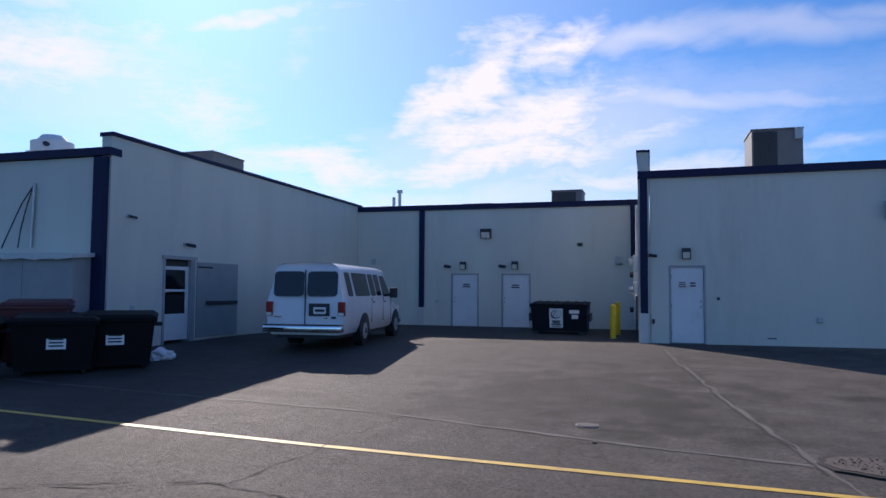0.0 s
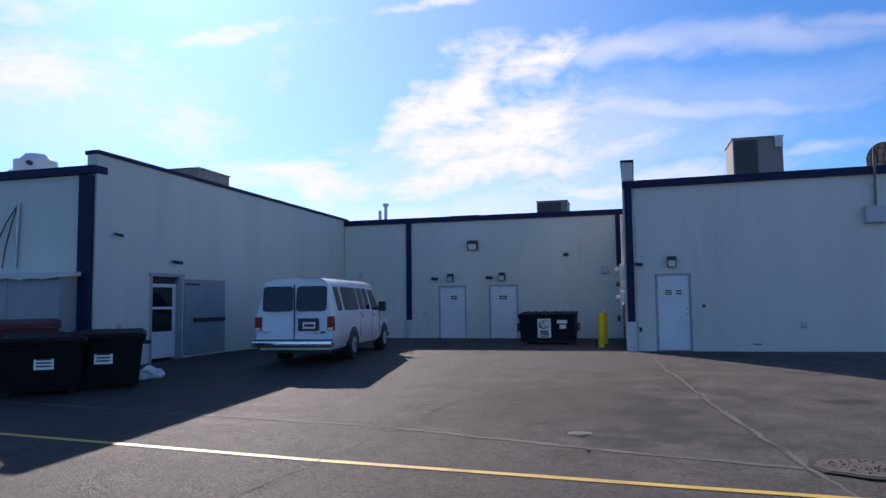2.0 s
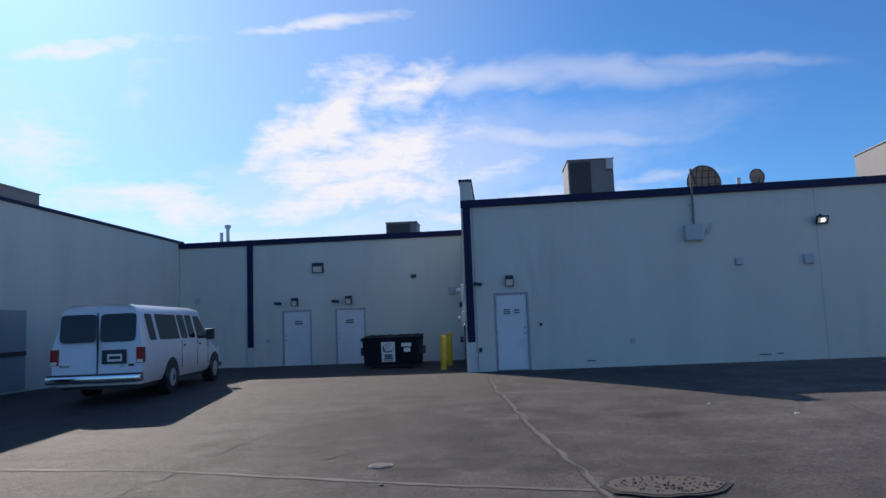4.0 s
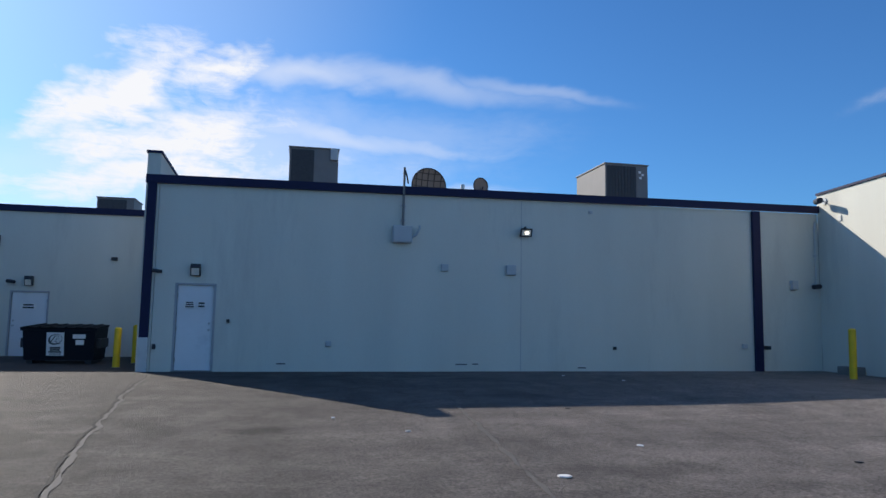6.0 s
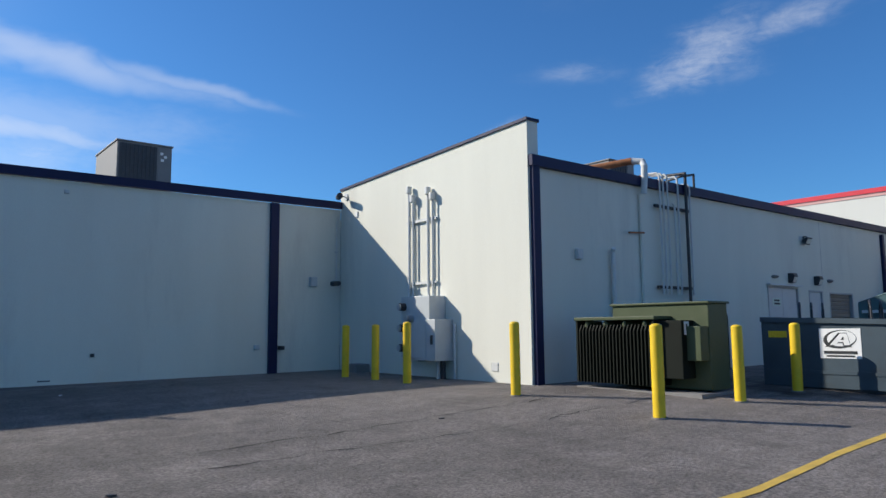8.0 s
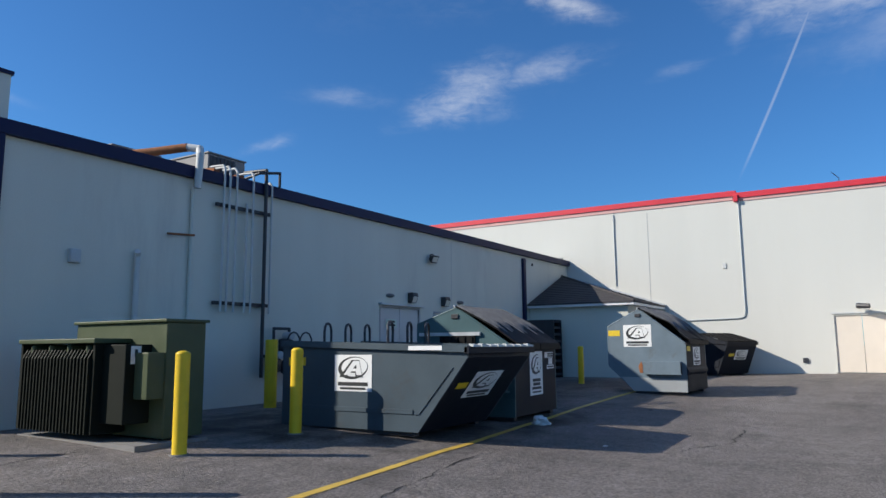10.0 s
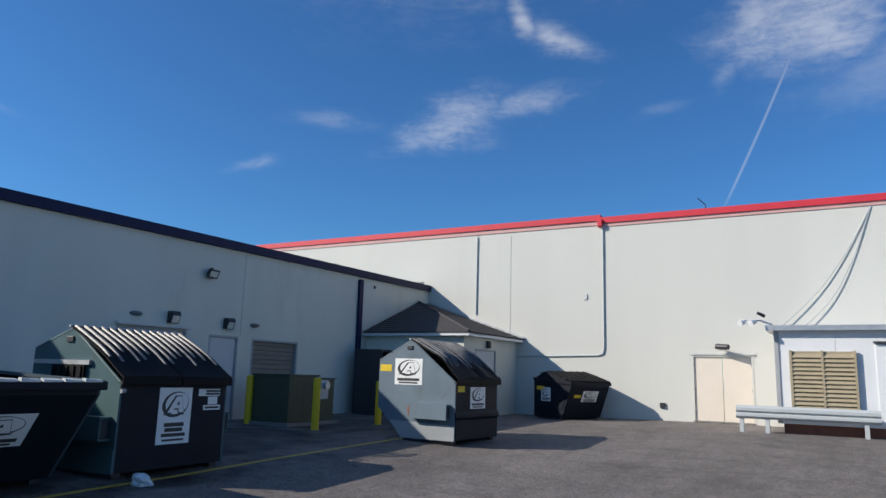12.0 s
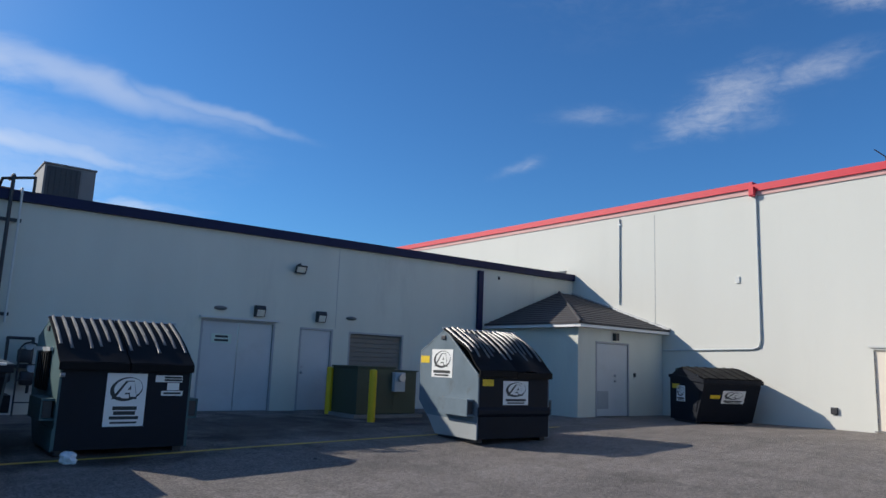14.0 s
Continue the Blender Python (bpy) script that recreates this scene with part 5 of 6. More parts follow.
# ---- white equipment trailer ----
t = thing("equipment_building", pose(37.3, -0.05, 0.53), "white panelled equipment building with a tan louver and door", "equipment building")
for k in range(7):
    part("wall_panel", box(B(), 0.0, 0.06, -1.35 * (k + 1) + 0.004, -1.35 * k - 0.004, 0.60, 2.95), WHITEP, t)
part("end_panel", box(B(), 0.06, 2.6, -0.06, 0.0, 0.60, 2.95), WHITEP, t)
part("corner_post", box(B(), -0.03, 0.09, -0.08, 0.03, 0.60, 2.95, 0.01), FRAMEW, t)
part("roof", hexa(B(), [(-0.2, -9.6, 2.93), (2.8, -9.6, 2.93), (2.8, 0.2, 2.93), (-0.2, 0.2, 2.93), (-0.2, -9.6, 3.06), (2.8, -9.6, 3.16), (2.8, 0.2, 3.16), (-0.2, 0.2, 3.06)]), METAL, t, "pale metal roof edge")
part("core", box(B(), 0.07, 2.6, -9.4, -0.07, 0.60, 2.92), WHITEP, t)
part("skirt", box(B(), 0.1, 2.5, -9.3, -0.1, 0.0, 0.60), BRICKRED, t, "red-brown base under the building")
lv = part("louver_frame", prism(B(), [(-1.76, 0.95), (-1.76, 2.41), (-0.33, 2.41), (-0.33, 0.95)], -0.05, -0.004), LOUVER, t, "tan louvered grille")
sl = None
for c in (-1.42, -0.68):
    for i in range(13):
        mm = pose(-0.075, c, 1.02 + i * 0.106, 0, 32, 0)
        if sl is None:
            sl = part("louver_blade", box(B(), -0.012, 0.012, -0.34, 0.34, -0.055, 0.055), LOUVER, lv, at=mm)
        else:
            o = sl.copy()
            scene.collection.objects.link(o)
            o.matrix_basis = mm
for y in (-1.76, -1.05, -0.34):
    part("louver_mullion", box(B(), -0.11, -0.05, y - 0.03, y + 0.03, 0.93, 2.43), LOUVER, lv)
dr = part("door_leaf", box(B(), -0.035, -0.002, -3.20, -2.20, 0.62, 2.60, 0.005), WHITEP, t, "white flush door")
part("door_hood", box(B(), -0.12, -0.002, -3.24, -2.16, 2.62, 2.66), DARK, t)
part("door_handle", box(B(), -0.10, -0.035, -3.12, -3.02, 1.46, 1.66, 0.01), DARK, dr)
part("print_bar", box(B(), -0.04, -0.035, -2.95, -2.45, 2.18, 2.21), SIGNK, dr)


def guard_rail(y0, y1, x):
    g = ground(x, y0)
    t = thing("guard_rail", pose(x, y0, g - 0.06), "galvanised corrugated guard rail on short posts", "guard rail", "guard rails")
    prof = [(0, 0.40), (-0.07, 0.46), (-0.07, 0.52), (0, 0.56), (-0.07, 0.60), (-0.07, 0.67), (0, 0.73), (0.015, 0.73), (-0.05, 0.665), (-0.05, 0.605), (0.015, 0.56), (-0.05, 0.515), (-0.05, 0.465), (0.015, 0.40)]
    part("rail", prism(B(), prof, 0, y1 - y0, "y"), METERBOX, t)
    for y in (0.12, 0.72, (y1 - y0) - 0.18) if y1 > y0 else (-0.12, -0.72, (y1 - y0) + 0.3):
        part("post", box(B(), 0.016, 0.12, y - 0.05, y + 0.05, -0.2, 0.70, 0.006), METERBOX, t)


guard_rail(0.92, -2.25, 36.95)
guard_rail(-3.35, -7.5, 36.95)


# ---- wall fixtures ----
def wall_box(name, wall, u, z, w, h, d, mat, label, category, group="", lip=True):
    t = thing(name, wall.at(u, z), label, category, group)
    part("case", box(B(), -w / 2, w / 2, -d, 0, -h / 2, h / 2, min(w, h) * 0.06), mat, t)
    if lip:
        part("cover", box(B(), -w * 0.44, w * 0.44, -d - 0.012, -d, -h * 0.42, h * 0.42, 0.004), mat, t)
    return t


def wall_pack(wall, u, z, w, h, label="dark wall lamp with a pale lens"):
    t = thing("wall_lamp", wall.at(u, z), label, "wall lamp", "wall lamps")
    part("housing", prism(B(), [(0, -h / 2), (0, h / 2), (-0.16, h / 2), (-0.19, h * 0.2), (-0.12, -h / 2)], -w / 2, w / 2), DARK, t)
    part("lens", hexa(B(), [(-w * 0.4, -0.128, -h * 0.46), (w * 0.4, -0.128, -h * 0.46), (w * 0.4, -0.11, -h * 0.46), (-w * 0.4, -0.11, -h * 0.46), (-w * 0.4, -0.192, h * 0.12), (w * 0.4, -0.192, h * 0.12), (w * 0.4, -0.17, h * 0.12), (-w * 0.4, -0.17, h * 0.12)]), LENSW, t, "pale ribbed lens")
    return t


def flood(wall, u, z, lit, label):
    t = thing("flood_lamp", wall.at(u, z), label, "flood lamp")
    part("arm", tube(B(), [(0, 0, 0.12), (0, -0.10, 0.14), (0, -0.16, 0.05)], 0.02, 8), DARK, t)
    m = pose(0, -0.17, -0.02, 25)
    part("housing", hexa(B(), [(-0.14, 0.02, -0.09), (0.14, 0.02, -0.09), (0.09, 0.14, -0.05), (-0.09, 0.14, -0.05), (-0.14, 0.02, 0.10), (0.14, 0.02, 0.10), (0.09, 0.14, 0.06), (-0.09, 0.14, 0.06)]), DARK, t, at=m)
    part("bezel", box(B(), -0.16, 0.16, -0.01, 0.02, -0.11, 0.12, 0.01), DARK, t, at=m)
    part("lens", box(B(), -0.12, 0.12, -0.018, -0.01, -0.07, 0.08), LENSW, t, "bright glass", at=m)
    if lit:
        part("bulb", cyl(B(), (-0.03, -0.026, 0.0), (0.05, -0.026, 0.01), 0.035, 12), LAMPON, t, "glowing lamp", at=m)
    return t


def camera_fixture(wall, u, z, s=1.0, side=1):
    t = thing("security_camera", wall.at(u, z), "small dark security camera on a wall bracket", "security camera", "security cameras")
    part("base", cyl(B(), (0, 0, 0), (0, -0.03, 0), 0.05 * s, 12), METERBOX, t)
    part("arm", tube(B(), [(0, -0.02, 0), (0, -0.09 * s, 0), (side * 0.02, -0.12 * s, -0.02)], 0.014, 8), DARK, t)
    part("barrel", cyl(B(), (-side * 0.04, -0.12 * s, -0.02), (side * 0.16 * s, -0.20 * s, -0.05), 0.042 * s, 12), DARK, t)
    return t


def pipe_run(wall, pts, r, mat, label, name="conduit", straps=()):
    t = thing(name, wall.at(0), label, "conduit", "wall conduits")
    part("pipe", tube(B(), pts, r, 10), mat, t, "", True)
    for u, z in straps:
        part("strap", box(B(), u - r * 2.2, u + r * 2.2, -0.05, 0.0, z - 0.02, z + 0.02), METAL, t)
    return t


ua = WA.u_of
wall_pack(WA, ua(0.55, 0), 3.06, 0.22, 0.28)
camera_fixture(WA, ua(-0.36, 0), 3.04, 1.0)
notice("door_notice", WA, ua(0.44, 0), 2.24, 0.26, 0.17, -0.006, "white printed notice on the door", 3)
notice("door_notice", WA, ua(0.71, 0), 2.24, 0.16, 0.17, -0.006, "small dark symbol notice on the door", 2, SIGNW, 1.0)
wall_box("outlet_box", WA, ua(1.33, 0), 1.87, 0.07, 0.08, 0.05, DARK, "small dark outlet box on the wall", "outlet box")
wall_box("outlet_box", WA, ua(3.71, 0), 1.36, 0.13, 0.13, 0.07, METERBOX, "weathered grey outlet cover on the wall", "outlet box")
wall_box("outlet_box", WA, ua(-0.30, 0), 1.25, 0.07, 0.12, 0.05, DARK, "small dark outlet box on the wall", "outlet box")
wall_box("outlet_box", WA, ua(11.22, 0), 1.32, 0.08, 0.08, 0.06, DARK, "small dark outlet box on the wall", "outlet box")
wall_box("outlet_box", WA, ua(15.08, 0), 1.41, 0.14, 0.12, 0.07, METERBOX, "weathered grey outlet cover on the wall", "outlet box")
wall_box("outlet_box", WA, ua(15.73, 0), 1.38, 0.1, 0.1, 0.2, DARK, "dark downspout outlet on the wall", "outlet box")
wall_box("vent_cover", WA, ua(6.57, 0), 3.31, 0.19, 0.18, 0.08, METERBOX, "small grey wall vent cover", "vent cover")
wall_box("vent_cover", WA, ua(8.33, 0), 3.30, 0.26, 0.26, 0.09, METERBOX, "blue-grey wall vent cover", "vent cover")
wall_box("vent_cover", WA, ua(10.55, 0), 4.93, 0.10, 0.08, 0.04, METERBOX, "small grey wall cap", "vent cover")
wall_box("alarm_horn", WA, ua(16.67, 0), 3.14, 0.2, 0.26, 0.12, METERBOX, "grey alarm horn on the wall", "alarm horn")
flood(WA, ua(8.70, 0), 4.30, True, "black flood lamp, lit, on the shaded wall")
camera_fixture(WA, ua(17.36, 0), 3.14, 1.6, -1)
pipe_run(WA, [(ua(17.41, 0), -0.03, 3.2), (ua(17.41, 0), -0.03, 4.75), (ua(17.44, 0), -0.03, 5.0)], 0.022, CONDUIT, "painted conduit up to the roof corner", straps=((ua(17.41, 0), 4.0),))
t = wall_box("junction_box", WA, ua(5.455, 0), 4.115, 0.49, 0.43, 0.18, METERBOX, "grey steel junction box with a mast", "junction box")
pipe_run(WA, [(ua(5.47, 0), -0.09, 4.33), (ua(5.47, 0), -0.13, 5.0), (ua(5.47, 0), -0.16, 5.82)], 0.03, UNITGREY, "steel service mast rising over the roof edge", "service_mast", ((ua(5.47, 0), 4.48), (ua(5.47, 0), 4.86)))
pipe_run(WA, [(ua(5.70, 0), -0.08, 4.05), (ua(5.82, 0), -0.08, 4.12), (ua(5.90, 0), -0.08, 4.28), (ua(5.90, 0), -0.08, 4.36)], 0.028, METERBOX, "bent grey conduit elbow beside the junction box")
pipe_run(WA, [(ua(5.47, 0), -0.16, 5.80), (ua(5.52, 0), -0.2, 5.62), (ua(5.58, 0), -0.1, 5.42)], 0.02, DARK, "black cable drip loop at the mast")
for x, w in ((7.05, 0.30), (7.42, 0.16), (2.6, 0.22), (10.3, 0.24)):
    solid("wall_scuff", prism(B(), rounded(-w / 2, w / 2, -0.014, 0.014, 0.013), -0.003, 0.0, "y"), DARK, "dark scraped mark low on the wall", "wall scuff", WA.at(ua(x, 0), 0.84 + 0.05 * math.sin(x)), "wall scuffs")

ub = WB.u_of
wall_pack(WB, ub(-6.35, 0), 4.2, 0.40, 0.36)
for x in (-7.24, -5.23):
    wall_pack(WB, ub(x, 0), 2.98, 0.22, 0.30)
for x in (-7.92, -5.78):
    camera_fixture(WB, ub(x, 0), 2.98, 1.3)
wall_box("vent_cover", WB, ub(-2.82, 0), 3.75, 0.18, 0.1, 0.1, DARK, "dark vent hood on the wall", "vent cover")
wall_box("vent_cover", WB, ub(-1.44, 0), 3.16, 0.24, 0.28, 0.1, METERBOX, "small grey box on the wall", "vent cover")
wall_box("vent_cover", WB, ub(-10.93, 0), 3.15, 0.16, 0.24, 0.1, METERBOX, "small grey box on the wall", "vent cover")
wall_box("outlet_box", WB, ub(-8.3, 0), 1.6, 0.14, 0.12, 0.06, METERBOX, "weathered grey outlet cover on the wall", "outlet box")
notice("door_notice", WB, ub(-7.12, 0), 2.22, 0.42, 0.2, -0.006, "white notice with dark print on the door", 2)
notice("door_notice", WB, ub(-5.22, 0), 2.20, 0.46, 0.2, -0.006, "white notice with dark print on the door", 2)
notice("door_notice", WD, WD.u_of(27.55, 0), 2.52, 0.5, 0.22, -0.006, "pale green notice on the double door", 2, SIGNG)
for i, (u, z, w, h) in enumerate(((4.9, 2.05, 0.5, 0.55), (4.1, 2.5, 0.4, 0.5), (5.0, 2.85, 0.4, 0.5), (4.2, 1.45, 0.6, 0.9))):
    mt = wall_box("electric_meter", WP, u, z, w, h, 0.16, METERBOX, "grey electric meter box with a round dial", "electric meter", "electric meters")
    part("dial", cyl(B(), (0, -0.17, 0.05), (0, -0.28, 0.05), 0.085, 14), DARK if i % 2 else METAL, mt, "round meter dial", True)
pipe_run(WP, [(4.6, -0.06, 3.1), (4.6, -0.06, 4.6)], 0.04, CONDUIT, "painted conduit on the end wall")
pipe_run(WP, [(5.6, -0.06, 0.7), (5.6, -0.06, 1.9), (5.3, -0.06, 1.95)], 0.03, DARK, "dark gas pipe on the end wall")
camera_fixture(WV, 0.55, 3.78, 0.8)
camera_fixture(WV, 2.55, 3.22, 1.1)
wall_box("outlet_box", WV, 0.75, 1.55, 0.1, 0.14, 0.06, METERBOX, "small grey outlet box", "outlet box")
us = WS.u_of
pipe_run(WS, [(us(-14.62, 0), -0.06, 3.0), (us(-14.57, 0), -0.06, 4.55)], 0.04, METAL, "grey service conduit on the shaded wall", "service_mast")
for k in (0, 1):
    pipe_run(WS, [(us(-14.57, 0), -0.08, 4.5), (us(-14.72 - 0.18 * k, 0), -0.10, 4.05), (us(-14.87 - 0.33 * k, 0), -0.12, 3.45), (us(-14.92 - 0.5 * k, 0), -0.14, 2.98)], 0.016, DARK, "black cable hanging from the conduit", "cable")

# electrical service on the sunlit side wall
t = thing("meter_cabinet", WC.at(3.47), "grey metal electrical cabinet with meters, half in shade", "electrical cabinet")
part("case", box(B(), 0, 0.82, -0.30, 0, 1.18, 2.6, 0.01), METERBOX, t)
part("case", box(B(), 0.82, 1.34, -0.46, 0, 2.05, 2.58, 0.01), METERBOX, t)
part("case", box(B(), 0.82, 1.62, -0.52, 0, 1.14, 2.05, 0.01), METERBOX, t)
part("door_panel", box(B(), 0.86, 1.3, -0.535, -0.52, 1.2, 1.98, 0.004), METERBOX, t)
part("handle", box(B(), 1.50, 1.54, -0.57, -0.52, 1.5, 1.7, 0.006), DARK, t)
part("conduit_drop", cyl(B(), (1.33, -0.2, 0.6), (1.33, -0.2, 1.14), 0.06, 12), CONDUIT, t)
part("conduit_drop", cyl(B(), (1.48, -0.2, 0.6), (1.48, -0.2, 1.14), 0.06, 12), DARK, t)
part("cable_gland", box(B(), 0.55, 0.75, -0.22, -0.08, 1.10, 1.18), DARK, t)
part("riser", cyl(B(), (1.72, -0.05, 0.6), (1.72, -0.05, 1.95), 0.03, 10), CONDUIT, t)
for u, z in ((0.14, 2.36), (0.14, 1.86), (0.14, 1.40), (0.44, 2.08)):
    part("meter", cyl(B(), (u, -0.30, z), (u, -0.44, z), 0.09, 16), DARK if u < 0.3 else METAL, t, "round electric meter", True)
    part("meter_glass", cyl(B(), (u, -0.44, z), (u, -0.48, z), 0.075, 16), METAL, t, "", True)
wall_box("notice_plate", WC, 4.08, 1.75, 0.1, 0.14, 0.302, SIGNW, "small white sticker on the cabinet", "sticker", lip=False)
for u, z1, r in ((3.52, 5.14, 0.042), (3.68, 4.90, 0.03), (4.29, 5.0, 0.04), (4.46, 4.85, 0.024)):
    tt = pipe_run(WC, [(u, -0.09, 2.55), (u, -0.09, z1)], r, CONDUIT, "painted service conduit rising up the sunlit wall", straps=((u, 4.41), (u, 2.92)))
    part("weatherhead", box(B(), u - 0.055, u + 0.055, -0.17, -0.04, z1 - 0.02, z1 + 0.17, 0.03), CONDUIT, tt, "painted weatherhead cap")
for z in (4.41, 2.92):
    solid("strut", box(B(), 3.38, 4.56, -0.075, -0.052, z - 0.03, z + 0.03), CONDUIT, "painted strut channel carrying conduits", "strut", WC.at(0), "struts")
solid("splash_block", box(B(), 1.05, 1.6, -0.42, -0.02, 0.6, 0.95, 0.02), CONCRETE, "grey concrete block at the wall foot", "concrete block", WC.at(0))
camera_fixture(WC, 0.32, 5.55, 2.0)
wall_box("outlet_box", WC, 0.9, 4.98, 0.12, 0.16, 0.03, CONDUIT, "small peeling patch plate on the wall", "patch plate", lip=False)
wall_box("outlet_box", WC, 6.45, 1.05, 0.2, 0.18, 0.012, CONDUIT, "round patched plate on the wall", "patch plate", lip=False)

# pipes on the long shaded wall
ud = WD.u_of
wall_box("vent_cover", WD, ud(18.83, 0), 3.38, 0.18, 0.22, 0.08, METERBOX, "grey outlet cover on the wall", "vent cover")
pipe_run(WD, [(ud(19.93, 0), -0.08, 2.0), (ud(19.93, 0), -0.08, 3.5), (ud(19.88, 0), -0.15, 3.56)], 0.05, CONDUIT, "painted vent pipe behind the transformer")
pipe_run(WD, [(ud(20.48, 0), -0.12, 3.96), (ud(21.06, 0), -0.12, 4.0)], 0.022, RUST, "rusty pipe bracket on the wall", "rusty_bracket")
pipe_run(WD, [(ud(21.06, 0), -0.16, 4.9), (ud(21.06, 0), -0.2, 5.55), (ud(21.1, 0), -0.12, 5.68), (ud(21.0, 0), 0.1, 5.72)], 0.075, CONDUIT, "thick painted gooseneck pipe over the roof edge", "gooseneck_pipe")
pipe_run(WD, [(ud(21.06, 0), -0.04, 2.2), (ud(21.06, 0), -0.04, 4.9)], 0.04, STUCCO, "pale painted downpipe on the wall")
pipe_run(WD, [(ud(21.0, 0), 0.1, 5.72), (ud(20.7, 0), 0.75, 5.66), (ud(20.3, 0), 1.6, 5.6)], 0.085, RUST, "long rusty pipe across the roof", "rusty_pipe")
for i, (x, z1) in enumerate(((21.72, 5.42), (21.86, 5.42), (22.04, 5.42), (22.32, 4.75), (22.48, 5.42), (23.0, 5.3))):
    pipe_run(WD, [(ud(x, 0), -0.14, 2.6), (ud(x, 0), -0.14, z1), (ud(x, 0), -0.08, z1 + 0.08), (ud(x, 0), 0.3, z1 + 0.1)] if z1 > 5 else [(ud(x, 0), -0.14, 2.6), (ud(x, 0), -0.14, z1), (ud(x + 0.06, 0), -0.05, z1 + 0.08)], 0.024, CONDUIT, "painted vertical conduit in a row")
pipe_run(WD, [(ud(22.81, 0), -0.16, 1.3), (ud(22.81, 0), -0.16, 5.62), (ud(22.81, 0), 0.5, 5.66)], 0.038, DARK, "black gas riser pipe", "gas_pipe")
for z in (4.70, 2.77):
    solid("strut", box(B(), ud(21.58, 0), ud(23.06, 0), -0.1, -0.05, z - 0.035, z + 0.035), DARK, "dark strut channel carrying conduits", "strut", WD.at(0), "struts")
pipe_run(WD, [(ud(22.62, 0), 0.3, 5.45), (ud(22.62, 0), -0.16, 5.52), (ud(23.2, 0), -0.16, 5.64), (ud(23.2, 0), -0.16, 5.3)], 0.03, DARK, "bent dark pipe loop at the roof edge", "gas_pipe")
solid("rusty_roof_frame", box(box(box(B(), 21.9, 22.9, 12.6, 13.1, 5.3, 5.46), 21.85, 22.0, 12.55, 13.2, 5.46, 5.56), 22.5, 22.65, 12.55, 13.2, 5.46, 5.54), RUST, "rusty steel pipe support on the roof edge", "pipe support")
t = thing("gas_meter", WD.at(ud(23.1, 0)), "dark gas meters and valves on the wall", "gas meter")
for u, z in ((0.0, 1.55), (0.32, 1.95), (0.40, 1.5)):
    part("meter_body", box(B(), u - 0.12, u + 0.12, -0.34, -0.12, z - 0.14, z + 0.14, 0.04), DARK, t, "", True)
    part("regulator", cyl(B(), (u + 0.06, -0.36, z + 0.2), (u + 0.06, -0.14, z + 0.2), 0.08, 14), METERBOX, t)
part("wall_bracket", box(B(), -0.1, 0.5, -0.2, 0.0, 1.70, 1.76), DARK, t)
part("pipework", tube(B(), [(0, -0.2, 1.3), (0, -0.2, 2.3), (0.45, -0.2, 2.3), (0.45, -0.2, 1.2)], 0.03, 8), DARK, t)
flood(WD, ud(29.45, 0), 4.42, False, "dark unlit flood lamp high on the wall")
wall_pack(WD, ud(28.44, 0), 3.24, 0.24, 0.28, "dark wall lamp beside the double door")
wall_pack(WD, ud(30.17, 0), 3.22, 0.24, 0.28, "dark wall lamp with a pale lens over the door")
for x in (27.46, 31.14):
    t = thing("door_sensor_lamp", WD.at(ud(x, 0), 3.25), "small grey oval wall lamp", "wall lamp", "wall lamps")
    bm = B()
    bmesh.ops.create_uvsphere(bm, u_segments=14, v_segments=8, radius=1.0, matrix=Matrix.Diagonal((0.17, 0.13, 0.055, 1)))
    part("dome", bm, UNITGREY, t, "", True)
solid("door_hood", box(B(), DD[0] - 0.06, DD[1] + 0.06, -0.12, -0.014, 2.99, 3.04), CONDUIT, "pale drip hood over the double door", "door hood", WD.at(0))
wall_box("outlet_box", WD, ud(36.6, 0), 4.95, 0.06, 0.1, 0.04, DARK, "small dark wall bracket", "outlet box")

# tall wall fixtures
ur = lambda y: 30 - y
pipe_run(WR, [(ur(10.12), -0.03, 7.2), (ur(10.12), -0.03, 4.3)], 0.022, METERBOX, "grey conduit on the tall wall", straps=((ur(10.12), 7.0),))
pipe_run(WR, [(ur(5.33), -0.03, 7.3), (ur(5.33), -0.03, 3.1), (ur(5.38), -0.03, 2.93), (ur(5.55), -0.03, 2.87), (ur(8.45), -0.03, 2.80)], 0.026, METERBOX, "long grey conduit with a bend on the tall wall")
wall_box("roof_bracket", WR, ur(5.40), 7.34, 0.16, 0.26, 0.16, RED, "red painted bracket at the coping step", "bracket")
wall_box("vent_cover", WR, ur(5.96), 4.84, 0.13, 0.2, 0.03, CONDUIT, "small pale plate on the tall wall", "vent cover", lip=False)
wall_box("vent_cover", WR, ur(3.48), 1.34, 0.17, 0.17, 0.05, DARK, "small dark square wall vent", "vent cover")
solid("door_hood", box(B(), DW[0] - 0.05, DW[1] + 0.05, -0.05, -0.014, 2.93, 2.98), CONDUIT, "pale drip hood over the cream door", "door hood", WR.at(0))
camera_fixture(WR, ur(1.75), 3.2, 2.0, 1)
for k, (sag, x1) in enumerate(((0.75, -0.55), (0.5, 0.05))):
    bm = B()
    pts = []
    for i in range(15):
        s = i / 14
        y = -2.5 + (x1 + 2.5) * s
        z = 7.2 + (3.72 - 7.2) * s - sag * math.sin(math.pi * s) * (1 - 0.3 * s)
        pts.append((40.185 - 0.1 * s, y, z))
    solid("cable", tube(bm, pts, 0.014, 6), METERBOX, "thin grey cable drooping to the white building", "cable", group="drooping cables")
t = thing("roof_antenna", pose(40.3, 2.0, 7.42), "thin bent metal antenna on the red coping", "antenna")
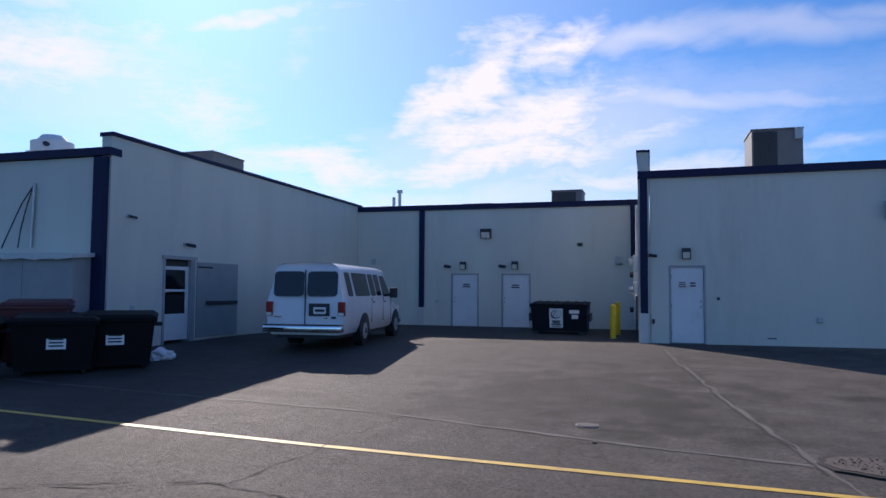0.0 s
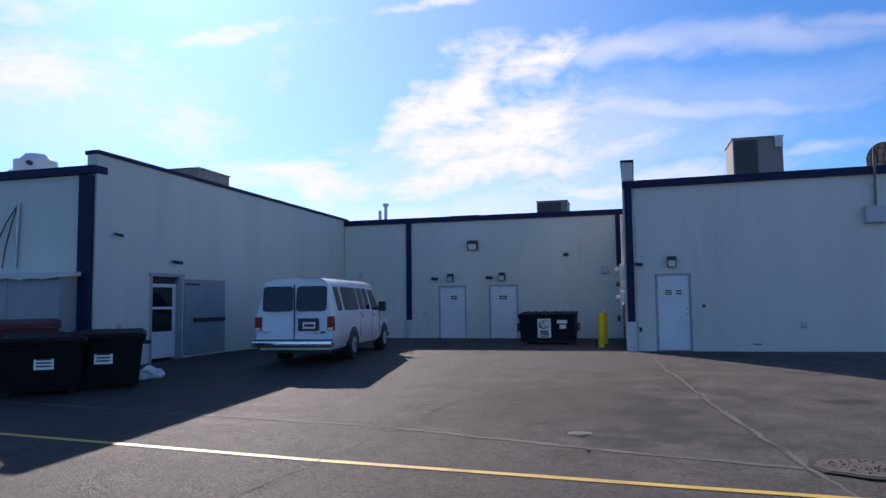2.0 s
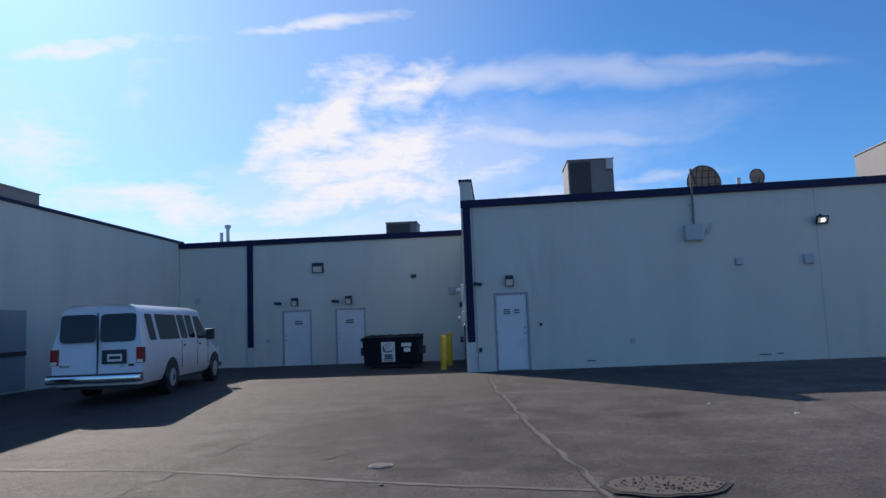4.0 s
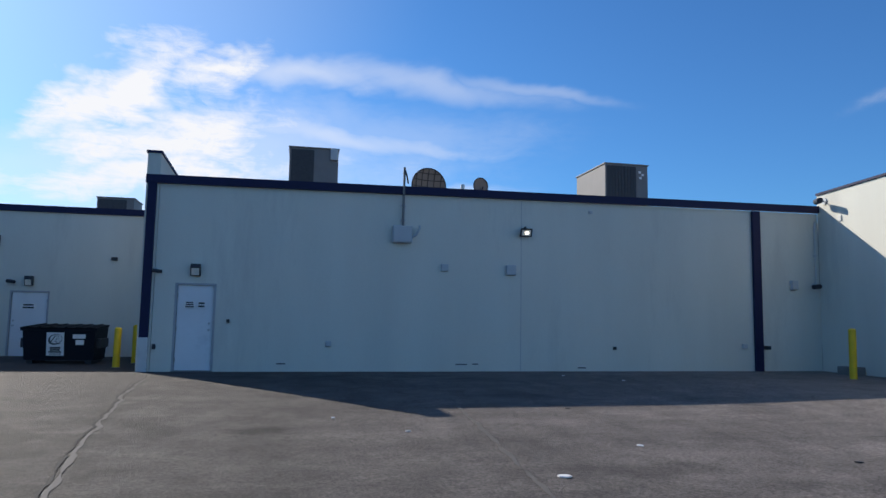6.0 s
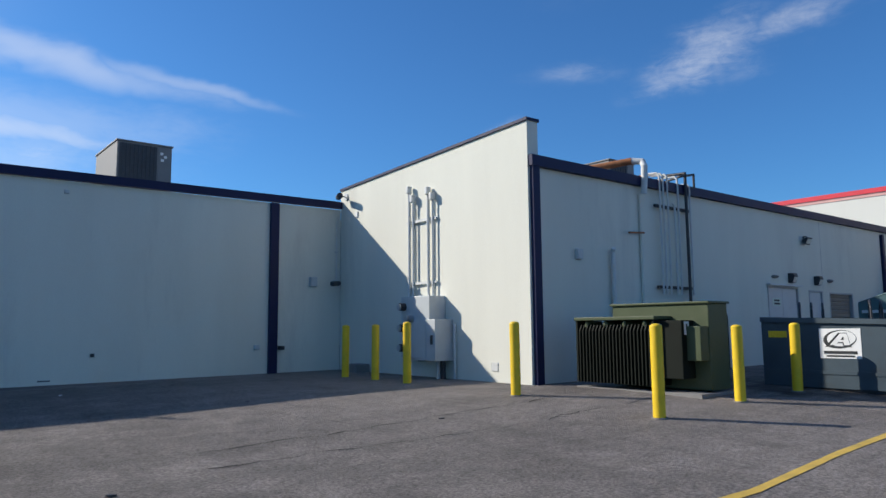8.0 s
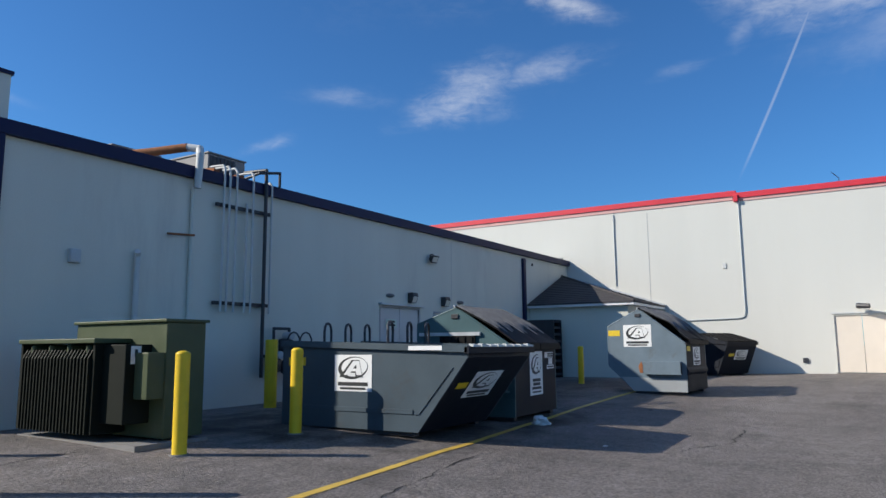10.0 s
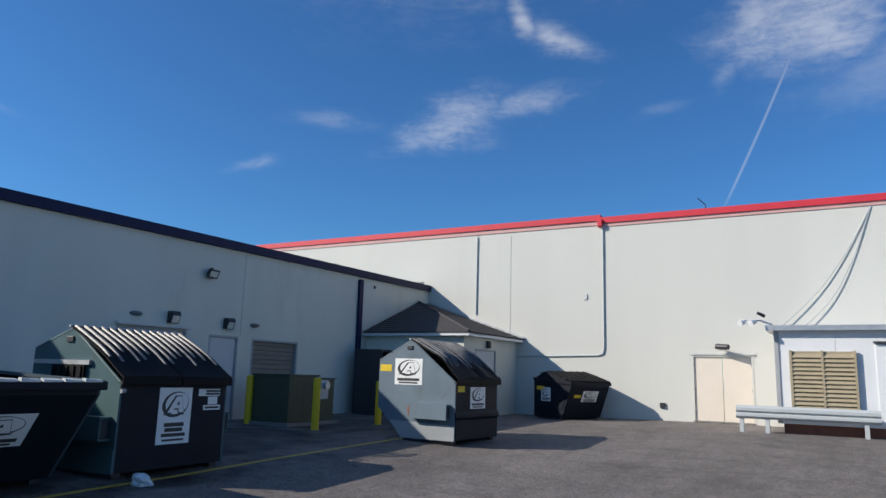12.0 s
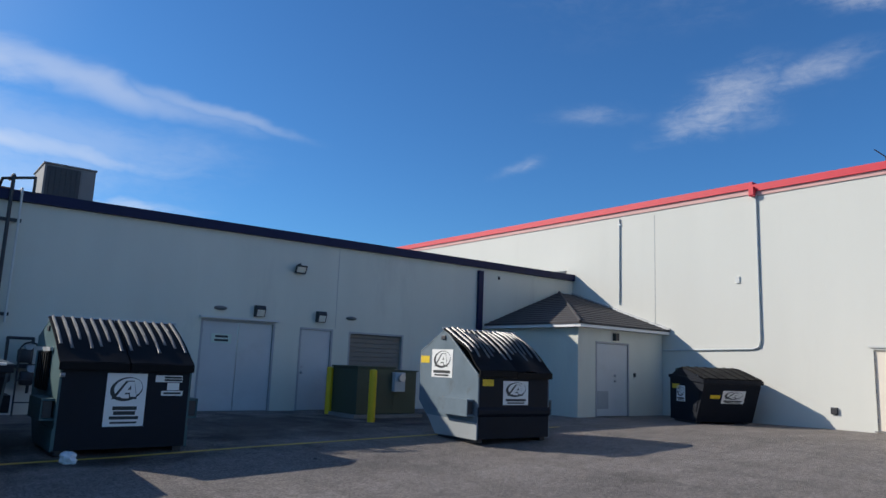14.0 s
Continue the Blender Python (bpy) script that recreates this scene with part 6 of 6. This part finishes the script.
part("mast", tube(B(), [(0, 0, 0), (0, 0, 0.28), (-0.1, 0.22, 0.5)], 0.015, 6), DARK, t)
t = thing("flood_lamp", pose(37.15, 0.1, 3.72), "white flood lamps and a camera on the building corner", "flood lamp")
part("arm", tube(B(), [(0.1, -0.1, -0.1), (-0.15, 0.2, 0.0), (-0.25, 0.5, -0.08)], 0.025, 8), WHITEP, t)
for dy in (0.25, 0.5):
    part("lamp_head", cyl(B(), (-0.15, dy, -0.02), (-0.32, dy + 0.12, -0.10), 0.05, 12, 0.08), WHITEP, t)
part("camera_body", cyl(B(), (-0.1, 0.05, 0.1), (-0.2, 0.2, 0.18), 0.045, 10), DARK, t)


# ---- rooftop equipment ----
def rooftop_unit(x0, x1, y0, y1, z0, z1, split, label, hood=0.0, fins=0):
    t = thing("rooftop_unit", pose(0, 0, 0), label, "air conditioner", "rooftop units")
    part("curb", box(B(), x0 + 0.08, x1 - 0.08, y0 + 0.08, y1 - 0.08, 5.0, z0 + 0.02), UNITDARK, t)
    part("cabinet", box(B(), x0, x1, y0, y1, z0, z1, 0.015), UNITGREY, t)
    part("top_cap", box(B(), x0 - 0.03, x1 + 0.03, y0 - 0.03, y1 + 0.03, z1, z1 + 0.04, 0.01), UNITGREY, t)
    xs = x0 + (x1 - x0) * split
    coil = part("coil_panel", box(B(), x0 + 0.05, xs, y0 - 0.012, y0, z0 + 0.06, z1 - 0.05), UNITDARK, t, "dark coil grille")
    for i in range(fins):
        x = x0 + 0.08 + (xs - x0 - 0.1) * (i + 0.5) / fins
        part("grille_bar", box(B(), x - 0.012, x + 0.012, y0 - 0.03, y0 - 0.012, z0 + 0.06, z1 - 0.05), UNITDARK, coil)
    part("access_panel", box(B(), xs + 0.03, x1 - 0.05, y0 - 0.01, y0, z0 + 0.06, z1 - 0.05, 0.003), UNITGREY, t)
    if hood:
        part("intake_hood", prism(B(), [(y0 + 0.1, z0 - 0.1), (y0 + 0.1, z0 + 0.22), (y1 - 0.1, z0 + 0.3), (y1 - 0.1, z0 - 0.1)], x0 - hood, x0), UNITDARK, t)
    return t


u = rooftop_unit(2.55, 3.93, 22.3, 23.9, 5.55, 6.82, 0.5, "grey-brown rooftop air conditioner with a dark coil", 0.45, 6)
part("disconnect_box", box(B(), 3.70, 3.92, 22.18, 22.29, 6.5, 6.84, 0.01), METERBOX, u, "grey switch box")
u = rooftop_unit(12.18, 13.62, 22.3, 24.6, 5.55, 6.95, 0.72, "grey rooftop air conditioner with vertical dark grille", 0.5, 9)
for dx, dz in ((0, 0), (0.1, -0.08), (0.02, -0.18)):
    part("label_sheet", box(B(), 13.30 + dx, 13.38 + dx, 22.28, 22.288, 6.70 + dz, 6.77 + dz), SIGNW, u, "small white label")
rooftop_unit(-4.25, -3.0, 29.0, 30.3, 5.45, 6.16, 0.8, "grey rooftop air conditioner on the rear roof", 0, 5)
rooftop_unit(-8.0, -6.75, 29.0, 30.2, 5.3, 5.70, 0.5, "low dark rooftop vent unit", 0, 0)
rooftop_unit(23.72, 24.9, 15.0, 16.6, 5.5, 6.68, 0.7, "dark grey rooftop air conditioner behind the fascia", 0.2, 6)
rooftop_unit(-15.25, -13.85, 19.4, 21.2, 5.6, 6.45, 0.4, "grey louvred rooftop unit on the west roof", 0, 5)
rooftop_unit(20.6, 21.7, 14.1, 15.0, 5.3, 5.95, 0.6, "small grey rooftop condenser behind the pipes", 0, 6)
t = thing("roof_fan", pose(-17.85, 17.0, 5.0), "white round rooftop exhaust fan", "exhaust fan")
part("curb", box(B(), -0.5, 0.5, -0.5, 0.5, 0.0, 1.15), WHITEP, t)
part("drum", cyl(B(), (0, 0, 1.12), (0, 0, 1.45), 0.6, 22), WHITEP, t, "", True)
part("cap", cyl(B(), (0, 0, 1.45), (0, 0, 1.66), 0.5, 22, 0.3), WHITEP, t, "", True)
part("motor_knob", cyl(B(), (0.3, -0.45, 1.3), (0.35, -0.62, 1.3), 0.07, 10), DARK, t)
for x, z, cap in ((-11.2, 6.12, False), (-10.93, 6.38, True)):
    t = thing("vent_stack", pose(x, 29.0, 5.0), "thin grey vent pipe on the roof", "vent pipe", "roof vent pipes")
    part("stack", cyl(B(), (0, 0, 0), (0, 0, z - 5.0), 0.07, 12), METAL, t)
    if cap:
        part("rain_cap", cyl(B(), (0, 0, z - 5.08), (0, 0, z - 4.96), 0.13, 14), METAL, t)


def dish(x, y, z, r, tilt, yaw, mesh, label):
    t = thing("satellite_dish", pose(x, y, z, tilt, 0, yaw), label, "satellite dish", "satellite dishes")
    bm = B()
    rings, seg = 7, 30
    vs = [[bm.verts.new((r * i / rings * math.cos(2 * math.pi * j / seg), 0.28 * r * (i / rings) ** 2 * -1, r * i / rings * math.sin(2 * math.pi * j / seg))) for j in range(seg)] for i in range(1, rings + 1)]
    c = bm.verts.new((0, 0, 0))
    for j in range(seg):
        k = (j + 1) % seg
        bm.faces.new((c, vs[0][j], vs[0][k]))
        for i in range(rings - 1):
            bm.faces.new((vs[i][j], vs[i + 1][j], vs[i + 1][k], vs[i][k]))
    bmesh.ops.solidify(bm, geom=bm.faces[:], thickness=0.02)
    part("reflector", bm, UNITGREY, t, "", True)
    if mesh:
        bm = B()
        for k in range(-2, 3):
            h = math.sqrt(max(0, 1 - (k * 0.36) ** 2)) * r * 0.98
            pts = [(k * 0.36 * r, -0.30 * r * ((k * 0.36) ** 2 + (s * h / r) ** 2) - 0.02, s * h) for s in (-1, -0.6, -0.2, 0.2, 0.6, 1)]
            tube(bm, pts, 0.014, 6)
            tube(bm, [(p[2], p[1], p[0]) for p in pts], 0.014, 6)
        part("rib_lines", bm, UNITDARK, t, "dark ribs across the reflector")
    part("rim", tube(B(), [(r * math.cos(2 * math.pi * j / 30), -0.28 * r, r * math.sin(2 * math.pi * j / 30)) for j in range(31)], 0.018, 6), UNITDARK, t)
    part("mast", tube(B(), [(0, 0.05, 0), (0, 0.2, -0.2), (0, 0.2, -(z - 5.0))], 0.04, 8), METAL, t)
    part("feed_arm", tube(B(), [(0, -0.28 * r, -r), (0, -0.9 * r, -0.2 * r)], 0.018, 6), DARK, t)


dish(6.56, 22.4, 5.90, 0.54, 0, 12, True, "round grey satellite dish with dark ribs on the roof")
dish(8.17, 22.4, 6.02, 0.24, 0, 14, False, "small grey satellite dish on the roof")
solid("vent_pipe", cyl(B(), (7.62, 22.3, 5.0), (7.62, 22.3, 6.02), 0.06, 10), METAL, "thin grey metal roof vent pipe", "vent pipe")

# ---- loose things by the long wall ----
t = thing("pipe_rack", pose(23.66, 11.8, ground(24, 11)) @ Matrix.Scale(0.88, 4), "black tubular hand truck frames leaning by the wall", "hand truck")
for k in range(2):
    dx = k * 0.42 - 0.4
    fr = part("frame", tube(B(), [(dx, 0, 0), (dx, 0, 1.5), (dx + 0.08, 0, 1.62), (dx + 0.2, 0, 1.66), (dx + 0.32, 0, 1.62), (dx + 0.4, 0, 1.5), (dx + 0.4, 0, 0)], 0.02, 8), DARK, t)
    for z in (0.3, 0.8, 1.15):
        part("rung", tube(B(), [(dx, 0, z), (dx + 0.4, 0, z)], 0.014, 6), DARK, fr)
solid("yellow_post", tube(B(), [(0, 0, 0), (0, 0, 1.3)], 0.12, 16), YELLOW, "yellow painted guard post by the gas meters", "bollard", pose(22.45, 11.4, ground(22.5, 11)))
t = thing("storage_rack", pose(35.2, 11.3, ground(35, 11)), "tall black storage rack beside the shed", "rack")
for dx in (0, 0.66):
    part("side_frame", box(B(), dx, dx + 0.05, -0.5, 0.5, 0, 2.0), DARK, t)
for i in range(9):
    part("shelf", box(B(), 0.05, 0.66, -0.48, 0.48, 0.08 + i * 0.23, 0.16 + i * 0.23), DARK, t)
part("back", box(B(), 0.05, 0.66, 0.47, 0.5, 0.02, 1.98), DARK, t)

# sliding side door and rail on the teal dumpster
part("door_rail", box(B(), -0.05, -0.004, 0.62, 1.85, 1.42, 1.48), METAL, gb2, "bright worn rail")
dp = part("side_door", box(B(), -0.05, -0.016, 0.72, 1.42, 0.85, 1.42), BLACKPL, gb2, "dark ribbed sliding door")
for i in range(5):
    part("door_rib", box(B(), -0.07, -0.05, 0.76 + i * 0.145, 0.81 + i * 0.145, 0.87, 1.40), BLACKPL, dp)
part("front_lip", tube(B(), [(0.0, -0.02, 1.10), (0.06, -0.02, 1.10)], 0.03, 8), METAL, gb2)


# ---- litter ----
def crumpled(name, x, y, s, mat, label, seed, flat=0.6):
    bm = B()
    bmesh.ops.create_icosphere(bm, subdivisions=3, radius=1.0)
    for v in bm.verts:
        n = noise.noise(v.co * 1.9 + Vector((seed, 0, 0))) * 0.45 + noise.noise(v.co * 4.6 + Vector((0, seed, 0))) * 0.22
        v.co *= 1 + n
        v.co = Vector((v.co.x * s, v.co.y * s * 0.7, max(v.co.z, -0.55) * s * flat))
    solid(name, bm, mat, label, "plastic bag", pose(x, y, ground(x, y) + s * flat * 0.5, 0, 0, seed * 40))


crumpled("plastic_bag", -10.35, 12.75, 0.26, PLASTICBAG, "crumpled white plastic bag on the asphalt", 1.3)
crumpled("plastic_bag", 23.3, 6.12, 0.14, PLASTICBAG, "crumpled clear plastic bag beside the yellow line", 2.7, 0.7)
for i, (x, y, s) in enumerate(((5.55, 8.85, 0.09), (7.2, 12.9, 0.05), (9.2, 18.2, 0.06), (12.3, 17.6, 0.05), (10.1, 16.9, 0.04), (-1.0, 8.0, 0.04), (7.0, 10.1, 0.05), (13.5, 10.2, 0.05), (3.5, 12.4, 0.04), (26.5, 5.2, 0.05), (22.0, 4.6, 0.04), (9.0, 9.0, 0.06), (15.1, 5.2, 0.04), (-6.9, 13.9, 0.05), (4.4, 11.3, 0.04), (12.2, 13.6, 0.05))):
    bm = B()
    prism(bm, [(s * math.cos(a) * (0.6 + 0.4 * random.random()), s * 0.7 * math.sin(a) * (0.6 + 0.4 * random.random())) for a in [2 * math.pi * k / 7 for k in range(7)]], 0, 0.012, "z")
    solid("litter_scrap", bm, SIGNW if i % 2 == 0 else DARK, "small scrap of litter lying on the asphalt", "litter", pose(x, y, ground(x, y) + 0.004, random.uniform(-5, 5), random.uniform(-5, 5), random.uniform(0, 180)), "litter scraps")


# ---- ground markings, laid a few millimetres over the asphalt ----
def ribbon(name, pts, width, mat, label, category, lift=0.007, jag=0.0, step=0.25, vary=0.0, seed=0.0):
    line = []
    for (x0, y0), (x1, y1) in zip(pts, pts[1:]):
        n = max(1, int(math.hypot(x1 - x0, y1 - y0) / step))
        line += [Vector((x0 + (x1 - x0) * i / n, y0 + (y1 - y0) * i / n, 0)) for i in range(n)]
    line.append(Vector((*pts[-1], 0)))
    bm = B()
    prev = None
    for i, p in enumerate(line):
        d = (line[min(i + 1, len(line) - 1)] - line[max(i - 1, 0)]).normalized()
        side = Vector((-d.y, d.x, 0))
        p = p + side * jag * (noise.noise(Vector((p.x * 2.3, p.y * 2.3, seed))) + 0.6 * noise.noise(Vector((p.x * 7, p.y * 7, seed + 3))))
        w = width * 0.5 * (1 + vary * 1.6 * noise.noise(Vector((p.x * 3.1, p.y * 3.1, seed + 9))))
        w = max(w, width * 0.08)
        a, b = p + side * w, p - side * w
        pair = [bm.verts.new((q.x, q.y, ground(q.x, q.y) + lift)) for q in (a, b)]
        if prev:
            bm.faces.new((prev[0], pair[0], pair[1], prev[1]))
        prev = pair
    return solid(name, bm, mat, label, category, kind="structure")


ribbon("road_line", [(-30, 9.8), (-14, 8.2), (-9.15, 7.73), (-3.94, 7.11), (1.39, 6.66), (8, 6.0), (13.3, 5.72), (15.3, 5.88), (17.7, 5.96), (20.8, 6.07), (23.0, 6.28), (26.0, 6.46), (31.0, 6.6), (33.5, 6.66)], 0.10, LINEY, "worn yellow painted line on the asphalt", "road line", vary=0.12)
ribbon("paving_seam", [(-12, 10.0), (-7.77, 9.41), (-3.73, 8.9), (-0.48, 7.97), (1.2, 7.6)], 0.07, LINEW, "pale old paving seam", "paving seam", 0.006, 0.03, vary=0.9, seed=2)
ribbon("sealed_crack", [(-0.12, 18.6), (0.1, 15.5), (0.62, 11.2), (1.0, 8.6), (1.22, 7.3), (1.5, 5.5)], 0.045, FILLER, "pale filled crack across the lot", "crack", 0.006, 0.06, 0.12, 0.9, 4)
ribbon("crack", [(-0.18, 18.6), (0.04, 15.5), (0.56, 11.2), (0.94, 8.6), (1.16, 7.3)], 0.022, CRACKM, "dark open crack beside the filler", "crack", 0.009, 0.06, 0.08, 0.9, 4)
ribbon("sealed_crack", [(5.6, 14.4), (5.5, 13.2), (5.35, 10.5), (5.22, 8.7), (5.15, 7.4)], 0.05, FILLER, "thin pale filled crack", "crack", 0.006, 0.05, 0.12, 0.9, 7)
for i, c in enumerate((
        [(-3.1, 10.9), (-3.35, 10.2), (-3.45, 9.4), (-3.56, 8.5), (-3.75, 7.2), (-4.07, 5.6)],
        [(-2.9, 11.2), (-2.4, 11.6), (-1.6, 11.7)], [(-4.4, 9.9), (-5.6, 10.3), (-6.6, 10.1)],
        [(-6.6, 4.9), (-5.9, 4.98), (-5.06, 5.26), (-4.22, 5.58), (-3.76, 5.52), (-3.2, 5.4)], [(-5.9, 5.1), (-5.1, 5.36), (-4.3, 5.62)], [(-1.9, 9.2), (-1.4, 9.9), (-1.3, 10.6)],
        [(20.2, 5.6), (19.5, 5.55), (17.3, 5.27), (15.9, 5.22), (14.4, 4.8)], [(17.4, 9.4), (16.35, 9.35), (13.8, 9.2), (11.5, 9.38), (10.0, 9.45)],
        [(16.0, 10.5), (13.0, 10.33), (10.2, 10.2)], [(22.0, 3.8), (23.5, 3.2), (25.0, 3.3)])):
    ribbon("crack", c, 0.015, CRACKM, "thin dark crack in the asphalt", "crack", 0.008, 0.09, 0.1, 1.2, i * 2.3)

for x, y, r in ((-1.15, 8.86, 0.14),):
    t = thing("utility_cover", pose(x, y, ground(x, y)), "round pale metal utility cover set in the asphalt", "utility cover", "utility covers")
    part("ring", cyl(B(), (0, 0, -0.05), (0, 0, 0.010), r, 26), CONCRETE, t)
    part("cover", cyl(B(), (0, 0, -0.05), (0, 0, 0.016), r * 0.82, 26), FILLER, t)

# broken patch with loose gravel
t = thing("pothole_patch", pose(1.75, 7.72, ground(1.75, 7.72)), "broken asphalt patch filled with loose gravel", "pothole")
rim = [(0.55 * math.cos(a) * (1 + 0.25 * noise.noise(Vector((math.cos(a) * 2, math.sin(a) * 2, 5)))), 0.36 * math.sin(a) * (1 + 0.3 * noise.noise(Vector((math.cos(a) * 2, math.sin(a) * 2, 8))))) for a in [2 * math.pi * k / 26 for k in range(26)]]
part("broken_edge", prism(B(), [(x * 1.12, y * 1.15) for x, y in rim], -0.02, 0.010, "z"), CRACKM, t, "dark broken edge")
part("fill", prism(B(), rim, -0.02, 0.016, "z"), GRAVEL, t)
st = None
for k in range(150):
    a, rr = random.uniform(0, 6.28), math.sqrt(random.random())
    mm = pose(0.5 * rr * math.cos(a), 0.32 * rr * math.sin(a), 0.014, random.uniform(0, 360), random.uniform(0, 360), random.uniform(0, 360)) @ Matrix.Scale(random.uniform(0.5, 1.3), 4)
    if st is None:
        bm = B()
        bmesh.ops.create_icosphere(bm, subdivisions=1, radius=0.013)
        for v in bm.verts:
            v.co *= random.uniform(0.7, 1.2)
        st = part("stone", bm, GRAVEL, t, at=mm)
    else:
        o = st.copy()
        scene.collection.objects.link(o)
        o.matrix_basis = mm
